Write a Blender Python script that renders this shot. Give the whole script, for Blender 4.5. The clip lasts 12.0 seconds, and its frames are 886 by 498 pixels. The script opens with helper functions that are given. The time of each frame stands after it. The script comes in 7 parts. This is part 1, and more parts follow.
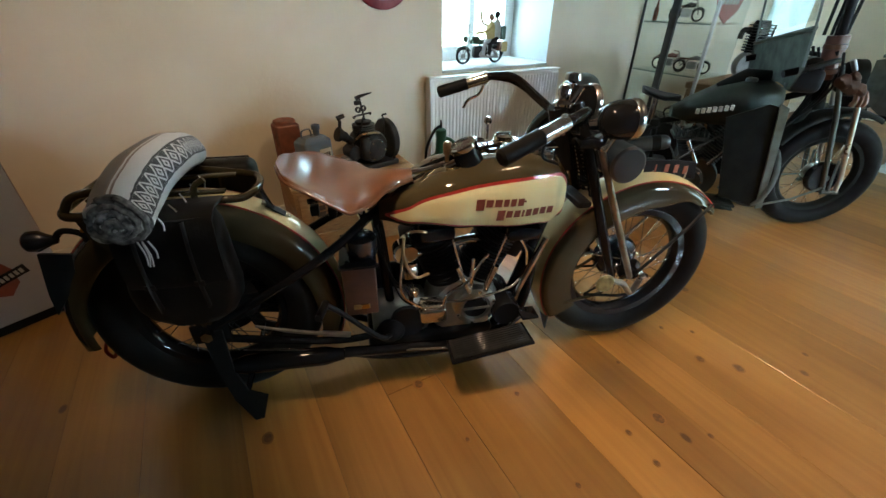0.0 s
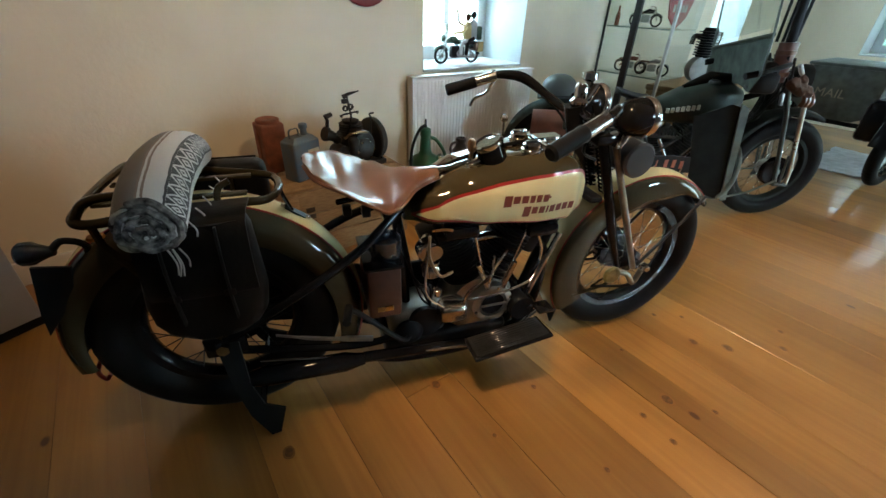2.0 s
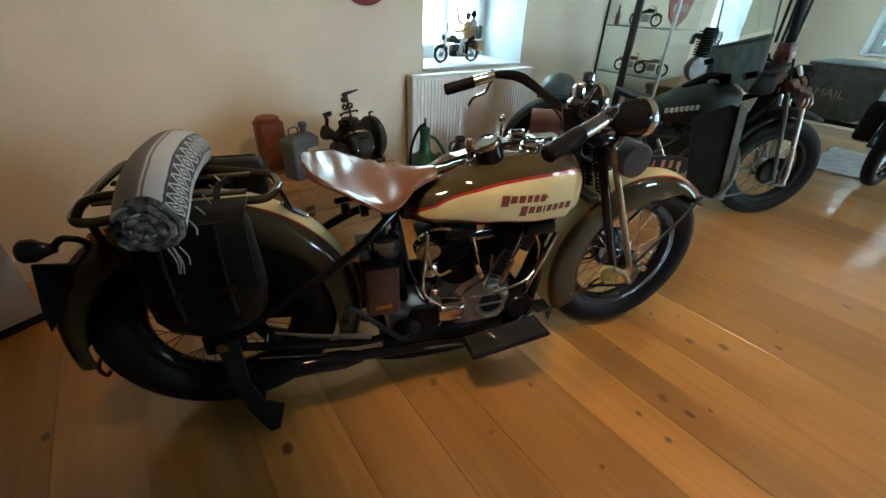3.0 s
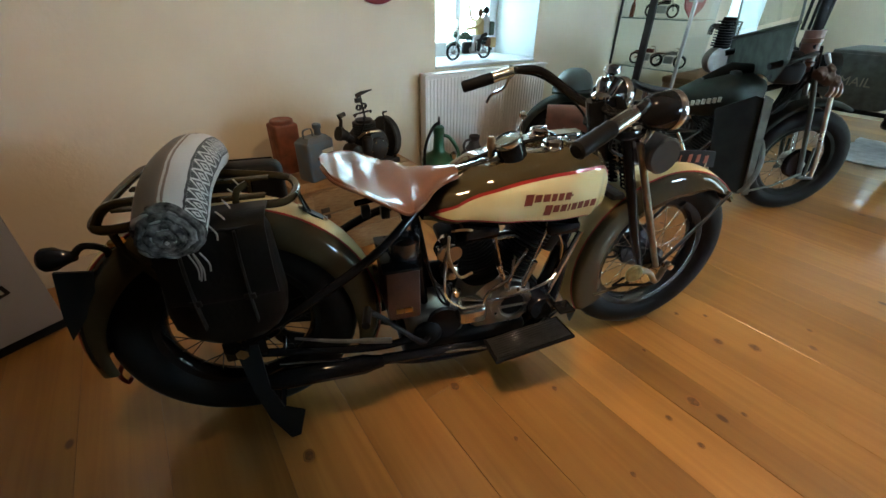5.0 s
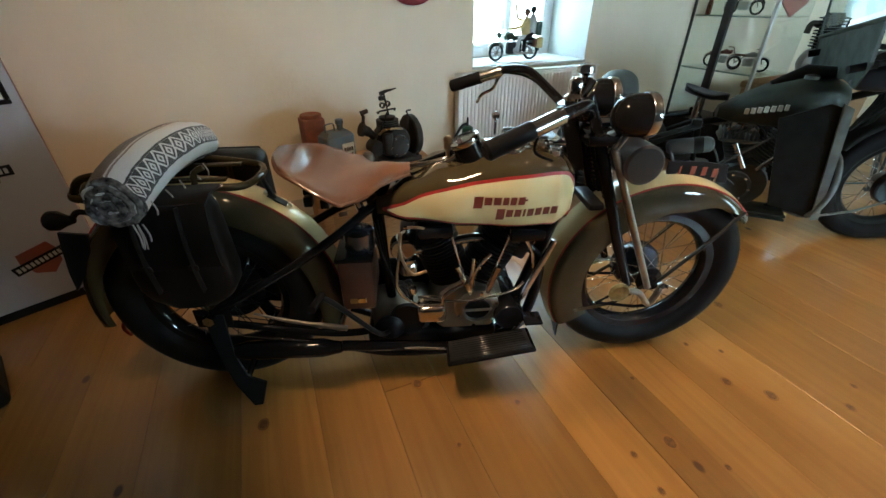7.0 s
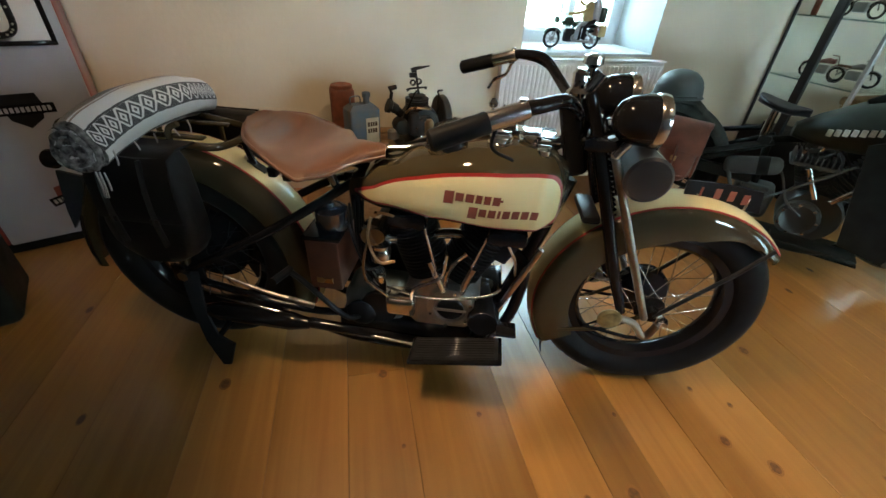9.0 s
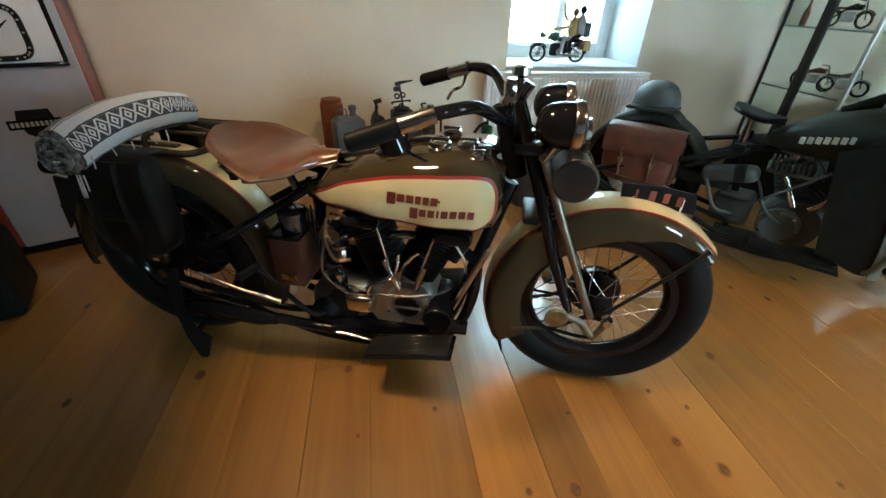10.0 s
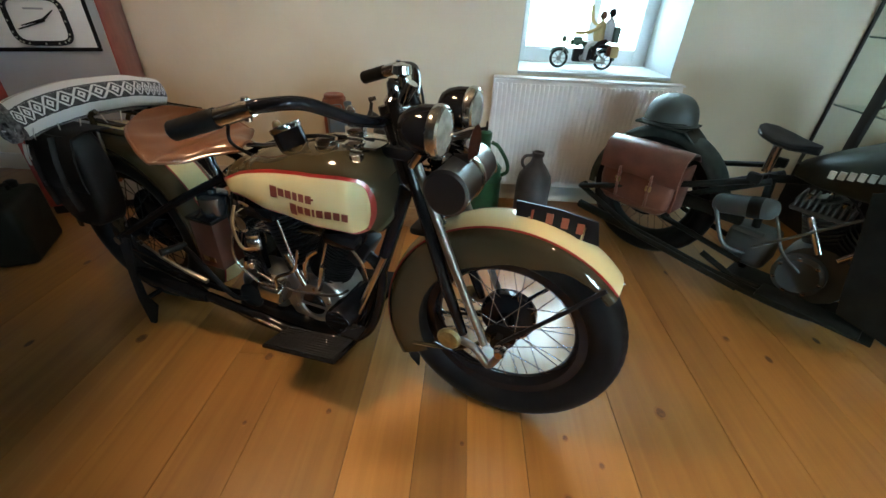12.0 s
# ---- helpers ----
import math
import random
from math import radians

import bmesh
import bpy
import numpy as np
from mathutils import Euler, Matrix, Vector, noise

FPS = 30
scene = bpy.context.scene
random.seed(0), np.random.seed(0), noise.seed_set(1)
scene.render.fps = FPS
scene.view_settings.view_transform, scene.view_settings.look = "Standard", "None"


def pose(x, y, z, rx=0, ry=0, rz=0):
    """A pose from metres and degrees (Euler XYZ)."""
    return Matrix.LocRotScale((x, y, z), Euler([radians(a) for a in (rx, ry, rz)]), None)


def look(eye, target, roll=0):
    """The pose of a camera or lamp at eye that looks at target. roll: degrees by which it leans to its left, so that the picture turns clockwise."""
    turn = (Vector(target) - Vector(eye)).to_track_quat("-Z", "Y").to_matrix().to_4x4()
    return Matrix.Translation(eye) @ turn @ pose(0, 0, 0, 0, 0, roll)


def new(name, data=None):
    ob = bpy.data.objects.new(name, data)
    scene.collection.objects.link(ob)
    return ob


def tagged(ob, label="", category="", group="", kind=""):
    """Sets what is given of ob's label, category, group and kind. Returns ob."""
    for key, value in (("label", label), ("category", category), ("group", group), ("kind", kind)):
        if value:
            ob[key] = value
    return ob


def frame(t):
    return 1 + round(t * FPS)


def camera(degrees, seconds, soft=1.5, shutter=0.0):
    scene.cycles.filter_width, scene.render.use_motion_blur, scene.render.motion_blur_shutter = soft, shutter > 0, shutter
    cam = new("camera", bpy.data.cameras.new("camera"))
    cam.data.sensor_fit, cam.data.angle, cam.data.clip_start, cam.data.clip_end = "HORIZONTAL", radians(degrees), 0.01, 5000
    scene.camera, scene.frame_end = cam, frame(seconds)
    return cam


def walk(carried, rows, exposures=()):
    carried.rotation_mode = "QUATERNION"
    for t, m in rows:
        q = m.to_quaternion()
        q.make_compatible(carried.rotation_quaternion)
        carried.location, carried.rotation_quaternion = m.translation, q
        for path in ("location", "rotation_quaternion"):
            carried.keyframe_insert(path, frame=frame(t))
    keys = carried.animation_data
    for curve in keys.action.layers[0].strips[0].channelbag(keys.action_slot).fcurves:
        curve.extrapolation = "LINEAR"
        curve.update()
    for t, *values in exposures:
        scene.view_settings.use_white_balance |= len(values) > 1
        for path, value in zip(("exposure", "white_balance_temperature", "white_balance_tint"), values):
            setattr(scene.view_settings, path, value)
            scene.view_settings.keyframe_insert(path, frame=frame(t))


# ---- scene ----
cam = camera(95.3, 12.0)
PATH = [
    (0, (0.161, 0.028, 1.196), (1.001, 1.507, 0.144), 0.4),
    (0.5, (0.133, 0.092, 1.183), (1.089, 1.494, 0.127), 1.4),
    (1, (0.029, 0.151, 1.182), (1.079, 1.492, 0.133), 1.3),
    (1.5, (-0.004, 0.147, 1.181), (1.06, 1.477, 0.131), 1.9),
    (2, (-0.016, 0.143, 1.183), (1.015, 1.502, 0.137), 2.3),
    (2.5, (-0.015, 0.133, 1.191), (1.012, 1.492, 0.141), 2.6),
    (4.3, (-0.024, 0.139, 1.186), (1.005, 1.489, 0.127), 1.9),
    (4.5, (-0.043, 0.157, 1.186), (0.971, 1.52, 0.132), 1.8),
    (5, (-0.023, 0.177, 1.178), (0.962, 1.56, 0.121), 0.8),
    (5.5, (0.075, 0.134, 1.17), (0.996, 1.583, 0.144), -0.4),
    (6, (0.18, 0.043, 1.171), (1.026, 1.534, 0.138), 0.1),
    (6.5, (0.238, 0.005, 1.166), (0.928, 1.575, 0.136), -3.7),
    (6.7, (0.255, -0.005, 1.171), (0.931, 1.564, 0.131), -2.4),
    (8.3, (0.439, 0.037, 1.152), (0.959, 1.616, 0.041), 6.5),
    (8.5, (0.442, 0.065, 1.147), (0.954, 1.621, -0.002), 8.0),
    (9, (0.543, 0.004, 1.153), (0.929, 1.616, 0.034), 3.3),
    (9.5, (0.649, -0.087, 1.168), (0.966, 1.57, 0.093), 2.6),
    (10, (0.726, -0.112, 1.164), (1.022, 1.554, 0.098), 1.9),
    (10.5, (0.847, -0.046, 1.152), (1.149, 1.596, 0.051), 3.0),
    (11, (0.977, -0.012, 1.139), (1.179, 1.636, 0.024), 2.5),
    (11.5, (1.12, -0.067, 1.152), (1.137, 1.604, 0.052), 3.0),
    (12, (1.241, -0.082, 1.161), (1.181, 1.609, 0.095), 2.6),
]
walk(cam, [(t, look(eye, target, roll)) for t, eye, target, roll in PATH])

# ---- world and light ----
world = bpy.data.worlds.new("World")
scene.world = world
world.use_nodes = True
wn, wl = world.node_tree.nodes, world.node_tree.links
sky = wn.new("ShaderNodeTexSky")
sky.sky_type, sky.sun_disc = "NISHITA", False
sky.sun_elevation, sky.sun_rotation = radians(35), radians(60)
wn["Background"].inputs["Strength"].default_value = 0.1
wl.new(sky.outputs[0], wn["Background"].inputs["Color"])
WARM = (1.0, 0.70, 0.41)
LAMP_WATTS = 41.0
WINDOW_GLOW = 30.0
EAST_GLOW = 3.5
SOUTH_GLOW = 135.0
DOOR_GLOW = 18.0
DOWN_WATTS = 118.0


def lamp(name, kind, m, watts, colour, size=0.1, size_y=0.0):
    d = bpy.data.lights.new(name, kind)
    d.energy, d.color = watts, colour
    if kind == "AREA":
        d.shape, d.size, d.size_y = "RECTANGLE", size, size_y or size
    else:
        d.shadow_soft_size = size
    ob = new(name, d)
    ob.matrix_world = m
    return ob


# ---- materials ----
def surface(name, col, rough=0.5, metal=0.0, col2=None, scale=14.0, grain=0.0, bump=0.0, bscale=120.0, coat=0.0, wear=0.12, stretch=(1, 1, 1), spec=0.5, gloss=0.06):
    """Principled material: two scales of noise in colour and roughness, a fine bump."""
    m = bpy.data.materials.new(name)
    m.use_nodes = True
    n, l = m.node_tree.nodes, m.node_tree.links
    p = n["Principled BSDF"]
    tc, mp = n.new("ShaderNodeTexCoord"), n.new("ShaderNodeMapping")
    mp.inputs["Scale"].default_value = stretch
    l.new(tc.outputs["Object"], mp.inputs["Vector"])
    big, fine = n.new("ShaderNodeTexNoise"), n.new("ShaderNodeTexNoise")
    big.inputs["Scale"].default_value, big.inputs["Detail"].default_value = scale, 4
    fine.inputs["Scale"].default_value, fine.inputs["Detail"].default_value = bscale, 3
    for t in (big, fine):
        l.new(mp.outputs[0], t.inputs["Vector"])
    mix = n.new("ShaderNodeMix")
    mix.data_type = "RGBA"
    c2 = col2 or tuple(max(0.0, c * (1 - 2.2 * wear)) for c in col)
    mix.inputs[6].default_value, mix.inputs[7].default_value = (*col, 1), (*c2, 1)
    ramp = n.new("ShaderNodeMapRange")
    ramp.inputs[1].default_value, ramp.inputs[2].default_value = 0.35, 0.7
    l.new(big.outputs[0], ramp.inputs[0])
    l.new(ramp.outputs[0], mix.inputs[0])
    last = mix.outputs[2]
    if grain:
        g = n.new("ShaderNodeMix")
        g.data_type, g.blend_type = "RGBA", "MULTIPLY"
        g.inputs[0].default_value = grain
        l.new(last, g.inputs[6])
        l.new(fine.outputs[0], g.inputs[7])
        last = g.outputs[2]
    l.new(last, p.inputs["Base Color"])
    rr = n.new("ShaderNodeMapRange")
    rr.inputs[3].default_value, rr.inputs[4].default_value = max(0.03, rough - wear * 0.6), min(1, rough + wear * 0.6)
    l.new(big.outputs[0], rr.inputs[0])
    l.new(rr.outputs[0], p.inputs["Roughness"])
    p.inputs["Metallic"].default_value = metal
    p.inputs["Specular IOR Level"].default_value = spec
    p.inputs["Coat Weight"].default_value = coat
    p.inputs["Coat Roughness"].default_value = gloss
    if bump:
        b = n.new("ShaderNodeBump")
        b.inputs["Strength"].default_value, b.inputs["Distance"].default_value = 0.6, bump
        l.new(fine.outputs[0], b.inputs["Height"])
        l.new(b.outputs[0], p.inputs["Normal"])
    return m


def pane_material(name):
    """Thin clear pane: mostly see-through, with a mirror sheen."""
    m = bpy.data.materials.new(name)
    m.use_nodes = True
    n, l = m.node_tree.nodes, m.node_tree.links
    n.remove(n["Principled BSDF"])
    a, b, mx, lw = n.new("ShaderNodeBsdfTransparent"), n.new("ShaderNodeBsdfGlossy"), n.new("ShaderNodeMixShader"), n.new("ShaderNodeLayerWeight")
    a.inputs[0].default_value = (0.93, 0.96, 0.95, 1)
    b.inputs["Roughness"].default_value = 0.03
    lw.inputs["Blend"].default_value = 0.12
    sc = n.new("ShaderNodeMapRange")
    sc.inputs[3].default_value, sc.inputs[4].default_value = 0.03, 0.5
    l.new(lw.outputs["Facing"], sc.inputs[0])
    l.new(sc.outputs[0], mx.inputs[0])
    l.new(a.outputs[0], mx.inputs[1])
    l.new(b.outputs[0], mx.inputs[2])
    l.new(mx.outputs[0], n["Material Output"].inputs[0])
    return m


def glow_material(name, low, high, strength):
    """Bright overcast distance: meadow below, sky above."""
    m = bpy.data.materials.new(name)
    m.use_nodes = True
    n, l = m.node_tree.nodes, m.node_tree.links
    n.remove(n["Principled BSDF"])
    tc, sep, mr, mix, e = n.new("ShaderNodeTexCoord"), n.new("ShaderNodeSeparateXYZ"), n.new("ShaderNodeMapRange"), n.new("ShaderNodeMix"), n.new("ShaderNodeEmission")
    mix.data_type = "RGBA"
    mix.inputs[6].default_value, mix.inputs[7].default_value = (*low, 1), (*high, 1)
    mr.inputs[1].default_value, mr.inputs[2].default_value = 0.75, 1.15
    l.new(tc.outputs["Object"], sep.inputs[0])
    l.new(sep.outputs[2], mr.inputs[0])
    l.new(mr.outputs[0], mix.inputs[0])
    l.new(mix.outputs[2], e.inputs[0])
    e.inputs[1].default_value = strength
    l.new(e.outputs[0], n["Material Output"].inputs[0])
    return m


def plank_material(name):
    """Wide varnished pine boards: grain along the board, knots, tone by board."""
    m = bpy.data.materials.new(name)
    m.use_nodes = True
    n, l = m.node_tree.nodes, m.node_tree.links
    p = n["Principled BSDF"]
    tc, info, off = n.new("ShaderNodeTexCoord"), n.new("ShaderNodeObjectInfo"), n.new("ShaderNodeVectorMath")
    comb = n.new("ShaderNodeCombineXYZ")
    mul = n.new("ShaderNodeMath")
    mul.operation = "MULTIPLY"
    mul.inputs[1].default_value = 37.0
    l.new(info.outputs["Random"], mul.inputs[0])
    for i in range(3):
        l.new(mul.outputs[0], comb.inputs[i])
    l.new(tc.outputs["Object"], off.inputs[0])
    l.new(comb.outputs[0], off.inputs[1])

    def mapped(sx, sy):
        mp = n.new("ShaderNodeMapping")
        mp.inputs["Scale"].default_value = (sx, sy, 1)
        l.new(off.outputs[0], mp.inputs["Vector"])
        return mp.outputs[0]
    knot = n.new("ShaderNodeTexVoronoi")
    knot.voronoi_dimensions = "2D"
    knot.inputs["Scale"].default_value = 1.0
    l.new(mapped(4.4, 2.6), knot.inputs["Vector"])
    kr = n.new("ShaderNodeMapRange")
    kr.interpolation_type = "SMOOTHSTEP"
    kr.inputs[1].default_value, kr.inputs[2].default_value = 0.03, 0.065
    kr.inputs[3].default_value, kr.inputs[4].default_value = 1.0, 0.0
    l.new(knot.outputs["Distance"], kr.inputs[0])
    thin = n.new("ShaderNodeMath")
    thin.operation = "GREATER_THAN"
    thin.inputs[1].default_value = 0.9
    sepc = n.new("ShaderNodeSeparateColor")
    l.new(knot.outputs["Color"], sepc.inputs[0])
    l.new(sepc.outputs[0], thin.inputs[0])
    km = n.new("ShaderNodeMath")
    km.operation = "MULTIPLY"
    l.new(kr.outputs[0], km.inputs[0])
    l.new(thin.outputs[0], km.inputs[1])
    grain = n.new("ShaderNodeTexNoise")
    grain.inputs["Scale"].default_value, grain.inputs["Detail"].default_value, grain.inputs["Distortion"].default_value = 1.0, 6, 0.8
    l.new(mapped(26, 1.1), grain.inputs["Vector"])
    blot = n.new("ShaderNodeTexNoise")
    blot.inputs["Scale"].default_value, blot.inputs["Detail"].default_value = 1.0, 4
    l.new(mapped(3.2, 1.5), blot.inputs["Vector"])
    mix = n.new("ShaderNodeMix")
    mix.data_type = "RGBA"
    mix.inputs[6].default_value, mix.inputs[7].default_value = (0.57, 0.28, 0.07, 1), (0.43, 0.19, 0.045, 1)
    gr = n.new("ShaderNodeMapRange")
    gr.inputs[1].default_value, gr.inputs[2].default_value = 0.3, 0.75
    l.new(grain.outputs[0], gr.inputs[0])
    l.new(gr.outputs[0], mix.inputs[0])
    tone = n.new("ShaderNodeHueSaturation")
    tv = n.new("ShaderNodeMapRange")
    tv.inputs[3].default_value, tv.inputs[4].default_value = 0.72, 1.18
    l.new(info.outputs["Random"], tv.inputs[0])
    l.new(tv.outputs[0], tone.inputs["Value"])
    l.new(mix.outputs[2], tone.inputs["Color"])
    bl = n.new("ShaderNodeMix")
    bl.data_type, bl.blend_type = "RGBA", "MULTIPLY"
    bl.inputs[0].default_value = 0.6
    l.new(tone.outputs[0], bl.inputs[6])
    l.new(blot.outputs[0], bl.inputs[7])
    kx = n.new("ShaderNodeMix")
    kx.data_type = "RGBA"
    kx.inputs[7].default_value = (0.085, 0.03, 0.011, 1)
    l.new(km.outputs[0], kx.inputs[0])
    l.new(bl.outputs[2], kx.inputs[6])
    l.new(kx.outputs[2], p.inputs["Base Color"])
    rr = n.new("ShaderNodeMapRange")
    rr.inputs[3].default_value, rr.inputs[4].default_value = 0.3, 0.45
    p.inputs["Coat Weight"].default_value, p.inputs["Coat Roughness"].default_value = 1.0, 0.13
    l.new(blot.outputs[0], rr.inputs[0])
    l.new(rr.outputs[0], p.inputs["Roughness"])
    worn = n.new("ShaderNodeMapRange")
    worn.inputs[1].default_value, worn.inputs[2].default_value = 0.35, 0.68
    worn.inputs[3].default_value, worn.inputs[4].default_value = 0.1, 0.26
    l.new(blot.outputs[0], worn.inputs[0])
    l.new(worn.outputs[0], p.inputs["Coat Roughness"])
    b = n.new("ShaderNodeBump")
    b.inputs["Strength"].default_value, b.inputs["Distance"].default_value = 0.25, 0.0012
    l.new(grain.outputs[0], b.inputs["Height"])
    l.new(b.outputs[0], p.inputs["Normal"])
    return m


def blanket_material(name):
    """Woven stripes round the roll; u runs round it, v along it."""
    m = bpy.data.materials.new(name)
    m.use_nodes = True
    n, l = m.node_tree.nodes, m.node_tree.links
    p = n["Principled BSDF"]
    uv, sep = n.new("ShaderNodeUVMap"), n.new("ShaderNodeSeparateXYZ")
    l.new(uv.outputs[0], sep.inputs[0])

    def math_node(op, a, b=None):
        k = n.new("ShaderNodeMath")
        k.operation = op
        for i, x in enumerate((a, b)):
            if x is None:
                continue
            if isinstance(x, (int, float)):
                k.inputs[i].default_value = x
            else:
                l.new(x, k.inputs[i])
        return k.outputs[0]
    wob = n.new("ShaderNodeTexNoise")
    wob.inputs["Scale"].default_value = 26
    l.new(uv.outputs[0], wob.inputs["Vector"])
    u = math_node("ADD", sep.outputs[0], math_node("MULTIPLY", math_node("SUBTRACT", wob.outputs[0], 0.5), 0.012))
    ramp = n.new("ShaderNodeValToRGB")
    ramp.color_ramp.interpolation = "CONSTANT"
    white, dark, grey, brown = (0.84, 0.83, 0.81, 1), (0.035, 0.035, 0.04, 1), (0.2, 0.18, 0.16, 1), (0.3, 0.22, 0.18, 1)
    stops = [(0.0, dark), (0.07, grey), (0.12, dark), (0.15, white), (0.262, dark), (0.274, white), (0.39, dark), (0.402, white), (0.478, brown), (0.49, white), (0.503, brown), (0.515, grey), (0.64, brown), (0.7, grey), (0.82, dark)]
    e = ramp.color_ramp.elements
    e[0].position, e[0].color = stops[0]
    e[1].position, e[1].color = stops[1]
    for q, c in stops[2:]:
        x = e.new(q)
        x.color = c
    l.new(u, ramp.inputs[0])
    # diamonds in the band between 0.274 and 0.39
    a = math_node("ABSOLUTE", math_node("SUBTRACT", math_node("FRACT", math_node("MULTIPLY", sep.outputs[1], 14.0)), 0.5))
    b = math_node("ABSOLUTE", math_node("SUBTRACT", math_node("DIVIDE", math_node("SUBTRACT", u, 0.274), 0.116), 0.5))
    d = math_node("ADD", a, b)
    ring = math_node("MULTIPLY", math_node("GREATER_THAN", d, 0.27), math_node("LESS_THAN", d, 0.44))
    core = math_node("LESS_THAN", d, 0.1)
    out = math_node("GREATER_THAN", d, 0.62)
    inband = math_node("MULTIPLY", math_node("GREATER_THAN", u, 0.274), math_node("LESS_THAN", u, 0.39))
    fac = math_node("MULTIPLY", inband, math_node("MAXIMUM", math_node("MAXIMUM", ring, core), out))
    mix = n.new("ShaderNodeMix")
    mix.data_type = "RGBA"
    mix.inputs[7].default_value = dark
    l.new(fac, mix.inputs[0])
    l.new(ramp.outputs[0], mix.inputs[6])
    weave = n.new("ShaderNodeTexNoise")
    weave.inputs["Scale"].default_value = 170
    mul = n.new("ShaderNodeMix")
    mul.data_type, mul.blend_type = "RGBA", "MULTIPLY"
    mul.inputs[0].default_value = 0.16
    l.new(mix.outputs[2], mul.inputs[6])
    l.new(weave.outputs[0], mul.inputs[7])
    l.new(mul.outputs[2], p.inputs["Base Color"])
    p.inputs["Roughness"].default_value = 0.95
    p.inputs["Sheen Weight"].default_value = 0.3
    bp = n.new("ShaderNodeBump")
    bp.inputs["Strength"].default_value, bp.inputs["Distance"].default_value = 0.8, 0.003
    l.new(weave.outputs[0], bp.inputs["Height"])
    l.new(bp.outputs[0], p.inputs["Normal"])
    return m


PLASTER = surface("plaster", (0.76, 0.685, 0.54), 0.85, scale=1.3, wear=0.05, bump=0.002, bscale=45)
REVEAL = surface("reveal_paint", (0.5, 0.52, 0.53), 0.8, scale=2, wear=0.04, bump=0.002, bscale=45)
# ceiling, west and south walls are unseen; kept dark to cut bounced light
UNSEEN_CEILING = surface("dark_unseen_ceiling", (0.16, 0.09, 0.05), 0.6, scale=5, stretch=(8, 1, 1))
UNSEEN_WALL = surface("dark_unseen_wall", (0.22, 0.19, 0.16), 0.9, scale=4, wear=0.25, bump=0.01, bscale=14)
SKIRTING = surface("skirting_paint", (0.72, 0.68, 0.6), 0.45, scale=3, wear=0.06)
PLANK = plank_material("pine_board")
KNOT = surface("pine_knot", (0.1, 0.04, 0.014), 0.4, col2=(0.2, 0.085, 0.026), scale=70, coat=1.0, wear=0.1, gloss=0.13)
KNOT_HALO = surface("dark_grain_round_knot", (0.24, 0.1, 0.026), 0.4, col2=(0.3, 0.135, 0.034), scale=40, coat=1.0, wear=0.1, gloss=0.13)
SUBFLOOR = surface("joint_dirt", (0.05, 0.03, 0.018), 0.9)
WHITE_ENAMEL = surface("white_enamel", (0.78, 0.78, 0.77), 0.35, scale=3, wear=0.04)
UPVC = surface("white_frame", (0.78, 0.8, 0.82), 0.35, wear=0.03)
PANE = pane_material("clear_pane")
OLIVE = surface("olive_enamel", (0.05, 0.039, 0.021), 0.5, coat=1.0, scale=6, wear=0.06, spec=0.0, gloss=0.03)
CREAM = surface("cream_enamel", (0.78, 0.67, 0.36), 0.45, coat=1.0, scale=5, wear=0.04, spec=0.05, gloss=0.03)
RED = surface("red_enamel", (0.36, 0.022, 0.014), 0.3, coat=0.4)
DARK_RED = surface("dark_red_lettering", (0.2, 0.04, 0.02), 0.4)
BLACK = surface("black_enamel", (0.01, 0.01, 0.011), 0.4, coat=0.5, wear=0.05, spec=0.0, gloss=0.03)
GLOSS_BLACK = surface("polished_black_lacquer", (0.018, 0.014, 0.013), 0.35, coat=1.0, wear=0.1, gloss=0.07)
BLACK_DULL = surface("black_stove_paint", (0.013, 0.013, 0.014), 0.4, wear=0.15, bump=0.0006, spec=0.1)
RUBBER = surface("black_rubber", (0.012, 0.012, 0.012), 0.42, wear=0.12, bump=0.0006, bscale=160, spec=0.05)
SHINY_RUBBER = surface("polished_rubber_mat", (0.012, 0.012, 0.013), 0.5, col2=(0.022, 0.022, 0.024), scale=30, wear=0.2, coat=1.0, spec=0.1, gloss=0.12)
NICKEL = surface("nickel_plate", (0.68, 0.67, 0.65), 0.2, 1.0, wear=0.15, scale=25)
WORN_NICKEL = surface("worn_nickel_plate", (0.33, 0.31, 0.28), 0.34, 1.0, wear=0.2, scale=18)
BLUED_STEEL = surface("blued_steel", (0.2, 0.23, 0.27), 0.22, 0.9, wear=0.15, scale=16)
AMBER_BRASS = surface("dull_yellow_brass", (0.3, 0.27, 0.13), 0.35, 0.7, wear=0.25, scale=40)
CHROME = surface("chrome_plate", (0.75, 0.76, 0.78), 0.07, 1.0, wear=0.06)
ALLOY = surface("cast_alloy", (0.46, 0.45, 0.43), 0.36, 1.0, wear=0.1, scale=22, bump=0.0006)
COPPER = surface("copper_pipe", (0.55, 0.36, 0.2), 0.3, 1.0, wear=0.2)
BRASS = surface("brass", (0.6, 0.48, 0.25), 0.28, 1.0, wear=0.2)
SADDLE = surface("saddle_leather", (0.135, 0.05, 0.018), 0.4, col2=(0.095, 0.033, 0.012), scale=9, bump=0.0004, bscale=220, spec=0.4, coat=0.8, gloss=0.16)
BAG_BLACK = surface("black_bag_leather", (0.01, 0.008, 0.007), 0.5, wear=0.2, bump=0.0015, bscale=90, spec=0.18)
BAG_BROWN = surface("brown_bag_leather", (0.16, 0.06, 0.038), 0.34, col2=(0.085, 0.032, 0.022), scale=12, coat=0.25, bump=0.0015, bscale=120)
CANVAS = surface("drab_canvas", (0.055, 0.065, 0.055), 0.85, wear=0.2, bump=0.001, bscale=300, spec=0.15)
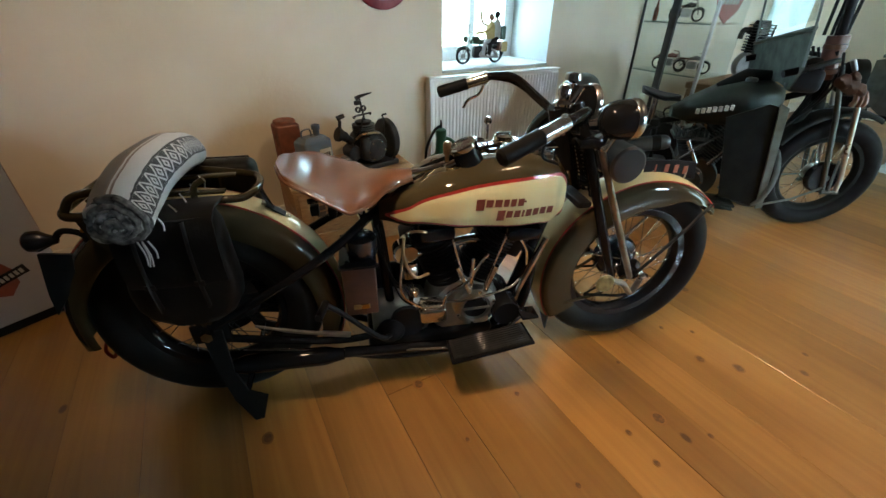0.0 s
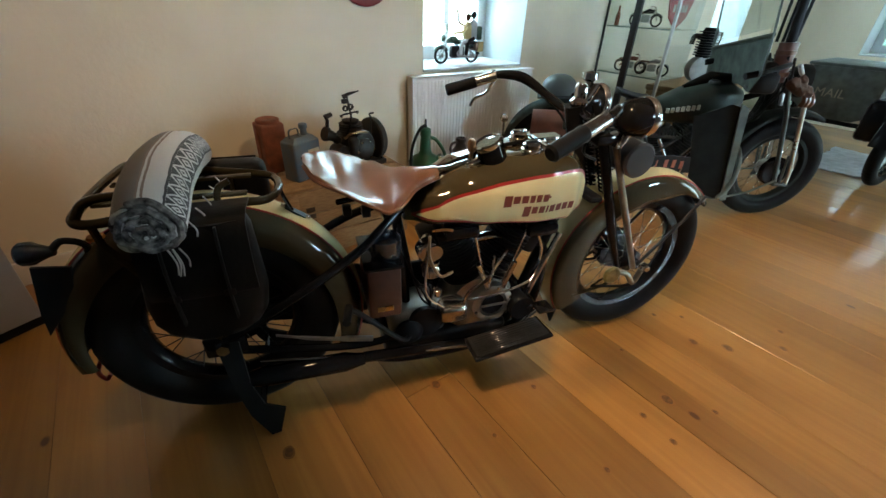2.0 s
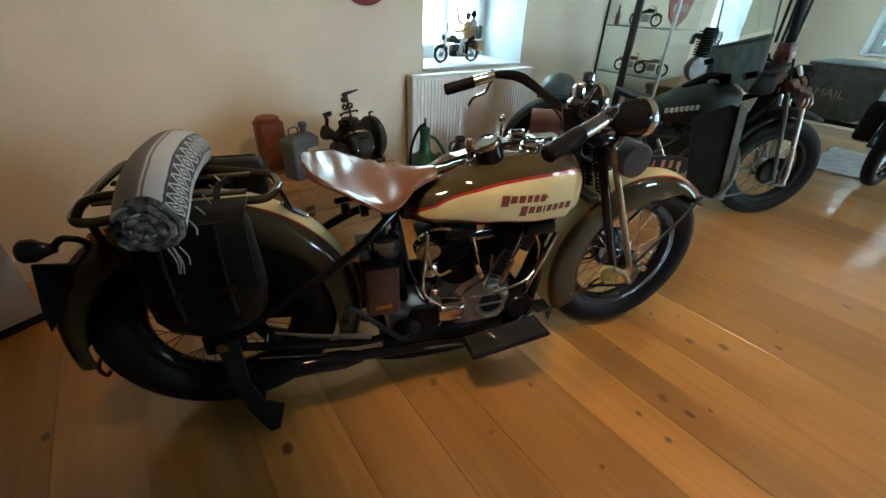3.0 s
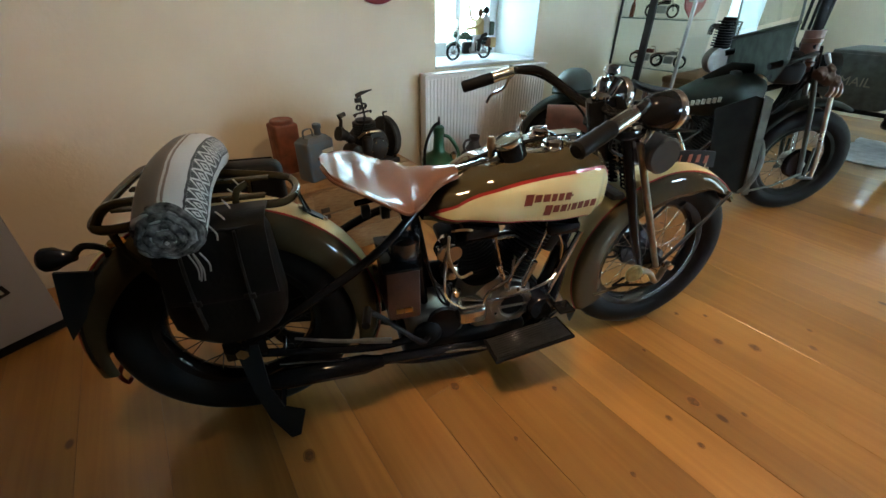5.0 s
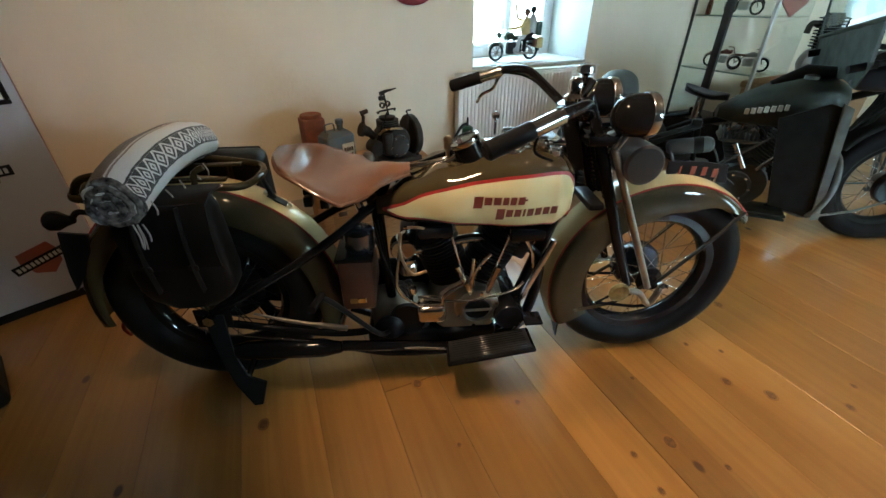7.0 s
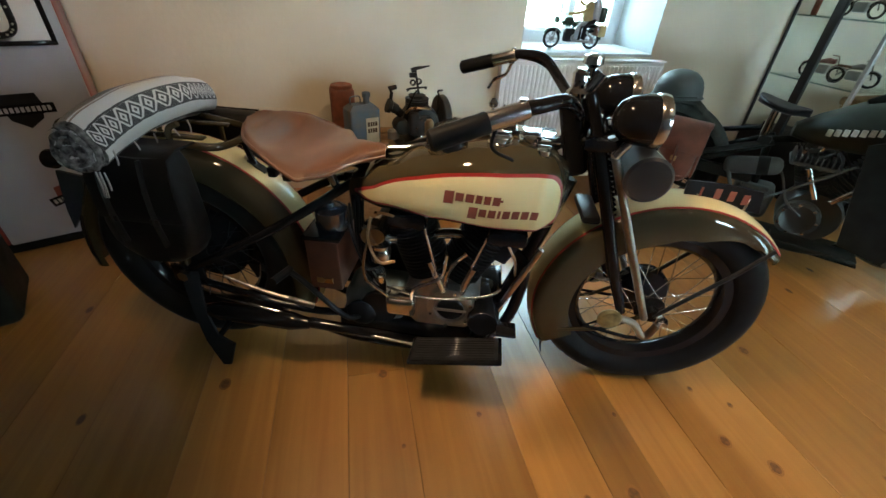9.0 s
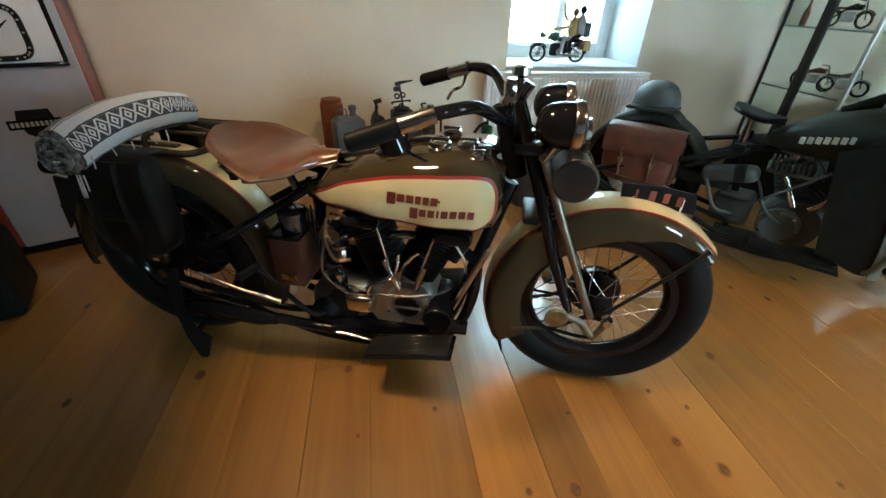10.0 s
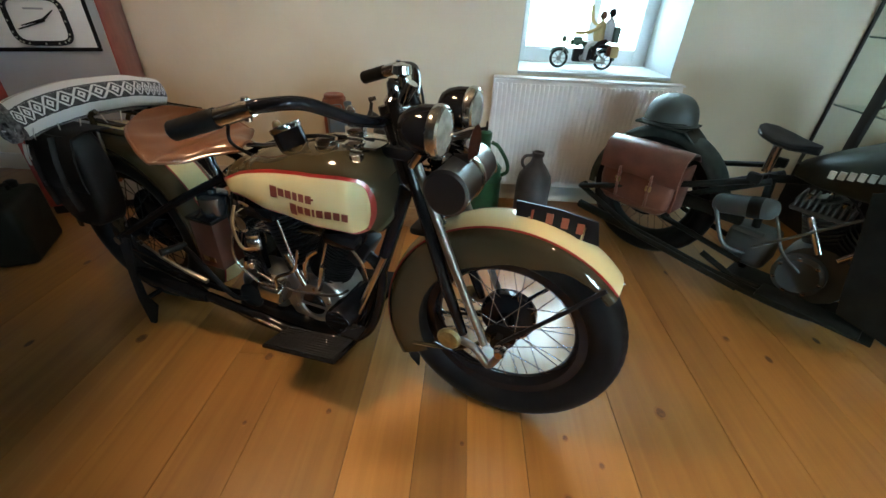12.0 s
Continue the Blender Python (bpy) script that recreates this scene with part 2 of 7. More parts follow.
DRAB = surface("drab_paint", (0.03, 0.038, 0.028), 0.5, wear=0.18, scale=10, spec=0.25)
DRAB_DARK = surface("dark_drab_paint", (0.01, 0.012, 0.01), 0.55, wear=0.2, spec=0.15)
DRAB_METAL = surface("drab_metal", (0.075, 0.088, 0.085), 0.42, 0.4, wear=0.1, scale=9)
SHIELD_GREY = surface("grey_green_edge", (0.13, 0.16, 0.155), 0.5, wear=0.2)
HELMET = surface("helmet_paint", (0.06, 0.077, 0.07), 0.5, wear=0.15, scale=8, bump=0.0006)
CREAM_TEXT = surface("cream_lettering", (0.4, 0.4, 0.34), 0.6)
ORANGE_TEXT = surface("orange_lettering", (0.3, 0.075, 0.035), 0.5)
RUST_TIN = surface("rusty_red_tin", (0.25, 0.075, 0.035), 0.6, col2=(0.12, 0.042, 0.024), scale=18, wear=0.3, bump=0.001)
BLUE_TIN = surface("faded_blue_tin", (0.07, 0.115, 0.17), 0.5, col2=(0.12, 0.12, 0.11), scale=16, wear=0.25)
PAPER = surface("aged_label", (0.6, 0.57, 0.45), 0.8, wear=0.12)
GREEN_CAN = surface("green_can_paint", (0.012, 0.085, 0.03), 0.35, wear=0.2, scale=10)
STONEWARE = surface("dark_stoneware", (0.06, 0.05, 0.045), 0.45, wear=0.2)
OLD_IRON = surface("greasy_iron", (0.02, 0.019, 0.018), 0.5, 0.4, col2=(0.04, 0.032, 0.025), scale=30, wear=0.3, bump=0.002, bscale=80, spec=0.30)
CRATE = surface("old_crate_wood", (0.44, 0.26, 0.115), 0.7, col2=(0.3, 0.165, 0.07), scale=4, stretch=(6, 6, 40), bump=0.001, grain=0.3)
STENCIL = surface("black_stencil", (0.07, 0.042, 0.022), 0.8)
CAB_GREY = surface("grey_cabinet_paint", (0.36, 0.36, 0.39), 0.4, wear=0.05, scale=4)
CAB_RED = surface("red_cabinet_edge", (0.3, 0.04, 0.03), 0.35, coat=0.3)
DARK_GREEN = surface("dark_green_tin", (0.006, 0.008, 0.006), 0.55, wear=0.2, spec=0.2)
DIM_ALUMINIUM = surface("satin_aluminium", (0.5, 0.5, 0.5), 0.3, 1.0)
BLACK_POST = surface("black_post", (0.015, 0.016, 0.018), 0.4)
# blue-white of the window glare on the boards, put into a base colour
GLARE_WHITE = surface("floor_glare_white", (0.75, 0.77, 0.8), 0.9, bump=0.002)
BLANKET = blanket_material("striped_blanket")
BLANKET_END = surface("blanket_edge_weave", (0.012, 0.012, 0.013), 0.95, col2=(0.3, 0.29, 0.28), scale=60, bump=0.003, bscale=160)
WOOL = surface("white_wool", (0.62, 0.61, 0.59), 0.95)
RIBBED_LENS = surface("ribbed_lamp_lens", (0.34, 0.32, 0.27), 0.25, col2=(0.2, 0.19, 0.16), scale=45, coat=1.0, gloss=0.05)
CLEAR_SHEET = pane_material("clear_plastic")
TAN = surface("tan_jacket", (0.45, 0.33, 0.15), 0.8)
GREENHOUSE = surface("bottle_green", (0.02, 0.05, 0.03), 0.4)
MODEL_GREY = surface("model_grey", (0.25, 0.24, 0.23), 0.4, 0.3)


# ---- mesh helpers ----
def part(name, bm, material, parent, label="", smooth=True, angle=38):
    """Link bm as one mesh object under parent (or at top level)."""
    me = bpy.data.meshes.new(name)
    bmesh.ops.recalc_face_normals(bm, faces=bm.faces)
    bm.to_mesh(me)
    bm.free()
    for mm in material if isinstance(material, (list, tuple)) else [material]:
        me.materials.append(mm)
    if smooth:
        me.shade_smooth()
        me.set_sharp_from_angle(angle=radians(angle))
    ob = new(name, me)
    if parent:
        ob.parent = parent
    if label:
        tagged(ob, label)
    return ob


def thing(name, m, label, category, group="", kind=""):
    ob = new(name)
    ob.empty_display_size = 0.05
    ob.matrix_world = m
    return tagged(ob, label, category, group, kind)


def loft(bm, rings, closed=True, caps=True, mat=0):
    """Skin rings of equal length."""
    vs = [[bm.verts.new(p) for p in r] for r in rings]
    n = len(vs[0])
    for a, b in zip(vs, vs[1:]):
        for i in range(n if closed else n - 1):
            j = (i + 1) % n
            f = bm.faces.new((a[i], a[j], b[j], b[i]))
            f.material_index = mat
    if caps and closed:
        for r in (vs[0], vs[-1]):
            bm.faces.new(r).material_index = mat
    return bm


def curve(pts, n=8):
    """Catmull-Rom through pts."""
    p = [Vector(q) for q in pts]
    p = [p[0] * 2 - p[1]] + p + [p[-1] * 2 - p[-2]]
    out = []
    for i in range(1, len(p) - 2):
        for k in range(n):
            t = k / n
            a, b, c, d = p[i - 1], p[i], p[i + 1], p[i + 2]
            out.append(0.5 * (2 * b + (c - a) * t + (2 * a - 5 * b + 4 * c - d) * t * t + (3 * b - a - 3 * c + d) * t ** 3))
    return out + [p[-2]]


def tube(pts, r, n=10, bm=None, flat=1.0, caps=True):
    """Round bar through pts; r is one radius or one a point."""
    bm = bm or bmesh.new()
    pts = [Vector(p) for p in pts]
    rs = r if isinstance(r, (list, tuple)) else [r] * len(pts)
    rings, up = [], None
    for i, p in enumerate(pts):
        d = (pts[min(i + 1, len(pts) - 1)] - pts[max(i - 1, 0)]).normalized()
        if up is None:
            up = Vector((0, 0, 1)) if abs(d.z) < 0.9 else Vector((1, 0, 0))
        s = d.cross(up).normalized()
        up = s.cross(d).normalized()
        rings.append([p + rs[i] * (math.cos(a) * s + flat * math.sin(a) * up) for a in (2 * math.pi * k / n for k in range(n))])
    return loft(bm, rings, caps=caps)


def lathe(profile, origin=(0, 0, 0), axis="z", n=28, bm=None, caps=True):
    """Turn (radius, height) pairs round an axis through origin."""
    bm = bm or bmesh.new()
    o = Vector(origin)
    rings = []
    for r, h in profile:
        r = max(r, 1e-4)
        ring = []
        for k in range(n):
            c, s = r * math.cos(2 * math.pi * k / n), r * math.sin(2 * math.pi * k / n)
            ring.append(o + Vector({"x": (h, c, s), "y": (s, h, c), "z": (c, s, h)}[axis]))
        rings.append(ring)
    return loft(bm, rings, caps=caps)


def block(x0, x1, y0, y1, z0, z1, bevel=0.004, bm=None, seg=2):
    """Box with rounded edges."""
    b2 = bmesh.new()
    bmesh.ops.create_cube(b2, size=1, matrix=Matrix.Translation(((x0 + x1) / 2, (y0 + y1) / 2, (z0 + z1) / 2)) @ Matrix.Diagonal((x1 - x0, y1 - y0, z1 - z0, 1)))
    if bevel:
        bmesh.ops.bevel(b2, geom=b2.edges[:], offset=bevel, segments=seg, affect="EDGES", profile=0.5)
    return b2 if bm is None else merge(bm, b2)


def merge(bm, other):
    me = bpy.data.meshes.new("tmp")
    other.to_mesh(me)
    other.free()
    bm.from_mesh(me)
    bpy.data.meshes.remove(me)
    return bm


def moved(bm, m):
    bmesh.ops.transform(bm, matrix=m, verts=bm.verts)
    return bm


def bars(bm, x, z, widths, height, gap, place, skew=0.0):
    """A row of plain blocks standing for lettering; place(x, z) gives the surface point, two skins deep."""
    for w in widths:
        v = []
        n = 4
        for i in range(n + 1):
            for j in range(3):
                v.append(bm.verts.new(place(x + w * i / n + skew * height * j / 2, z + height * j / 2)))
        for i in range(n):
            for j in range(2):
                bm.faces.new((v[i * 3 + j], v[i * 3 + 3 + j], v[i * 3 + 4 + j], v[i * 3 + 1 + j]))
        x += w + gap
    return bm


def arc(cx, cz, r, a0, a1, n, y=0.0):
    return [Vector((cx + r * math.cos(radians(a0 + (a1 - a0) * i / n)), y, cz + r * math.sin(radians(a0 + (a1 - a0) * i / n)))) for i in range(n + 1)]


def make_spoke(material):
    me = bpy.data.meshes.new("spoke")
    bm = tube([(0, 0, 0), (0, 0, 1)], 1.0, 6)
    bm.to_mesh(me)
    bm.free()
    me.materials.append(material)
    me.shade_smooth()
    return me


SPOKE = make_spoke(NICKEL)
DARK_SPOKE = make_spoke(BLACK_DULL)


def wheel(parent, name, cx, cz, R, sec, rim_in, hub_r, drum=0.0, tyre_mat=None, rim_mat=None, spokes=36, drum_side=1, cy=0.0, spoke_mesh=None, hub_mat=None):
    """Spoked wheel in the x-z plane: tyre, rim, hub and single spokes."""
    w = new(name)
    w.parent = parent
    w.location = (cx, cy, cz)
    major = R - sec
    n, m = 150, 19
    rings = []
    for k in range(n):
        t = 2 * math.pi * k / n
        ring = []
        for i in range(m):
            a = radians(-155 + 310 * i / (m - 1))
            rr = sec * (1.0 if abs(math.degrees(a)) > 45 else 1.0 - 0.06 * math.cos(a))
            if abs(math.degrees(a)) < 40 and (k + i // 2) % 3 == 0:
                rr -= 0.0035
            ring.append(Vector(((major + rr * math.cos(a)) * math.cos(t), sec * 0.95 * math.sin(a), (major + rr * math.cos(a)) * math.sin(t))))
        rings.append(ring)
    bm = loft(bmesh.new(), rings + rings[:1], closed=False, caps=False)
    bmesh.ops.remove_doubles(bm, verts=bm.verts, dist=1e-5)
    part("tyre", bm, tyre_mat or RUBBER, w)
    rim_o = major - sec * 0.72
    prof = [(rim_o + 0.022, -0.036), (rim_o + 0.024, -0.031), (rim_in + 0.012, -0.026), (rim_in, -0.012), (rim_in - 0.002, 0), (rim_in, 0.012), (rim_in + 0.012, 0.026), (rim_o + 0.024, 0.031), (rim_o + 0.022, 0.036), (rim_o, 0.02), (rim_o, -0.02)]
    part("rim", lathe(prof + prof[:1], axis="y", n=56, caps=False), rim_mat or BLACK, w)
    part("hub", lathe([(0.012, -0.085), (0.02, -0.085), (0.022, -0.06), (hub_r, -0.052), (hub_r, -0.044), (hub_r * 0.55, -0.036), (hub_r * 0.55, 0.036), (hub_r, 0.044), (hub_r, 0.052), (0.022, 0.06), (0.02, 0.085), (0.012, 0.085)], axis="y", n=24), hub_mat or ALLOY, w)
    if drum:
        s = drum_side
        part("brake_drum", lathe([(0.02, 0.03 * s), (drum * 0.92, 0.032 * s), (drum, 0.04 * s), (drum, 0.07 * s), (drum * 0.93, 0.078 * s), (0.03, 0.082 * s)], axis="y", n=40), BLACK, w)
    for k in range(spokes):
        side = 1 if k % 2 else -1
        lead = 1 if (k // 2) % 2 else -1
        a = 2 * math.pi * k / spokes
        b = a + lead * radians(58)
        p = Vector((hub_r * 0.92 * math.cos(b), side * 0.046, hub_r * 0.92 * math.sin(b)))
        q = Vector((rim_in * math.cos(a), side * 0.006, rim_in * math.sin(a)))
        s = new("spoke", spoke_mesh or SPOKE)
        s.parent = w
        s.matrix_local = Matrix.Translation(p) @ (q - p).to_track_quat("Z", "Y").to_matrix().to_4x4() @ Matrix.Diagonal((0.0016, 0.0016, (q - p).length, 1))
    return w


def fender(parent, name, cx, cz, a0, a1, crown, half, inner, body, top=None, stripe=None, n=40, label="", drop=0.02, wide=0.82):
    """Mudguard swept round a wheel; inner(t) is the radius of its lower edge, t from 0 at the front to 1."""
    side_r = crown - drop

    def fall(k):
        """Radius of the crown at k of the half width."""
        return crown - drop * (1 - math.sqrt(1 - 0.97 * k * k))

    def section(t, lo):
        pts = []
        for s in (-1, 1):
            q = [(inner(t), s * half * 0.97), ((inner(t) + side_r) / 2, s * half), (side_r, s * half * 0.985), (fall(0.92), s * half * 0.92), (fall(0.8), s * half * 0.8), (fall(0.62), s * half * 0.62), (fall(0.35), s * half * 0.35), (crown, s * 0.0)]
            pts += q if s < 0 else q[-2::-1]
        return pts
    bm = bmesh.new()
    rings = []
    for i in range(n + 1):
        t = i / n
        a = radians(a0 + (a1 - a0) * t)
        outer = section(t, 0)
        ring = [Vector((cx + r * math.cos(a), y, cz + r * math.sin(a))) for r, y in outer]
        ring += [Vector((cx + (r - 0.003) * math.cos(a), y * 0.97, cz + (r - 0.003) * math.sin(a))) for r, y in reversed(outer)]
        rings.append(ring)
    loft(bm, rings)
    fe = part(name, bm, body, parent, label)

    def band(nm, mat, stations, lift):
        b = bmesh.new()
        rr = []
        for i in range(n + 1):
            a = radians(a0 + (a1 - a0) * (0.004 + 0.992 * i / n))
            o = [(r + lift, y * 1.01) for r, y in stations]
            rr.append([Vector((cx + r * math.cos(a), y, cz + r * math.sin(a))) for r, y in o] + [Vector((cx + (r - lift * 1.2) * math.cos(a), y, cz + (r - lift * 1.2) * math.sin(a))) for r, y in reversed(o)])
        loft(b, rr)
        part(nm, b, mat, fe)
    if top:
        prof = [(fall(k * wide), half * k * wide) for k in (1, 0.85, 0.6, 0.3, 0)]
        full = [(r, -y) for r, y in prof] + [(r, y) for r, y in prof[-2::-1]]
        band("cream_panel", top, full, 0.0022)
    if stripe:
        for s in (-1, 1):
            band("pinstripe", stripe, [(fall(wide + 0.045), s * half * (wide + 0.045)), (fall(wide + 0.012), s * half * (wide + 0.012))], 0.0028)
    return fe


# ---- the room: north wall along y = 2.477, boards run along y ----
WALL_Y, THICK, CEIL = 2.477, 0.46, 2.45
X0, X1, Y0 = -2.2, 7.0, -2.8


def wall_with_openings(name, length_axis, a0, a1, face, back, z1, holes, material, label):
    """Straight wall from a0 to a1 with rectangular holes (b0, b1, z0, z1), each clear through."""
    bm = bmesh.new()
    xs = sorted({a0, a1, *[h[0] for h in holes], *[h[1] for h in holes]})
    for p, q in zip(xs, xs[1:]):
        zs = [(0.0, z1)]
        for h in holes:
            if h[0] <= p and q <= h[1]:
                zs = [(0.0, h[2]), (h[3], z1)]
        for lo, hi in zs:
            if length_axis == "x":
                block(p, q, min(face, back), max(face, back), lo, hi, 0, bm)
            else:
                block(min(face, back), max(face, back), p, q, lo, hi, 0, bm)
    bmesh.ops.remove_doubles(bm, verts=bm.verts, dist=1e-5)
    inner = [f for f in bm.faces if any(g is not f and set(g.verts) == set(f.verts) for g in f.verts[0].link_faces)]
    bmesh.ops.delete(bm, geom=inner, context="FACES")
    return tagged(part(name, bm, material, None, label, smooth=False), kind="structure")


W1 = (1.534, 2.412, 0.803, 2.05)
W2 = (5.25, 6.1, 0.803, 2.05)
WS = (4.9, 6.5, 0.0, 2.1)
WB = (2.6, 3.4, 1.2, 2.05)
WE = (0.25, 1.5, 0.82, 1.75)
wall_with_openings("wall_north", "x", X0 - 0.4, X1 + 0.46, WALL_Y, WALL_Y + THICK + 0.05, CEIL, [W1, W2], PLASTER, "cream plastered thick stone wall with deep window recesses")
wall_with_openings("wall_east", "y", Y0 - 0.3, WALL_Y, X1, X1 + THICK, CEIL, [WE], PLASTER, "cream plastered end wall with a window")
# west wall, south wall and ceiling are out of view; their dark limits bounce
wall_with_openings("wall_west", "y", Y0 - 0.3, WALL_Y, X0, X0 - 0.4, CEIL, [], UNSEEN_WALL, "dark rough end wall, out of view")
wall_with_openings("wall_south", "x", X0, X1, Y0, Y0 - 0.5, CEIL, [WB, WS], UNSEEN_WALL, "dark rough long wall, out of view, with a window and a glazed door opening")
tagged(part("ceiling", block(X0 - 0.4, X1 + 0.46, Y0 - 0.3, WALL_Y + THICK, CEIL, CEIL + 0.15, 0), UNSEEN_CEILING, None, "dark streaked ceiling, out of view", smooth=False), kind="structure")
tagged(part("baseboard", block(X0, X1, WALL_Y - 0.018, WALL_Y - 0.001, 0.0, 0.115, 0.004), SKIRTING, None, "cream painted wooden skirting board along the wall"), kind="structure")


def window(name, m, w, h, mull=0.5, rail=0.44):
    """Casement in its recess: frame, panes, sill; local x along the wall, y outwards, z from the sill."""
    win = thing(name, m, "white framed casement window in a deep white recess", "window", kind="structure")
    d = 0.43
    for nm, b in (("window_sill", block(0.001, w - 0.001, -0.012, d, -0.012, 0.004, 0.003)),
                  ("reveal_lining", block(-0.001, 0.004, 0.001, d, 0.0045, h, 0)),
                  ("reveal_lining", block(w - 0.004, w + 0.001, 0.001, d, 0.0045, h, 0)),
                  ("reveal_lining", block(0.004, w - 0.004, 0.001, d, h - 0.004, h + 0.001, 0))):
        part(nm, b, REVEAL, win, smooth=False)
    f = bmesh.new()
    for x0, x1, z0, z1 in ((0.004, 0.085, 0.004, h - 0.004), (w - 0.085, w - 0.004, 0.004, h - 0.004), (0.085, w - 0.085, 0.004, 0.095), (0.085, w - 0.085, h - 0.07, h - 0.004)):
        block(x0, x1, d, d + 0.05, z0, z1, 0.004, f)
    part("window_frame", f, UPVC, win)
    part("mullion", block(w * mull - 0.024, w * mull + 0.024, d + 0.002, d + 0.046, 0.095, h - 0.07, 0.004), UPVC, win)
    rails = [rail * (k + 1) for k in range(int((h - 0.2) / rail))]
    for z in rails:
        part("glazing_bar", block(0.085, w - 0.085, d + 0.004, d + 0.044, z - 0.016, z + 0.016, 0.004), UPVC, win)
    part("casement_stay", tube([(w * 0.2, d - 0.006, 0.08), (w * 0.33, d - 0.02, 0.075)], 0.006, 8), UPVC, win)
    for x0, x1 in ((0.085, w * mull - 0.024), (w * mull + 0.024, w - 0.085)):
        for z0, z1 in zip([0.095] + [z + 0.016 for z in rails], [z - 0.016 for z in rails] + [h - 0.07]):
            p = part("pane", block(x0, x1, d + 0.022, d + 0.026, z0, z1, 0), PANE, win, smooth=False)
            p.visible_shadow = False
    return win


window("window_1", pose(W1[0], WALL_Y, W1[2]), W1[1] - W1[0], W1[3] - W1[2], 0.565, 0.41)
window("window_2", pose(W2[0], WALL_Y, W2[2]), W2[1] - W2[0], W2[3] - W2[2], 0.5, 0.41)
window("window_4", pose(WS[1], Y0, 0, 0, 0, 180), WS[1] - WS[0], WS[3], 0.5, 0.9)
window("window_5", pose(WB[1], Y0, WB[2], 0, 0, 180), WB[1] - WB[0], WB[3] - WB[2], 0.5, 0.45)
window("window_3", pose(X1, WE[1], WE[2], 0, 0, -90), WE[1] - WE[0], WE[3] - WE[2], 0.5, 0.45)
HAZE = glow_material("bright_overcast_distance", (0.52, 0.84, 0.7), (0.58, 0.83, 1.0), WINDOW_GLOW)
HAZE_EAST = glow_material("meadow_beyond_end_window", (0.12, 0.5, 0.16), (0.6, 0.85, 1.0), EAST_GLOW)
# south glows stand in for unseen daylight, strengths set by the room's brightness
HAZE_DOOR = glow_material("door_daylight_glow", (0.6, 0.8, 0.8), (0.6, 0.85, 1.0), DOOR_GLOW)
HAZE_SOUTH = glow_material("bright_south_distance", (0.55, 0.78, 0.8), (0.56, 0.8, 1.0), SOUTH_GLOW)
for nm, b in (("backdrop", block(1.1, 3.5, 3.6, 3.62, -0.2, 2.6, 0)), ("backdrop", block(4.4, 6.9, 3.6, 3.62, -0.2, 2.6, 0)), ("backdrop", block(8.1, 8.12, -1.6, 3.2, -0.2, 2.8, 0)), ("backdrop", block(1.6, 4.4, -3.92, -3.9, -0.2, 2.8, 0)), ("backdrop", block(4.6, 7.4, -3.82, -3.8, -0.2, 2.8, 0))):
    tagged(part(nm, b, HAZE_SOUTH if b.verts[:][0].co.y < -3.85 else HAZE_DOOR if b.verts[:][0].co.y < -3 else HAZE_EAST if b.verts[:][0].co.x > 8 else HAZE, None, "pale overcast sky over green meadow outside the windows", smooth=False), kind="structure")
GRASS = surface("meadow_grass", (0.06, 0.11, 0.03), 0.9, scale=3)
tagged(part("ground", block(-60, 60, -60, 90, -0.5, -0.3, 0), GRASS, None, "green meadow outside the cottage", smooth=False), kind="structure")

# ceiling track spots turned to the wall
for x, y, tx, ty, dim in ((-0.1, 0.95, -0.2, 2.47, 1.15), (1.1, 0.8, 0.95, 2.47, 1.0), (2.6, 0.6, 2.6, 2.47, 0.35), (4.3, 0.6, 4.2, 2.47, 0.06)):
    cl = thing("ceiling_spot", pose(x, y, CEIL), "small white ceiling spotlight turned to the wall", "lamp", "ceiling spots")
    part("base", lathe([(0.002, 0.0), (0.045, 0.0), (0.048, -0.006), (0.046, -0.02), (0.002, -0.022)], n=24), WHITE_ENAMEL, cl)
    part("stem", tube([(0, 0, -0.02), (0, 0.005, -0.06)], 0.008), WHITE_ENAMEL, cl)
    m = look((x, y + 0.03, CEIL - 0.1), (tx, ty, 0.1 if x < 0 else 0.55))
    part("shade", moved(lathe([(0.03, 0.07), (0.036, 0.06), (0.036, -0.03), (0.033, -0.03), (0.033, 0.05)], n=24, caps=False), pose(x, y, CEIL).inverted() @ m), WHITE_ENAMEL, cl)
    d = lamp("spot_light", "SPOT", m, LAMP_WATTS * dim, WARM, 0.03)
    d.data.spot_size, d.data.spot_blend = radians(80 if x < 0 else 96), 1.0

# recessed downlights over the floor in front of the motorcycles
# all out of view; the first fits the footboard's shadow, two are added fill
for x, y, tx, ty, dim, cone in ((0.15, 0.74, 1.3, 0.72, 1.6, 61), (1.9, -0.15, 2.0, -0.1, 0.6, 88), (2.9, -0.5, 2.9, -0.4, 0.65, 96)):
    cl = thing("ceiling_downlight", pose(x, y, CEIL), "small round recessed warm ceiling downlight, out of view", "lamp", "ceiling downlights")
    part("housing", lathe([(0.03, -0.002), (0.055, -0.002), (0.06, -0.012), (0.05, -0.022), (0.04, -0.02), (0.036, -0.004)], n=24), WHITE_ENAMEL, cl)
    d = lamp("down_light", "SPOT", look((x, y, CEIL - 0.03), (tx, ty + 0.01, 0)), DOWN_WATTS * dim, WARM, 0.13 if cone < 70 else 0.03)
    d.data.spot_size, d.data.spot_blend = radians(cone), 1.0


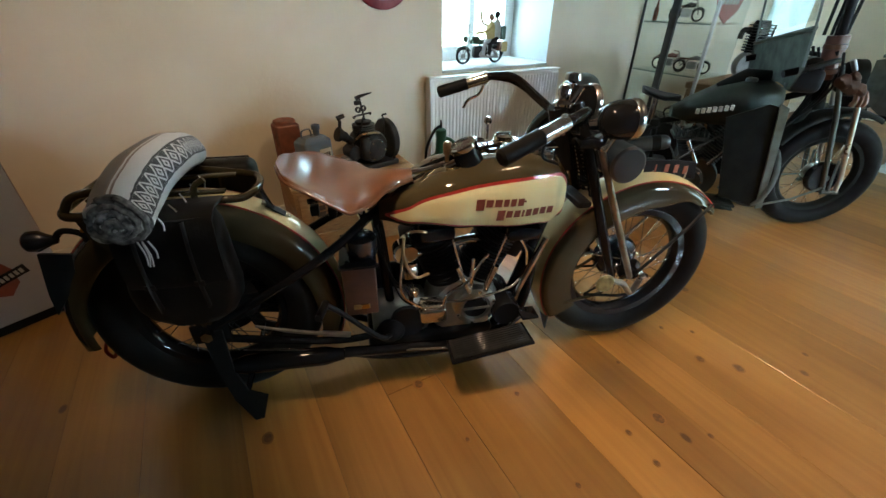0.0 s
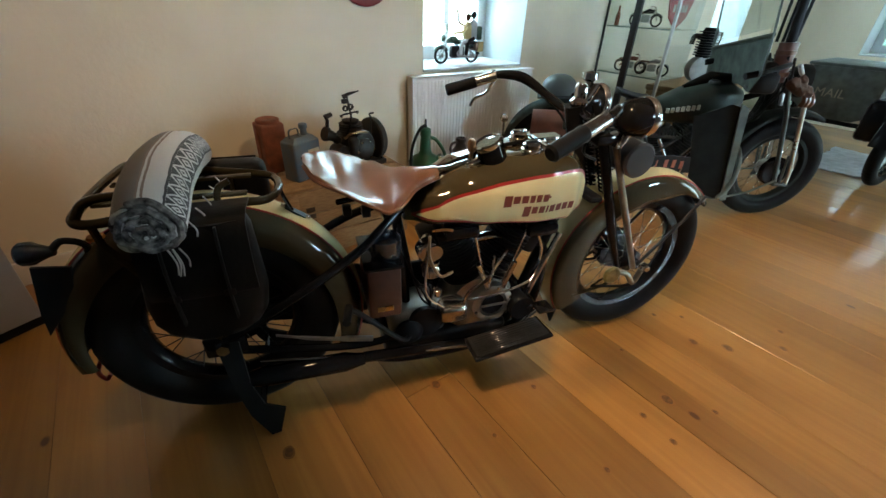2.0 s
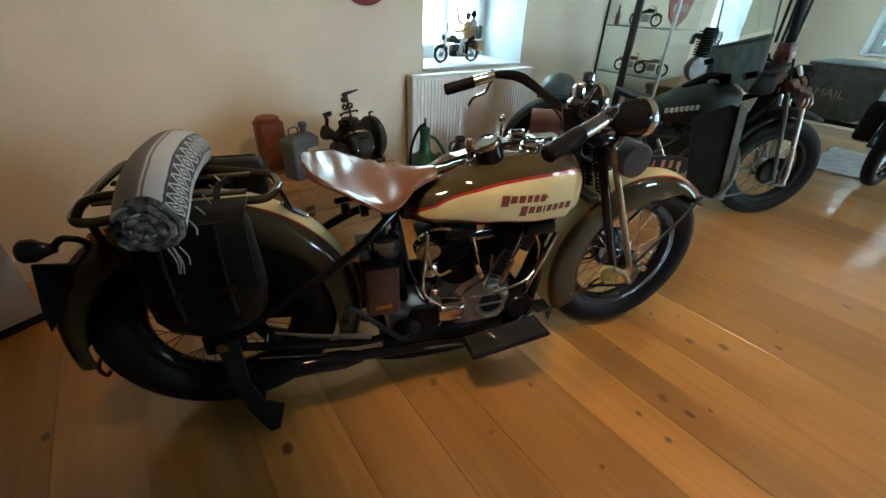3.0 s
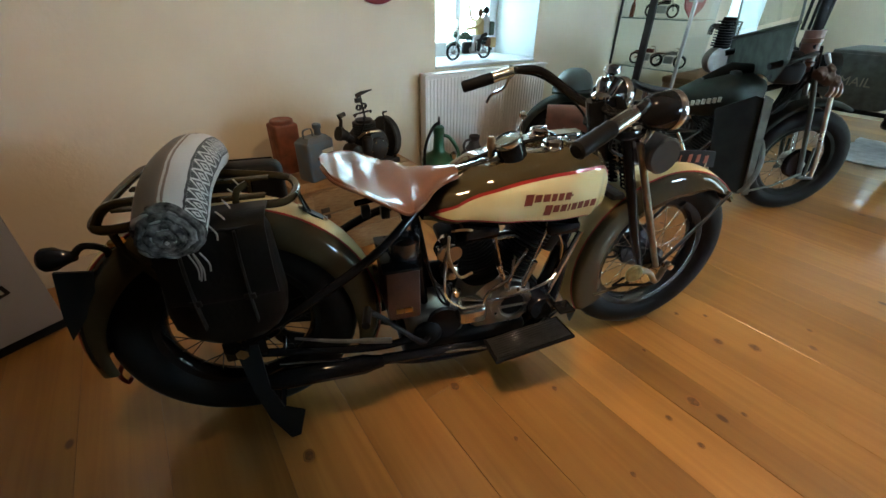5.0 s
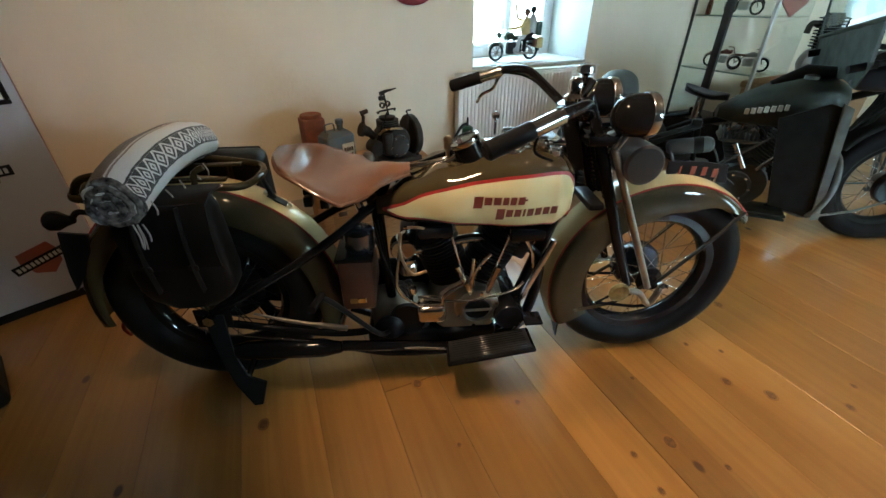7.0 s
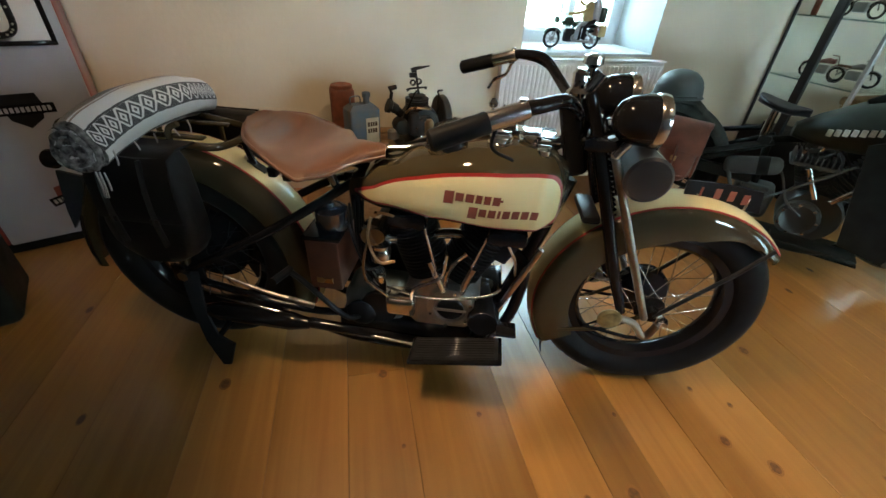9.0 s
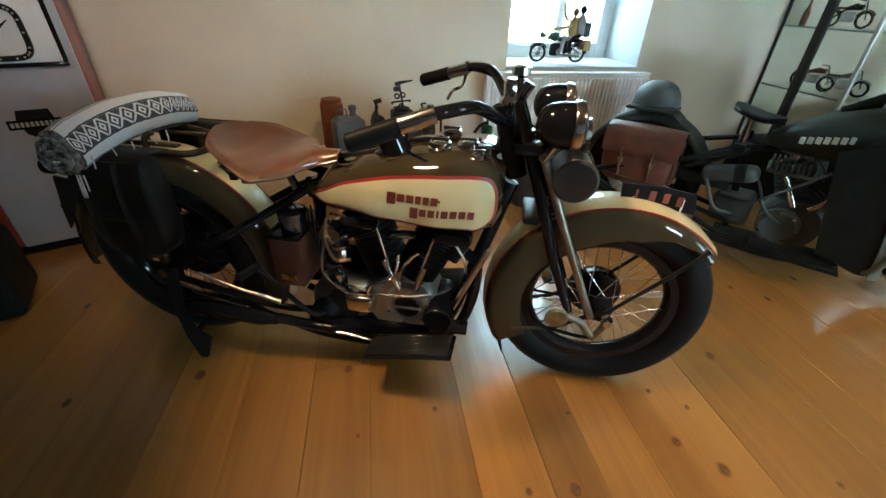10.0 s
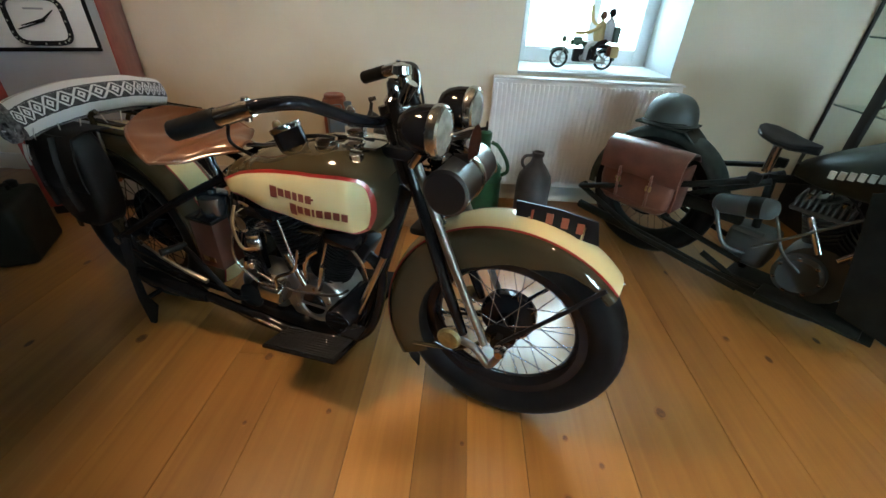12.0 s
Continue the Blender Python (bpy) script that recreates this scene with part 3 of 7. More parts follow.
def radiator():
    r = thing("radiator", pose(1.405, WALL_Y, 0), "white ribbed panel radiator below the window sill", "radiator")
    w = 1.06
    bm = bmesh.new()
    n = 40
    for k in range(n):
        x = w * (k + 0.5) / n
        block(x - 0.0095, x + 0.0095, -0.096, -0.09, 0.165, 0.75, 0.0025, bm, 1)
    part("front_ribs", bm, WHITE_ENAMEL, r)
    part("panel", block(0.0, w, -0.09, -0.03, 0.13, 0.772, 0.012), WHITE_ENAMEL, r)
    part("top_grille", block(-0.004, w + 0.004, -0.098, -0.028, 0.772, 0.782, 0.004), WHITE_ENAMEL, r)
    part("end_cover", block(-0.006, 0.002, -0.096, -0.03, 0.135, 0.776, 0.002), WHITE_ENAMEL, r)
    part("valve", lathe([(0.012, 0.0), (0.012, 0.04), (0.02, 0.045), (0.02, 0.09), (0.012, 0.1)], (-0.03, -0.06, 0.06)), WHITE_ENAMEL, r)
    part("pipe", tube([(-0.03, -0.06, -0.0), (-0.03, -0.06, 0.13), (0.0, -0.06, 0.15)], 0.008), WHITE_ENAMEL, r)
    for x in (0.2, 0.86):
        part("bracket", block(x, x + 0.03, -0.032, -0.001, 0.2, 0.7, 0.002), WHITE_ENAMEL, r)


radiator()


# ---- the cream and olive motorcycle: x forward, y to its left, rear wheel near the origin ----
BIKE = pose(-0.08, 1.31, 0, 0, 0, -18.4)
FX, FZ, RX, RZ = 1.56, 0.34, 0.12, 0.34


def interp(x, table):
    for (a, va), (b, vb) in zip(table, table[1:]):
        if x <= b:
            t = max(0.0, min(1.0, (x - a) / (b - a)))
            t = t * t * (3 - 2 * t)
            return va + (vb - va) * t
    return table[-1][1]


TANK_TOP = [(0.655, 0.69), (0.75, 0.742), (0.85, 0.782), (1.0, 0.815), (1.1, 0.828), (1.17, 0.82), (1.225, 0.77)]
TANK_LOW = [(0.655, 0.655), (0.75, 0.638), (0.9, 0.626), (1.05, 0.615), (1.15, 0.612), (1.2, 0.625), (1.225, 0.66)]
TANK_W = [(0.655, 0.075), (0.75, 0.12), (0.9, 0.152), (1.05, 0.162), (1.15, 0.15), (1.2, 0.125), (1.225, 0.085)]


def tank_y(x, z):
    """Half width of the tank at x and height z."""
    lo, hi, w = interp(x, TANK_LOW), interp(x, TANK_TOP), interp(x, TANK_W)
    mid, h = (lo + hi) / 2 - 0.012, (hi - lo) / 2 + 0.012
    v = max(-1.0, min(1.0, (z - mid) / h))
    return w * (1 - abs(v) ** 3.2) ** (1 / 3.2)


def tank_body(x0, x1, n=26):
    bm = bmesh.new()
    rings = []
    for i in range(n + 1):
        x = x0 + (x1 - x0) * i / n
        lo, hi, w = interp(x, TANK_LOW), interp(x, TANK_TOP), interp(x, TANK_W)
        mid, h = (lo + hi) / 2 - 0.012, (hi - lo) / 2 + 0.012
        ring = []
        for k in range(40):
            a = 2 * math.pi * k / 40
            c, s = math.cos(a), math.sin(a)
            e = 2 / 3.2
            ring.append(Vector((x, w * math.copysign(abs(c) ** e, c), mid + h * math.copysign(abs(s) ** e, s))))
        rings.append(ring)
    return loft(bm, rings)


PANEL_UP = [(0.685, 0.664), (0.78, 0.716), (0.875, 0.746), (0.99, 0.766), (1.1, 0.774), (1.155, 0.773)]
PANEL_LO = [(0.685, 0.658), (0.79, 0.652), (0.9, 0.642), (1.03, 0.632), (1.12, 0.627), (1.155, 0.627)]


def linear(x, table):
    for (a, va), (b, vb) in zip(table, table[1:]):
        if x <= b:
            return va + (vb - va) * max(0.0, (x - a) / (b - a))
    return table[-1][1]


def smooth_line(x, table):
    """Line through the table, averaged over a short stretch so that it has no corners."""
    return sum(linear(x + d, table) for d in (-0.05, -0.03, -0.015, 0, 0.015, 0.03, 0.05)) / 7


def tank_panel(side, lift, grow):
    """Tear-shaped panel on the tank's flank: pointed behind, round in front."""
    bm = bmesh.new()
    n, m, x0, x1, r0 = 64, 10, 0.685 - grow * 1.8, 1.205 + grow, 0.062 + grow
    rows = []
    for i in range(n + 1):
        t = i / n
        x = x0 + (x1 - x0) * (1 - (1 - t) ** 1.7)
        u = max(0.685, x)
        lo, hi = smooth_line(u, PANEL_LO), smooth_line(u, PANEL_UP)
        pinch = min(1.0, max(0.0, (x - x0) / 0.03))
        mid, h = (lo + hi) / 2, ((hi - lo) / 2 + grow) * (0.25 + 0.75 * pinch)
        if x > x1 - r0:
            q = min(1.0, (x - (x1 - r0)) / r0)
            h *= max(0.02, 1 - q ** 2.6) ** (1 / 2.6)
        rows.append([bm.verts.new((x, side * (tank_y(min(x, 1.222), mid + h * (2 * j / m - 1)) + lift), mid + h * (2 * j / m - 1))) for j in range(m + 1)])
    for a, b in zip(rows, rows[1:]):
        for j in range(m):
            bm.faces.new((a[j], a[j + 1], b[j + 1], b[j]))
    return bm


SEAT_W = [(0, 0.03), (0.02, 0.06), (0.06, 0.096), (0.13, 0.128), (0.24, 0.155), (0.4, 0.178), (0.5, 0.184), (0.56, 0.178), (0.66, 0.126), (0.76, 0.08), (0.87, 0.046), (1.0, 0.027)]
SEAT_Z = [(0, 0.832), (0.08, 0.81), (0.24, 0.772), (0.42, 0.758), (0.62, 0.768), (0.82, 0.784), (1.0, 0.784)]
SEAT_D = [(0, 0.002), (0.1, 0.012), (0.22, 0.034), (0.38, 0.02), (0.53, -0.006), (0.7, -0.022), (0.86, -0.02), (1.0, -0.012)]


def motorcycle():
    b = thing("motorcycle", BIKE, "vintage olive and cream motorcycle with brown saddle on its rear stand", "motorcycle")
    wheel(b, "front_wheel", FX, FZ, 0.338, 0.055, 0.202, 0.045, 0.085, drum_side=1, hub_mat=BLACK)
    wheel(b, "rear_wheel", RX - 0.012, RZ + 0.002, 0.342, 0.062, 0.194, 0.05, 0.13, drum_side=1, cy=-0.012, spoke_mesh=DARK_SPOKE, hub_mat=BLACK)

    # mudguards
    def front_inner(t):
        return interp(t, [(0, 0.335), (0.1, 0.315), (0.25, 0.27), (0.4, 0.25), (1.0, 0.245)])
    ff = fender(b, "front_mudguard", FX, FZ, 42, 209, 0.363, 0.079, front_inner, OLIVE, CREAM, RED, 44, drop=0.036, wide=0.7)
    bm = bmesh.new()
    loft(bm, [[Vector((1.262, -0.05, 0.178)), Vector((1.262, 0.05, 0.178)), Vector((1.268, 0.05, 0.178)), Vector((1.268, -0.05, 0.178))],
              [Vector((1.268, -0.035, 0.12)), Vector((1.268, 0.035, 0.12)), Vector((1.273, 0.035, 0.12)), Vector((1.273, -0.035, 0.12))],
              [Vector((1.284, -0.004, 0.05)), Vector((1.284, 0.004, 0.05)), Vector((1.287, 0.004, 0.05)), Vector((1.287, -0.004, 0.05))]])
    part("mud_flap", bm, BLACK_DULL, ff)
    part("tip_trim", tube(arc(FX, FZ, 0.36, 41.5, 42.5, 2), 0.006), CHROME, ff)
    for s in (-1, 1):
        part("mudguard_stay", tube([(FX, s * 0.085, FZ), (1.72, s * 0.084, 0.52), (1.79, s * 0.076, 0.6)], 0.006, 8), BLACK_DULL, b)
        part("mudguard_stay", tube([(FX - 0.03, s * 0.085, FZ), (1.43, s * 0.085, 0.27), (1.3, s * 0.078, 0.24)], 0.006, 8), OLIVE, b)
    # number plate along the front mudguard
    pl = [(1.542, 0.745), (1.65, 0.742), (1.738, 0.728), (1.752, 0.668), (1.65, 0.684), (1.548, 0.69)]
    bm = bmesh.new()
    loft(bm, [[Vector((x, -0.003, z)) for x, z in pl], [Vector((x, 0.003, z)) for x, z in pl]])
    plate = part("front_plate", bm, BLACK_DULL, b, "black side-on plate with orange marks")
    for k in range(4):
        x = 1.582 + 0.037 * k
        z = 0.702 - 0.012 * (k / 3) ** 2
        part("mark", block(x, x + (0.006 if k == 0 else 0.017), -0.0052, -0.0034, z, z + 0.028, 0.001, None, 1), ORANGE_TEXT, plate)
    for x in (1.58, 1.71):
        part("plate_bolt", tube([(x, 0, 0.675), (x, 0, 0.71)], 0.005, 8), NICKEL, plate)

    def rear_inner(t):
        return interp(t, [(0, 0.335), (0.12, 0.318), (0.4, 0.312), (0.75, 0.318), (1.0, 0.335)])
    rf = fender(b, "rear_mudguard", RX, RZ, -22, 189, 0.402, 0.083, rear_inner, OLIVE, CREAM, RED, 52, drop=0.05, wide=0.5)
    # small plate with two bolts where the rack meets the mudguard
    for a, wide, mat in ((54, 0.03, BLACK_DULL), (49, 0.007, CHROME), (59, 0.007, CHROME)):
        t = radians(a)
        p = Vector((RX + 0.4085 * math.cos(t), 0, RZ + 0.4085 * math.sin(t)))
        hi = 0.0015 if mat is BLACK_DULL else 0.006
        part("rack_foot" if wide > 0.02 else "foot_bolt", moved(block(-wide, wide, -min(wide, 0.014), min(wide, 0.014), -0.002, hi, 0.0006, None, 1), Matrix.Translation(p) @ Matrix.Rotation(radians(90) - t, 4, "Y")), mat, rf)
    part("mudguard_hook", tube(curve([(-0.245, 0, 0.25), (-0.262, 0, 0.21), (-0.25, 0, 0.18), (-0.235, 0, 0.2)]), 0.006, 8), RED, rf)

    # frame
    fr = [("top_tube", [(1.24, 0, 0.84), (1.0, 0, 0.70), (0.72, 0, 0.665), (0.62, 0, 0.66)], 0.016),
          ("down_tube", [(1.245, 0, 0.72), (1.19, -0.01, 0.53), (1.075, -0.02, 0.17), (1.03, -0.03, 0.12)], 0.021),
          ("seat_tube", [(0.64, 0, 0.67), (0.66, 0, 0.4), (0.68, 0, 0.14)], 0.016),
          ("steering_head", [(1.2, 0, 0.93), (1.255, 0, 0.74)], 0.03)]
    for s in (-1, 1):
        fr += [("seat_stay", [(0.66, s * 0.03, 0.668), (0.5, s * 0.118, 0.575), (0.3, s * 0.131, 0.455), (0.14, s * 0.122, 0.36)], 0.0135),
               ("chain_stay", [(0.68, s * 0.06, 0.2), (0.48, s * 0.105, 0.225), (0.12, s * 0.115, 0.31)], 0.0125),
               ("cradle_tube", [(1.06, s * 0.05, 0.125), (0.9, s * 0.085, 0.1), (0.66, s * 0.09, 0.105), (0.5, s * 0.1, 0.16)], 0.0135)]
    for nm, pts, r in fr:
        part(nm, tube(curve(pts, 6), r, 12), BLACK, b)
    part("axle_plate", block(0.07, 0.18, -0.128, -0.118, 0.3, 0.37, 0.006), BLACK, b)
    part("axle_plate", block(0.07, 0.18, 0.118, 0.128, 0.3, 0.37, 0.006), BLACK, b)
    part("axle_nut", lathe([(0.018, -0.15), (0.02, -0.14), (0.02, -0.128)], (RX, 0, RZ), "y", 6), NICKEL, b)

    # springer fork
    for s in (-1, 1):
        part("rigid_fork_leg", tube([(1.235, s * 0.052, 0.95), (1.283, s * 0.07, 0.824), (1.4, s * 0.085, 0.5), (1.462, s * 0.09, 0.35)], [0.014, 0.016, 0.017, 0.013], 12), BLACK, b)
        part("spring_fork_leg", tube([(1.297, s * 0.085, 0.865), (1.421, s * 0.098, 0.581), (1.528, s * 0.102, 0.345)], [0.0105, 0.0115, 0.0105], 12), WORN_NICKEL, b)
        part("rocker", tube(curve([(1.43, s * 0.1, 0.338), (1.5, s * 0.104, 0.325), (1.545, s * 0.104, 0.275), (1.57, s * 0.1, 0.31), (1.575, s * 0.1, 0.345)], 5), 0.011, 10), WORN_NICKEL, b)
        part("rocker_cap", lathe([(0.034, -0.006), (0.036, 0.0), (0.03, 0.008), (0.008, 0.011)] if s > 0 else [(0.034, 0.006), (0.036, 0.0), (0.03, -0.008), (0.008, -0.011)], (1.428, s * 0.112, 0.336), "y", 24), AMBER_BRASS, b)
        part("rocker_stay", tube([(1.43, s * 0.098, 0.33), (1.37, s * 0.09, 0.28), (1.5, s * 0.1, 0.262), (1.555, s * 0.1, 0.262)], 0.0055, 8), BLACK, b)
        part("axle_nut", lathe([(0.017, -0.014), (0.019, 0), (0.012, 0.016)] if s > 0 else [(0.017, 0.014), (0.019, 0), (0.012, -0.016)], (1.575, s * 0.112, 0.345), "y", 6), NICKEL, b)
        # coil spring by the head
        pts = []
        for k in range(120):
            t = k / 119
            c = Vector((1.305 + 0.055 * t, s * 0.038, 0.80 - 0.155 * t))
            a = 2 * math.pi * 11 * t
            pts.append(c + Vector((math.cos(a) * 0.017, math.sin(a) * 0.017, 0)))
        part("fork_spring", tube(pts, 0.0036, 6), BLACK, b)
        part("spring_rod", tube([(1.29, s * 0.038, 0.84), (1.372, s * 0.038, 0.61)], 0.006, 8), BLACK, b)
    part("fork_crown", block(1.235, 1.33, -0.1, 0.1, 0.828, 0.86, 0.01), BLACK, b)
    part("lower_crown", block(1.285, 1.335, -0.075, 0.075, 0.622, 0.646, 0.01), BLACK_DULL, b)
    part("head_nut", lathe([(0.026, 0.0), (0.028, 0.01), (0.018, 0.02), (0.02, 0.05), (0.012, 0.062)], (1.215, 0, 0.93), n=20), CHROME, b)

    # handlebar
    for s in (-1, 1):
        pts = curve([(1.215, 0, 0.915), (1.215, s * 0.07, 0.905), (1.195, s * 0.16, 0.93), (1.15, s * 0.25, 0.972), (1.095, s * 0.3, 0.972), (1.06, s * 0.312, 0.964)], 8)
        hb = part("handlebar", tube(pts, 0.0135, 14), BLACK, b)
        p, q = Vector((1.075, s * 0.308, 0.967)), Vector((0.908, s * 0.36, 0.912))
        d = (q - p)
        part("grip_sleeve", tube([p, p + d * 0.1, p + d * 0.42], [0.0165, 0.018, 0.018], 16), NICKEL, hb)
        gr = tube([p + d * t for t in (0.4, 0.42, 0.5, 0.6, 0.7, 0.8, 0.9, 0.97, 1.0)], [0.019, 0.0205, 0.0195, 0.0205, 0.0195, 0.0205, 0.02, 0.0205, 0.015], 16)
        part("grip", gr, RUBBER, hb)
        part("lever_clamp", tube([p + d * 0.06 + Vector((0, 0, -0.022)), p + d * 0.06 + Vector((0, 0, 0.022))], [0.007, 0.007], 10), NICKEL, hb)
        if s > 0:
            part("lever", tube(curve([p + d * 0.06 + Vector((0, 0, -0.015)), p + d * 0.15 + Vector((0, 0.01, -0.05)), p + d * 0.35 + Vector((0, 0.02, -0.062)), p + d * 0.45 + Vector((0, 0.02, -0.085))]), 0.0055, 8), CHROME, hb)
            part("cable", tube(curve([p + d * 0.05, (1.16, 0.25, 0.95), (1.24, 0.12, 0.87), (1.25, 0.05, 0.78)]), 0.004, 6), BLACK_DULL, hb)
        else:
            part("cable_stop", tube(curve([p + d * 0.3 + Vector((0, 0, -0.01)), p + d * 0.33 + Vector((0, 0, -0.05)), p + d * 0.2 + Vector((0.02, 0, -0.08))]), 0.0035, 8), BLACK_DULL, hb)
    # twin headlamps on a bar, cylinder tool box below
    part("lamp_bar", tube([(1.31, -0.105, 0.83), (1.31, 0.105, 0.83)], 0.011), NICKEL, b)
    for s in (-1, 1):
        at = (0.012, s * 0.113 + 0.008, 0.912)
        hl = part("headlamp", lathe([(0.004, 1.269), (0.02, 1.272), (0.037, 1.281), (0.048, 1.298), (0.054, 1.323), (0.055, 1.348), (0.055, 1.354)], at, "x", 36), BLACK, b)
        part("lamp_rim", lathe([(0.0555, 1.351), (0.058, 1.354), (0.059, 1.364), (0.057, 1.373), (0.051, 1.377), (0.049, 1.374)], at, "x", 36), NICKEL, hl)
        part("lens", lathe([(0.051, 1.373), (0.04, 1.381), (0.02, 1.386), (0.002, 1.387)], at, "x", 32), RIBBED_LENS, hl)
        part("lamp_stalk", tube([(1.31, s * 0.105, 0.825), (1.335, s * 0.113 + 0.008, 0.866)], 0.011), NICKEL, hl)
    tb = part("fork_tool_box", lathe([(0.002, -0.12), (0.05, -0.119), (0.057, -0.113), (0.057, 0.113), (0.05, 0.119), (0.002, 0.12)], (1.398, 0, 0.778), "y", 32), GLOSS_BLACK, b)
    part("tool_box_strap", lathe([(0.0585, -0.016), (0.0595, -0.014), (0.0595, 0.014), (0.0585, 0.016)], (1.398, 0, 0.778), "y", 32), NICKEL, tb)
    part("horn", lathe([(0.022, 1.3), (0.025, 1.36), (0.03, 1.38), (0.046, 1.41), (0.05, 1.425)], (0, 0, 0.86), "x", 24), CHROME, b)
    part("steering_damper_knob", lathe([(0.008, 0), (0.01, 0.02), (0.024, 0.028), (0.022, 0.045), (0.008, 0.05)], (1.235, 0, 0.975), n=16), CHROME, b)
    part("instrument_post", tube([(1.235, 0.0, 0.94), (1.26, 0.0, 0.985)], 0.016), CHROME, b)

    # tank
    tk = part("fuel_tank", tank_body(0.655, 1.225), OLIVE, b)
    for s in (-1, 1):
        part("pinstripe", tank_panel(s, 0.0018, 0.0075), RED, tk)
        part("cream_panel", tank_panel(s, 0.0034, 0.0), CREAM, tk, "cream enamel panel with a red outline")
    for s in (-1, 1):
        for x0, z0, widths in ((0.92, 0.7, (0.024, 0.02, 0.02, 0.015, 0.016, 0.018)), (0.982, 0.664, (0.022, 0.018, 0.018, 0.007, 0.018, 0.018, 0.018, 0.018))):
            x = x0
            for k, w in enumerate(widths):
                tall = 0.034 if k == 0 else 0.0225
                bm = bmesh.new()
                bars(bm, x, z0 - (0.009 if k == 0 else 0), [w], tall, 0, lambda q, z: Vector((q, s * (tank_y(q, z) + 0.0048), z)), 0.1)
                part("mark", bm, DARK_RED, tk)
                x += w + 0.005
        bm = bmesh.new()
        bars(bm, 1.048, 0.71, [0.018], 0.006, 0, lambda q, z: Vector((q, s * (tank_y(q, z) + 0.0048), z)))
        part("mark", bm, DARK_RED, tk)
    part("tank_seam", tube(curve([(0.7, 0, 0.728), (0.85, 0, 0.79), (1.0, 0, 0.822), (1.15, 0, 0.831)]), 0.006, 8), BLACK, tk)
    for x, y, r in ((1.045, -0.055, 0.028), (1.12, -0.04, 0.026), (1.06, 0.06, 0.028), (1.15, -0.085, 0.018)):
        z = 0.82 if r > 0.02 else 0.805
        cap = part("filler_cap", lathe([(r * 1.15, -0.008), (r * 1.15, 0.002), (r, 0.004), (r, 0.016), (r * 0.7, 0.021), (r * 0.3, 0.022), (0.002, 0.022)], (x, y, z), n=24), CHROME, tk)
        part("cap_lever", block(x - r * 0.9, x + r * 0.9, y - 0.004, y + 0.004, z + 0.02, z + 0.027, 0.002), CHROME, cap)
    part("top_plate", block(1.09, 1.19, -0.06, 0.06, 0.826, 0.832, 0.003), CHROME, tk)
    part("oil_feed_knob", lathe([(0.006, 0), (0.006, 0.02), (0.011, 0.022), (0.012, 0.05), (0.007, 0.058)], (0.863, -0.03, 0.795), n=14), COPPER, b)
    part("shift_knob", lathe([(0.004, 0), (0.004, 0.045), (0.011, 0.05), (0.013, 0.06), (0.006, 0.07)], (1.02, 0.1, 0.815), n=14), CHROME, b)
    sp = part("speedometer", moved(lathe([(0.036, 0.0), (0.04, 0.004), (0.04, 0.055)], n=32), Matrix.Translation((0.93, -0.045, 0.79)) @ Matrix.Rotation(radians(-24), 4, "Y")), BLACK, b)
    m = Matrix.Translation((0.93, -0.045, 0.79)) @ Matrix.Rotation(radians(-24), 4, "Y")
    part("bezel", moved(lathe([(0.041, 0.05), (0.043, 0.056), (0.043, 0.064), (0.037, 0.067), (0.035, 0.062)], n=32), m), CHROME, sp)
    part("dial", moved(lathe([(0.036, 0.061), (0.002, 0.0612)], n=32), m), STONEWARE, sp)
    part("dial_glass", moved(lathe([(0.036, 0.064), (0.002, 0.068)], n=32), m), PANE, sp)
    part("speedo_bracket", tube([(0.86, -0.03, 0.775), (0.9, -0.04, 0.8), (0.94, -0.045, 0.8)], 0.012), CHROME, sp)

    # saddle
    def saddle():
        n, mm = 44, 24
        tops = []
        for i in range(n + 1):
            t = i / n
            x = 0.4 + 0.356 * t
            w = linear(t, SEAT_W)
            base = interp(t, SEAT_Z)
            row = []
            for j in range(mm + 1):
                v = -1 + 2 * j / mm
                dish = interp(t, SEAT_D)
                row.append(Vector((x, w * v - 0.04, base + dish * (v * v) - 0.09 * max(0, abs(v) - 0.9))))
            tops.append(row)
        bm = bmesh.new()
        th = Vector((0, 0, -0.007))
        rings = [[p for p in row] + [p + th - Vector((0, 0.002 * (1 if p.y > -0.04 else -1), 0)) for p in reversed(row)] for row in tops]
        return loft(bm, rings)
    sd = part("saddle", saddle(), SADDLE, b, "brown leather pan saddle with a rolled rim", angle=60)
    for s in (-1, 1):
        pts = []
        for t in (0, 0.02, 0.06, 0.13, 0.24, 0.32, 0.4, 0.5, 0.56, 0.66, 0.76, 0.87, 1.0):
            w = linear(t, SEAT_W)
            base = interp(t, SEAT_Z)
            dish = interp(t, SEAT_D)
            pts.append((0.4 + 0.356 * t, s * w - 0.04, base + dish - 0.0115))
        part("rolled_rim", tube(curve(pts, 4), 0.0045, 8), SADDLE, sd)
    part("saddle_nose_bolt", tube([(0.74, -0.03, 0.768), (0.8, -0.02, 0.77), (0.86, -0.02, 0.785)], 0.008, 10), CHROME, b)
    part("nose_bracket", tube(curve([(0.79, 0, 0.758), (0.85, 0.02, 0.765), (0.89, 0.0, 0.79)]), 0.011, 10), BLACK, b)
    part("seat_post", tube([(0.61, -0.04, 0.63), (0.578, -0.045, 0.736)], [0.013, 0.013], 12), CHROME, b)
    part("saddle_frame", tube(curve([(0.47, -0.11, 0.735), (0.54, -0.07, 0.727), (0.6, -0.04, 0.727), (0.54, 0.0, 0.727), (0.47, 0.04, 0.735)]), 0.008, 8), BLACK, b)
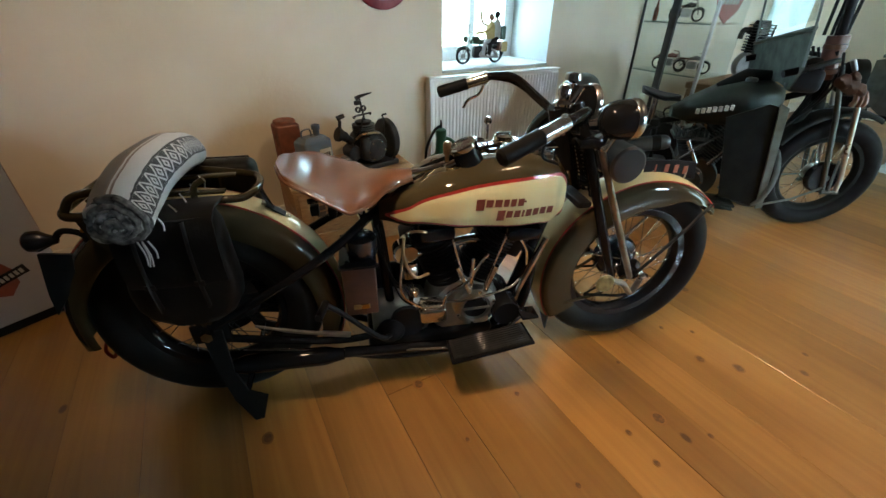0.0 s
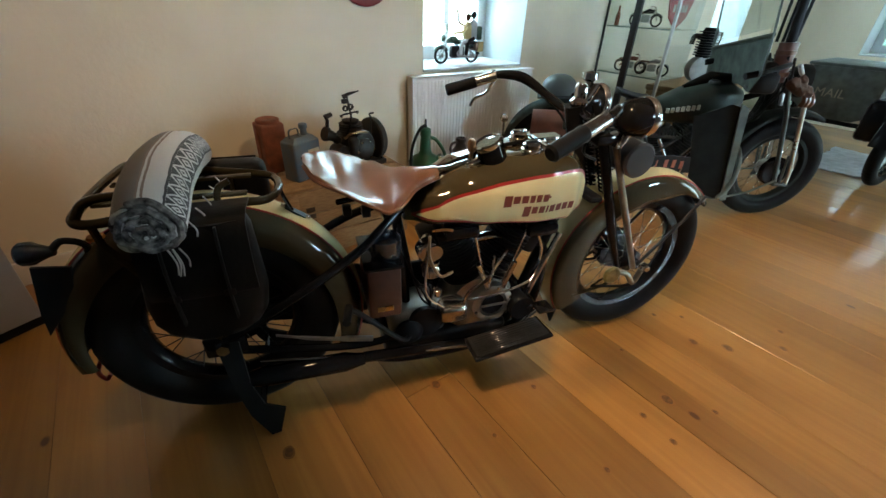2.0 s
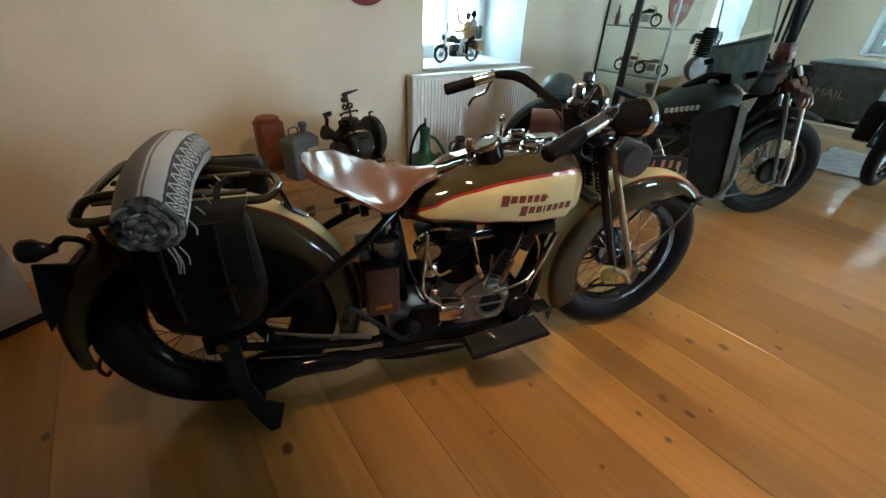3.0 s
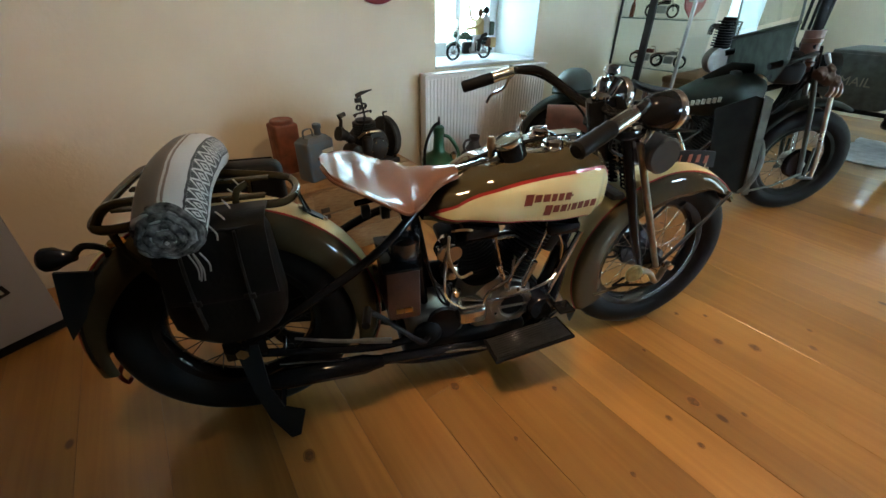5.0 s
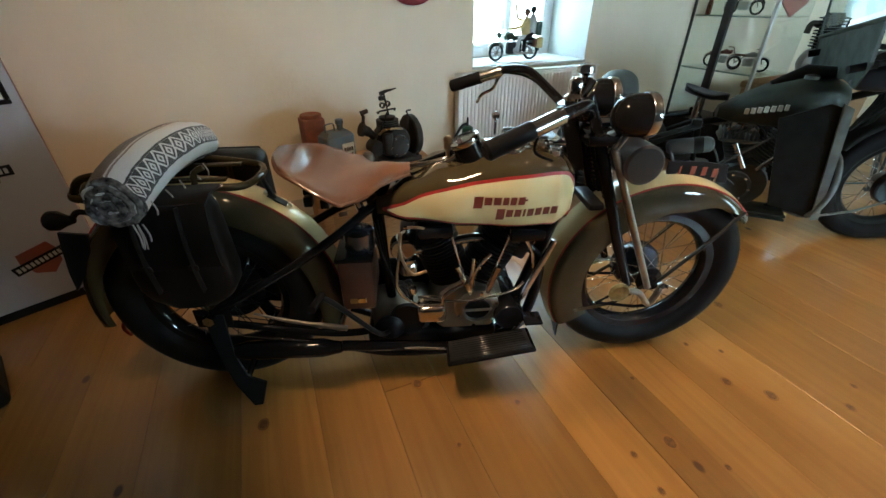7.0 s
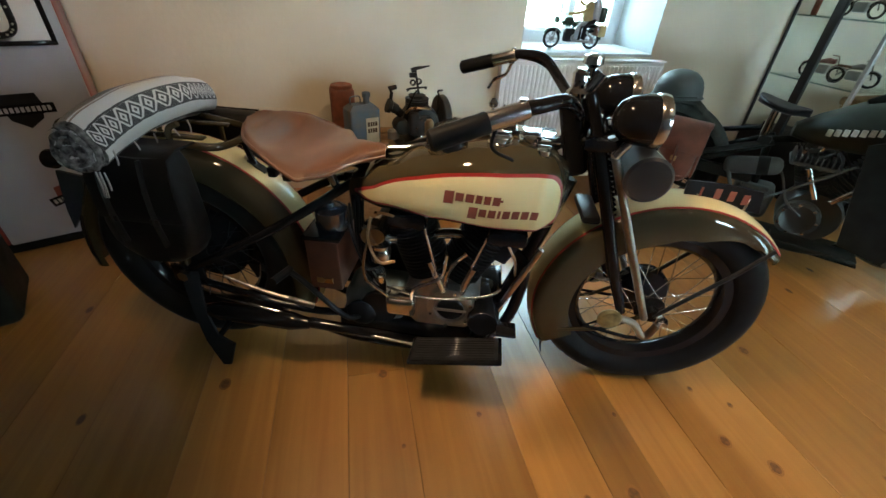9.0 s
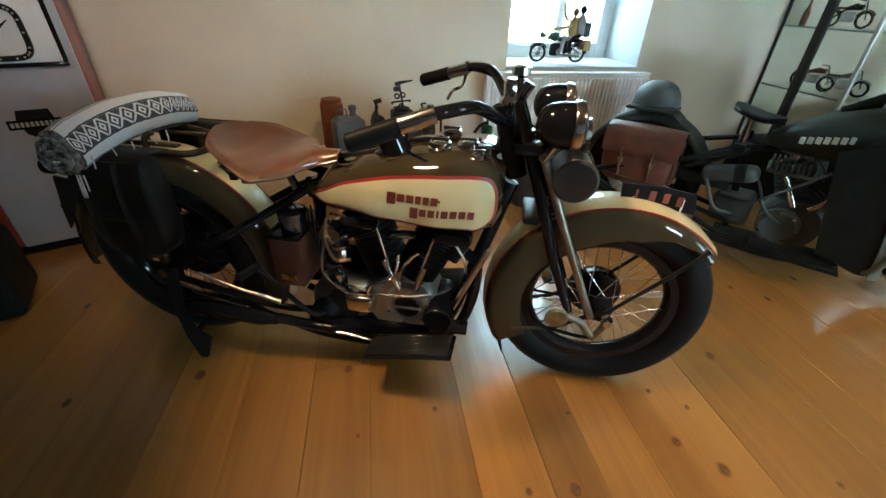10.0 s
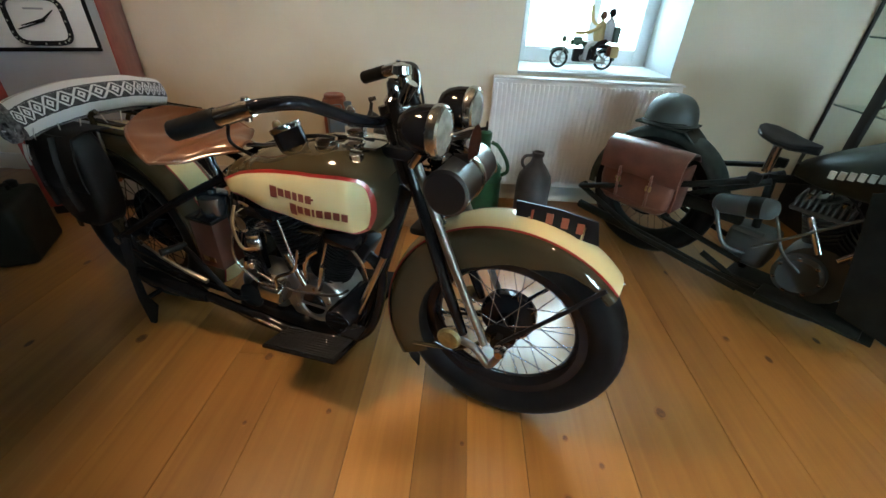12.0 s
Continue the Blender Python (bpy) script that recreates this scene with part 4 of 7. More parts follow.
    for x, y in ((0.49, -0.15), (0.535, -0.165), (0.49, 0.07)):
        part("saddle_clamp", block(x - 0.011, x + 0.011, y - 0.014, y + 0.014, 0.716, 0.742, 0.004), BLACK_DULL, b)
    part("seat_bar", tube(curve([(0.59, 0, 0.72), (0.72, 0, 0.7), (0.86, 0.0, 0.76)]), 0.012, 10), BLACK, b)

    # engine
    def cylinder_unit(base, top, name):
        base, top = Vector(base), Vector(top)
        q = (top - base).to_track_quat("Z", "Y").to_matrix().to_4x4()
        L = (top - base).length
        prof = [(0.05, 0.0), (0.056, 0.01)]
        k = 0.02
        while k < L * 0.86:
            prof += [(0.054, k), (0.074, k + 0.001), (0.074, k + 0.005), (0.054, k + 0.006)]
            k += 0.0125
        prof += [(0.05, L * 0.9), (0.04, L)]
        cy = part(name, moved(lathe(prof, n=28), Matrix.Translation(base) @ q), BLACK_DULL, b)
        part("valve_chest", moved(block(-0.055, 0.03, -0.095, -0.03, L * 0.55, L * 0.95, 0.012), Matrix.Translation(base) @ q), BLACK_DULL, cy)
        return cy
    cylinder_unit((0.88, 0, 0.36), (0.795, 0, 0.6), "rear_cylinder")
    cylinder_unit((0.955, 0, 0.36), (1.075, 0, 0.59), "front_cylinder")
    for cx, cz, dx in ((0.82, 0.612, -1), (1.095, 0.588, 1)):
        part("rocker_cover", block(cx - 0.055, cx + 0.055, -0.125, -0.05, cz - 0.035, cz + 0.008, 0.014), BLACK, b)
    part("crankcase", lathe([(0.04, -0.07), (0.115, -0.068), (0.128, -0.05), (0.128, 0.05), (0.115, 0.068), (0.04, 0.07)], (0.925, 0, 0.27), "y", 36), ALLOY, b)
    tc = part("timing_cover", lathe([(0.075, -0.07), (0.074, -0.098), (0.066, -0.104), (0.052, -0.104), (0.048, -0.096), (0.01, -0.094)], (0.955, 0, 0.292), "y", 32), ALLOY, b)
    part("cover_window", lathe([(0.001, -0.0962), (0.04, -0.0965), (0.043, -0.101), (0.04, -0.1045), (0.001, -0.105)], (0.955, 0, 0.292), "y", 28), BLACK, tc)
    part("cover_rib", block(0.905, 1.005, -0.11, -0.1055, 0.288, 0.298, 0.003), ALLOY, tc)
    for k in range(6):
        a = radians(60 * k + 20)
        part("screw", lathe([(0.006, -0.104), (0.006, -0.108), (0.001, -0.1085)], (0.955 + 0.066 * math.cos(a), 0, 0.292 + 0.066 * math.sin(a)), "y", 8), NICKEL, tc)
    part("generator", lathe([(0.045, -0.13), (0.05, -0.122), (0.05, 0.04), (0.04, 0.045)], (1.06, 0, 0.27), "y", 28), BLACK, b)
    op = part("oil_pump", block(0.755, 0.85, -0.14, -0.07, 0.268, 0.335, 0.018, None, 3), NICKEL, b)
    part("pump_lid", block(0.765, 0.84, -0.132, -0.078, 0.335, 0.345, 0.006), NICKEL, op)
    part("primary_cover", block(0.6, 1.0, 0.1, 0.128, 0.09, 0.37, 0.012, None, 3), BLACK_DULL, b)
    part("sump", block(0.58, 1.03, -0.085, 0.1, 0.095, 0.19, 0.02, None, 3), BLACK_DULL, b)
    part("gearbox", block(0.6, 0.8, -0.07, 0.09, 0.17, 0.29, 0.03, None, 3), ALLOY, b)
    part("kick_gear_cover", lathe([(0.045, -0.07), (0.05, -0.085), (0.035, -0.1), (0.012, -0.104)], (0.66, 0, 0.215), "y", 24), BLACK_DULL, b)
    part("clutch_housing", lathe([(0.06, -0.06), (0.062, -0.08), (0.02, -0.085)], (0.72, 0, 0.24), "y", 28), BLACK_DULL, b)
    for p, q, r in (((0.86, -0.1, 0.605), (0.918, -0.1, 0.385), 0.0045), ((1.045, -0.1, 0.575), (0.982, -0.1, 0.38), 0.0045), ((0.885, -0.105, 0.47), (0.93, -0.1, 0.36), 0.0095), ((1.015, -0.105, 0.46), (0.985, -0.1, 0.36), 0.0095)):
        part("push_rod", tube([p, q], r, 10), NICKEL, b)
    carb = part("carburettor", lathe([(0.018, 0), (0.03, 0.006), (0.032, 0.035), (0.026, 0.045), (0.03, 0.05), (0.03, 0.06), (0.008, 0.07)], (0.735, -0.075, 0.435), n=24), NICKEL, b)
    part("choke_body", lathe([(0.024, -0.02), (0.026, 0.0), (0.026, 0.06), (0.018, 0.07)], (0.735, -0.1, 0.545), "y", 20), NICKEL, carb)
    part("intake_pipe", tube(curve([(0.74, -0.05, 0.5), (0.82, -0.03, 0.5), (0.94, -0.02, 0.52), (1.02, -0.03, 0.51)]), 0.016, 12), NICKEL, b)
    part("air_cleaner", lathe([(0.03, -0.115), (0.036, -0.11), (0.036, -0.07), (0.02, -0.06)], (0.72, 0, 0.54), "y", 24), CHROME, b)
    pipes = [([(0.72, -0.11, 0.6), (0.715, -0.13, 0.54), (0.745, -0.14, 0.475), (0.79, -0.13, 0.475)], 0.0045, COPPER),
             ([(0.715, -0.12, 0.55), (0.7, -0.14, 0.46), (0.71, -0.14, 0.4), (0.765, -0.13, 0.34)], 0.0042, NICKEL),
             ([(0.76, -0.12, 0.37), (0.85, -0.125, 0.352), (0.95, -0.125, 0.352), (1.06, -0.12, 0.375), (1.1, -0.11, 0.4)], 0.0042, NICKEL),
             ([(0.835, -0.125, 0.335), (0.85, -0.13, 0.385), (0.92, -0.125, 0.43), (0.935, -0.11, 0.5)], 0.0055, CHROME),
             ([(0.935, -0.09, 0.36), (0.94, -0.1, 0.43), (0.965, -0.1, 0.48), (0.99, -0.09, 0.5)], 0.008, CHROME),
             ([(0.81, -0.11, 0.6), (0.77, -0.12, 0.62), (0.73, -0.1, 0.61)], 0.004, COPPER),
             ([(1.1, -0.08, 0.54), (1.13, -0.07, 0.48), (1.14, -0.06, 0.42)], 0.005, NICKEL)]
    for pts, r, m in pipes:
        part("oil_pipe", tube(curve(pts, 6), r, 8), m, b)
    part("priming_cup", lathe([(0.01, 0), (0.014, 0.01), (0.014, 0.025), (0.006, 0.03)], (0.745, -0.12, 0.385), n=14), NICKEL, b)
    part("tyre_pump", tube([(1.2, -0.06, 0.52), (1.1, -0.07, 0.28)], 0.0105, 12), NICKEL, b)
    part("exhaust_pipe", tube(curve([(1.1, -0.02, 0.5), (1.17, -0.03, 0.42), (1.12, -0.06, 0.2), (0.95, -0.09, 0.13), (0.7, -0.12, 0.165), (0.5, -0.13, 0.19)]), 0.018, 14), BLACK, b)
    part("silencer", tube([(0.5, -0.135, 0.19), (0.47, -0.135, 0.19), (0.44, -0.135, 0.192), (0.2, -0.135, 0.2), (0.17, -0.135, 0.2), (0.13, -0.135, 0.2)], [0.019, 0.024, 0.031, 0.031, 0.024, 0.014], 20), BLACK, b)
    part("kick_starter", tube(curve([(0.66, -0.1, 0.215), (0.62, -0.13, 0.24), (0.5, -0.14, 0.38), (0.46, -0.145, 0.41)]), 0.0085, 10), BLACK_DULL, b)
    part("kick_pedal", tube([(0.47, -0.13, 0.405), (0.455, -0.21, 0.415)], 0.012, 12), RUBBER, b)
    part("brake_lever", tube(curve([(0.26, -0.145, 0.36), (0.38, -0.148, 0.32), (0.53, -0.14, 0.275)], 6), [0.004] * 4 + [0.006] * 5 + [0.009] * 4, 8), WORN_NICKEL, b)
    part("brake_rod", tube([(0.98, -0.14, 0.14), (0.62, -0.13, 0.175), (0.2, -0.13, 0.26)], 0.005, 8), NICKEL, b)
    # battery box by the seat tube, with its brown cover
    bx = part("battery_box", block(0.528, 0.628, -0.135, 0.06, 0.345, 0.52, 0.008), surface("red_brown_cover", (0.1, 0.032, 0.016), 0.45, col2=(0.055, 0.019, 0.011), wear=0.25, bump=0.001), b, "red-brown box below the saddle")
    part("box_lid", block(0.522, 0.634, -0.14, 0.065, 0.52, 0.532, 0.004), BLACK, bx)
    part("box_badge", block(0.552, 0.602, -0.1385, -0.1355, 0.372, 0.39, 0.001), BRASS, bx)
    oil = part("oil_filter_can", lathe([(0.002, 0), (0.042, 0.0), (0.046, 0.01), (0.046, 0.06), (0.036, 0.068), (0.014, 0.07), (0.012, 0.08), (0.002, 0.08)], (0.595, -0.075, 0.535), n=28), BLUED_STEEL, b)
    for k in range(5):
        part("cable", tube(curve([(0.63 + 0.008 * k, -0.06 + 0.02 * k, 0.6), (0.66 + 0.006 * k, -0.09, 0.5 - 0.02 * k), (0.7 + 0.01 * k, -0.08, 0.36 + 0.012 * k), (0.74, -0.06, 0.3)], 5), 0.0035, 6), BLACK_DULL, b)

    # footboards and pedals
    for s in (-1, 1):
        m = Matrix.Translation((0.985, s * 0.185, 0.2)) @ Matrix.Rotation(radians(-9), 4, "Y") @ Matrix.Rotation(radians(s * 9), 4, "X")
        fb = part("footboard", moved(block(-0.142, 0.142, -0.062, 0.062, -0.006, 0.006, 0.005), m), BLACK, b)
        part("rubber_mat", moved(block(-0.132, 0.132, -0.053, 0.053, 0.0062, 0.011, 0.002), m), SHINY_RUBBER, fb)
        bm = bmesh.new()
        for k in range(9):
            merge(bm, moved(block(-0.12, 0.12, -0.046 + 0.0115 * k - 0.0025, -0.046 + 0.0115 * k + 0.0025, 0.011, 0.0135, 0.0008, None, 1), m))
        part("mat_ribs", bm, SHINY_RUBBER, fb)
        part("board_bracket", tube([(0.9, s * 0.09, 0.115), (0.88, s * 0.13, 0.165), (0.885, s * 0.18, 0.17)], 0.009, 10), BLACK, fb)
        part("board_bracket", tube([(1.06, s * 0.06, 0.14), (1.09, s * 0.12, 0.2), (1.09, s * 0.18, 0.205)], 0.009, 10), BLACK, fb)
    part("brake_pedal", tube(curve([(1.06, -0.1, 0.15), (1.1, -0.13, 0.24), (1.125, -0.14, 0.27)]), 0.008, 10), NICKEL, b)
    part("pedal_pad", block(1.1, 1.16, -0.175, -0.115, 0.27, 0.28, 0.004), BLACK, b)

    # rear stand, rack, tail lamp, plate
    for s in (-1, 1):
        out = [(0.1, 0.35), (0.16, 0.35), (0.165, 0.2), (0.19, 0.12), (0.245, 0.09), (0.218, 0.004), (0.19, 0.0), (0.145, 0.09), (0.12, 0.2)]
        leg = bmesh.new()
        loft(leg, [[Vector((x, s * (0.19 - 0.06 * z / 0.35 + dy), z)) for x, z in out] for dy in (-0.004, 0.004)])
        part("stand_leg", leg, BLACK_DULL, b, smooth=False)
    part("stand_bar", tube([(0.18, -0.175, 0.1), (0.18, 0.175, 0.1)], 0.01, 10), BLACK, b)
    loop = [(0.33, 0, 0.748), (0.322, -0.05, 0.748), (0.295, -0.088, 0.75), (0.22, -0.105, 0.757), (0.08, -0.14, 0.766), (-0.02, -0.18, 0.77), (-0.058, -0.165, 0.775), (-0.068, -0.08, 0.776), (-0.07, 0, 0.776)]
    rk = part("luggage_rack", tube(curve(loop + [(x, -y, z) for x, y, z in loop[-2::-1]], 6), 0.0105, 12), OLIVE, b)
    part("rack_loop", tube(curve([(-0.055, -0.17, 0.775), (-0.02, -0.17, 0.815), (0.05, -0.17, 0.822), (0.1, -0.16, 0.8), (0.11, -0.145, 0.77)]), 0.0095, 10), OLIVE, rk)
    part("rack_loop", tube(curve([(0.2, -0.11, 0.765), (0.21, -0.115, 0.8), (0.235, -0.11, 0.815)]), 0.008, 10), OLIVE, rk)
    for y in (-0.06, 0.06):
        part("rack_slat", block(-0.065, 0.26, y - 0.012, y + 0.012, 0.758, 0.766, 0.003), OLIVE, rk)
    for s in (-1, 1):
        part("rack_stay", tube([(-0.03, s * 0.172, 0.765), (-0.04, s * 0.14, 0.7), (0.05, s * 0.12, 0.5), (0.12, s * 0.12, 0.36)], 0.0085, 8), OLIVE, rk)
        part("rack_stay", tube([(0.2, s * 0.108, 0.76), (0.19, s * 0.118, 0.6), (0.13, s * 0.12, 0.37)], 0.0085, 8), OLIVE, rk)
    part("rack_strut", tube([(0.328, 0.0, 0.75), (0.335, 0, 0.72), (0.352, 0, 0.672), (0.372, 0, 0.648)], 0.013, 10, flat=0.4), BLACK, rk)
    tl = part("tail_lamp", lathe([(0.005, -0.229), (0.023, -0.227), (0.027, -0.222), (0.027, -0.203), (0.02, -0.19), (0.014, -0.175), (0.01, -0.162)], (0, -0.08, 0.668), "x", 24), BLACK, b)
    part("tail_lens", lathe([(0.023, -0.228), (0.015, -0.233), (0.002, -0.235)], (0, -0.08, 0.668), "x", 20), DARK_RED, tl)
    part("tail_bracket", tube(curve([(-0.17, -0.08, 0.668), (-0.14, -0.078, 0.69), (-0.11, -0.06, 0.66), (-0.15, -0.03, 0.58)]), 0.008, 8), BLACK, tl)
    part("amber_reflector", lathe([(0.018, 0.0), (0.016, 0.006), (0.002, 0.009)], (-0.06, -0.11, 0.705), "z", 16), surface("amber_glass", (0.6, 0.22, 0.03), 0.2), b)
    bm = bmesh.new()
    pts = [(-0.225, 0.63), (-0.15, 0.62), (-0.17, 0.54), (-0.262, 0.43), (-0.255, 0.5)]
    loft(bm, [[Vector((x, -0.079, z)) for x, z in pts], [Vector((x, -0.071, z)) for x, z in pts]])
    part("rear_plate", bm, BLACK_DULL, b)
    part("chain_guard", loft(bmesh.new(), [[Vector((x, y, z)) for x, z in ((0.06, 0.47), (0.45, 0.4), (0.7, 0.34), (0.7, 0.2), (0.4, 0.19), (0.08, 0.24))] for y in (0.098, 0.112)]), BLACK, b)
    part("chain_case_rim", tube(curve([(0.02, 0.105, 0.4), (0.06, 0.105, 0.475), (0.45, 0.105, 0.405), (0.7, 0.105, 0.345)]), 0.009, 8), BLACK, b)
    # chain line and sprocket
    part("sprocket", lathe([(0.02, 0.075), (0.09, 0.077), (0.095, 0.08), (0.09, 0.084), (0.02, 0.086)], (RX, 0, RZ), "y", 40), BLACK_DULL, b)
    return b


motorcycle()


def saddlebag():
    """Black leather bag hung over the near side of the rack."""
    g = thing("saddlebag", BIKE, "black leather saddlebag hanging from the motorcycle rack", "bag")
    prof = [(0.0, 0.07, 0.262), (0.03, 0.05, 0.272), (0.12, 0.03, 0.276), (0.2, 0.018, 0.28), (0.25, 0.02, 0.272), (0.285, 0.04, 0.25), (0.305, 0.075, 0.215)]
    rings = []
    for dz, x0, x1 in prof:
        z = 0.765 - dz
        bulge = 0.085 + 0.025 * math.sin(math.pi * min(1, dz / 0.3))
        ring = []
        for k in range(28):
            a = 2 * math.pi * k / 28
            c, s = math.cos(a), math.sin(a)
            e = 2 / 3.2
            ring.append(Vector(((x0 + x1) / 2 + (x1 - x0) / 2 * math.copysign(abs(c) ** e, c), -0.183 + bulge * 0.55 * math.copysign(abs(s) ** e, s) + 0.006 * noise.noise(Vector((c * 2, s * 2, dz * 9))), z)))
        rings.append(ring)
    part("body", loft(bmesh.new(), rings), BAG_BLACK, g, angle=70)
    bm = bmesh.new()
    path = [(-0.12, 0.772), (-0.19, 0.776), (-0.232, 0.762), (-0.246, 0.7), (-0.25, 0.64), (-0.247, 0.6)]
    loft(bm, [[Vector((x, y + dy, z + dz)) for x, dy, dz in ((0.045, 0.008, 0), (0.1, 0, 0), (0.2, 0, 0), (0.268, 0.008, 0), (0.268, 0.012, -0.006), (0.2, 0.004, -0.006), (0.1, 0.004, -0.006), (0.045, 0.012, -0.006))] for y, z in path])
    part("flap", bm, BAG_BLACK, g, angle=70)
    for x in (0.1, 0.21):
        part("strap", tube([(x, -0.238, 0.764), (x, -0.252, 0.69), (x, -0.255, 0.6), (x, -0.247, 0.53)], 0.01, 8, flat=0.25), BAG_BLACK, g)
        part("buckle", block(x - 0.012, x + 0.012, -0.26, -0.255, 0.6, 0.616, 0.002), OLD_IRON, g)


saddlebag()


def assumed_far_bag():
    g = thing("saddlebag", BIKE, "unseen black saddlebag on the wall side of the rack, added to darken the rear wheel", "bag")
    # assumed twin of the near bag; screens bright floor behind the rear wheel
    part("body", block(0.0, 0.285, 0.135, 0.235, 0.42, 0.765, 0.03, None, 3), BAG_BLACK, g)
    part("flap", block(0.04, 0.258, 0.236, 0.242, 0.6, 0.76, 0.003), BAG_BLACK, g)
    for x in (0.1, 0.2):
        part("strap", tube([(x, 0.244, 0.75), (x, 0.247, 0.55)], 0.01, 8, flat=0.3), BAG_BLACK, g)


assumed_far_bag()


def blanket_roll():
    """Rolled striped blanket across the rack."""
    g = thing("blanket_roll", BIKE, "rolled striped woven blanket with diamond band and fringe on the rack", "blanket")
    path = curve([(0.11, -0.27, 0.79), (0.105, -0.2, 0.808), (0.095, -0.08, 0.82), (0.09, 0.06, 0.815), (0.088, 0.135, 0.802), (0.088, 0.19, 0.79)], 7)
    bm = bmesh.new()
    uv = bm.loops.layers.uv.new("UVMap")
    n = 48
    rows = []
    for i, c in enumerate(path):
        t = i / (len(path) - 1)
        r = 0.062 + 0.006 * math.sin(math.pi * t)
        d = (path[min(i + 1, len(path) - 1)] - path[max(i - 1, 0)]).normalized()
        sx = Vector((1, 0, 0))
        up = sx.cross(d).normalized()
        row = []
        for k in range(n):
            a = -math.pi / 2 + 2 * math.pi * k / n
            sag = 1 + 0.05 * noise.noise(Vector((math.cos(a) * 2, math.sin(a) * 2, t * 5)))
            row.append(bm.verts.new(c + sag * r * (1.02 * math.cos(a) * sx + math.sin(a) * up * (1 if math.sin(a) > 0 else 0.72))))
        rows.append(row)
    for i in range(len(rows) - 1):
        for k in range(n):
            j = (k + 1) % n
            f = bm.faces.new((rows[i][k], rows[i][j], rows[i + 1][j], rows[i + 1][k]))
            for lp, (u, v) in zip(f.loops, ((k, i), (k + 1, i), (k + 1, i + 1), (k, i + 1))):
                lp[uv].uv = (u / n, v / (len(rows) - 1))
    for row in (rows[0], rows[-1]):
        bm.faces.new(row)
    for f in bm.faces:
        if len(f.verts) > 4:
            f.material_index = 1
    part("roll", bm, [BLANKET, BLANKET_END], g, angle=60)
    # spiral folds on the near end
    c = path[0] + Vector((0.0, -0.004, 0.0))
    random.seed(9)

    def spiral(t, turn):
        a = 2 * math.pi * 3.3 * t + turn
        r = 0.008 + 0.052 * t + 0.007 * noise.noise(Vector((math.cos(a) * 2.5, math.sin(a) * 2.5, t * 5)))
        return c + Vector((1.02 * r * math.cos(a), -0.006 - 0.012 * (1 - t), r * math.sin(a) * (1 if math.sin(a) > 0 else 0.75)))
    part("folded_end", tube([spiral(k / 149, 0) for k in range(150)], 0.0078, 8), BLANKET_END, g)
    t = 0.06
    while t < 0.96:
        step = random.uniform(0.015, 0.06)
        pts = [spiral(t + step * k / 6, math.pi * 0.9) for k in range(7)]
        part("fold_edge", tube(pts, [0.002, 0.0042, 0.005, 0.0046, 0.005, 0.004, 0.002], 8), WOOL, g)
        t += step + random.uniform(0.012, 0.045)
    # fringe
    random.seed(5)
    for k in range(9):
        x = 0.125 + 0.007 * k + random.uniform(-0.004, 0.004)
        if k < 4:
            p = Vector((x, -0.272, 0.742))
            q = p + Vector((random.uniform(-0.01, 0.015), -0.012, -0.035 - 0.025 * random.random()))
        else:
            p = Vector((0.155 + 0.004 * k, -0.25 + 0.06 * (k - 4), 0.79))
            q = p + Vector((0.012, random.uniform(-0.02, 0.01), -0.03))
        part("fringe", tube(curve([p, (p + q) / 2 + Vector((0.008, -0.006, 0)), q], 4), 0.0019, 6), WOOL, g)


blanket_roll()


# ---- things on and by the crate under the wall ----
def crate():
    c = thing("wooden_crate", pose(0.42, 1.98, 0), "old wooden shipping crate with faded stencil marks against the wall", "crate")
    w, d, h = 0.68, 0.44, 0.375
    for k in range(3):
        z0, z1 = h * k / 3 + 0.002, h * (k + 1) / 3 - 0.002
        part("board", block(0, w, 0, 0.016, z0, z1, 0.003), CRATE, c)
        part("board", block(0, w, d - 0.016, d, z0, z1, 0.003), CRATE, c)
        part("board", block(0.0, 0.016, 0.018, d - 0.018, z0, z1, 0.003), CRATE, c)
        part("board", block(w - 0.016, w, 0.018, d - 0.018, z0, z1, 0.003), CRATE, c)
    for k in range(4):
        part("lid_board", block(-0.005, w + 0.005, d * k / 4 + 0.002, d * (k + 1) / 4 - 0.002, h, h + 0.016, 0.003), CRATE, c)
    for x in (0.018, w - 0.07):
        part("batten", block(x, x + 0.05, -0.014, -0.001, 0.004, h - 0.004, 0.003), CRATE, c)
    for k in range(3):
        part("stencil_mark", block(0.1, 0.145, -0.0025, -0.0005, 0.19 + 0.036 * k, 0.216 + 0.036 * k, 0.001), STENCIL, c)


crate()
CRATE_TOP = 0.391


def rusty_tin():
    t = thing("oil_tin", pose(0.492, 2.3, CRATE_TOP, 0, 0, 8), "tall rusty red oil tin with a round cap", "tin")
    part("body", block(-0.06, 0.06, -0.055, 0.055, 0.0, 0.25, 0.012, None, 3), RUST_TIN, t)
    part("top_rim", lathe([(0.05, 0.248), (0.056, 0.25), (0.056, 0.264), (0.05, 0.268), (0.03, 0.266), (0.002, 0.262)]), RUST_TIN, t)
    part("side_seam", block(-0.063, -0.058, -0.01, 0.01, 0.005, 0.245, 0.002), RUST_TIN, t)
    part("dark_patch", block(0.0595, 0.0615, -0.03, 0.005, 0.1, 0.14, 0.001), STENCIL, t)


rusty_tin()


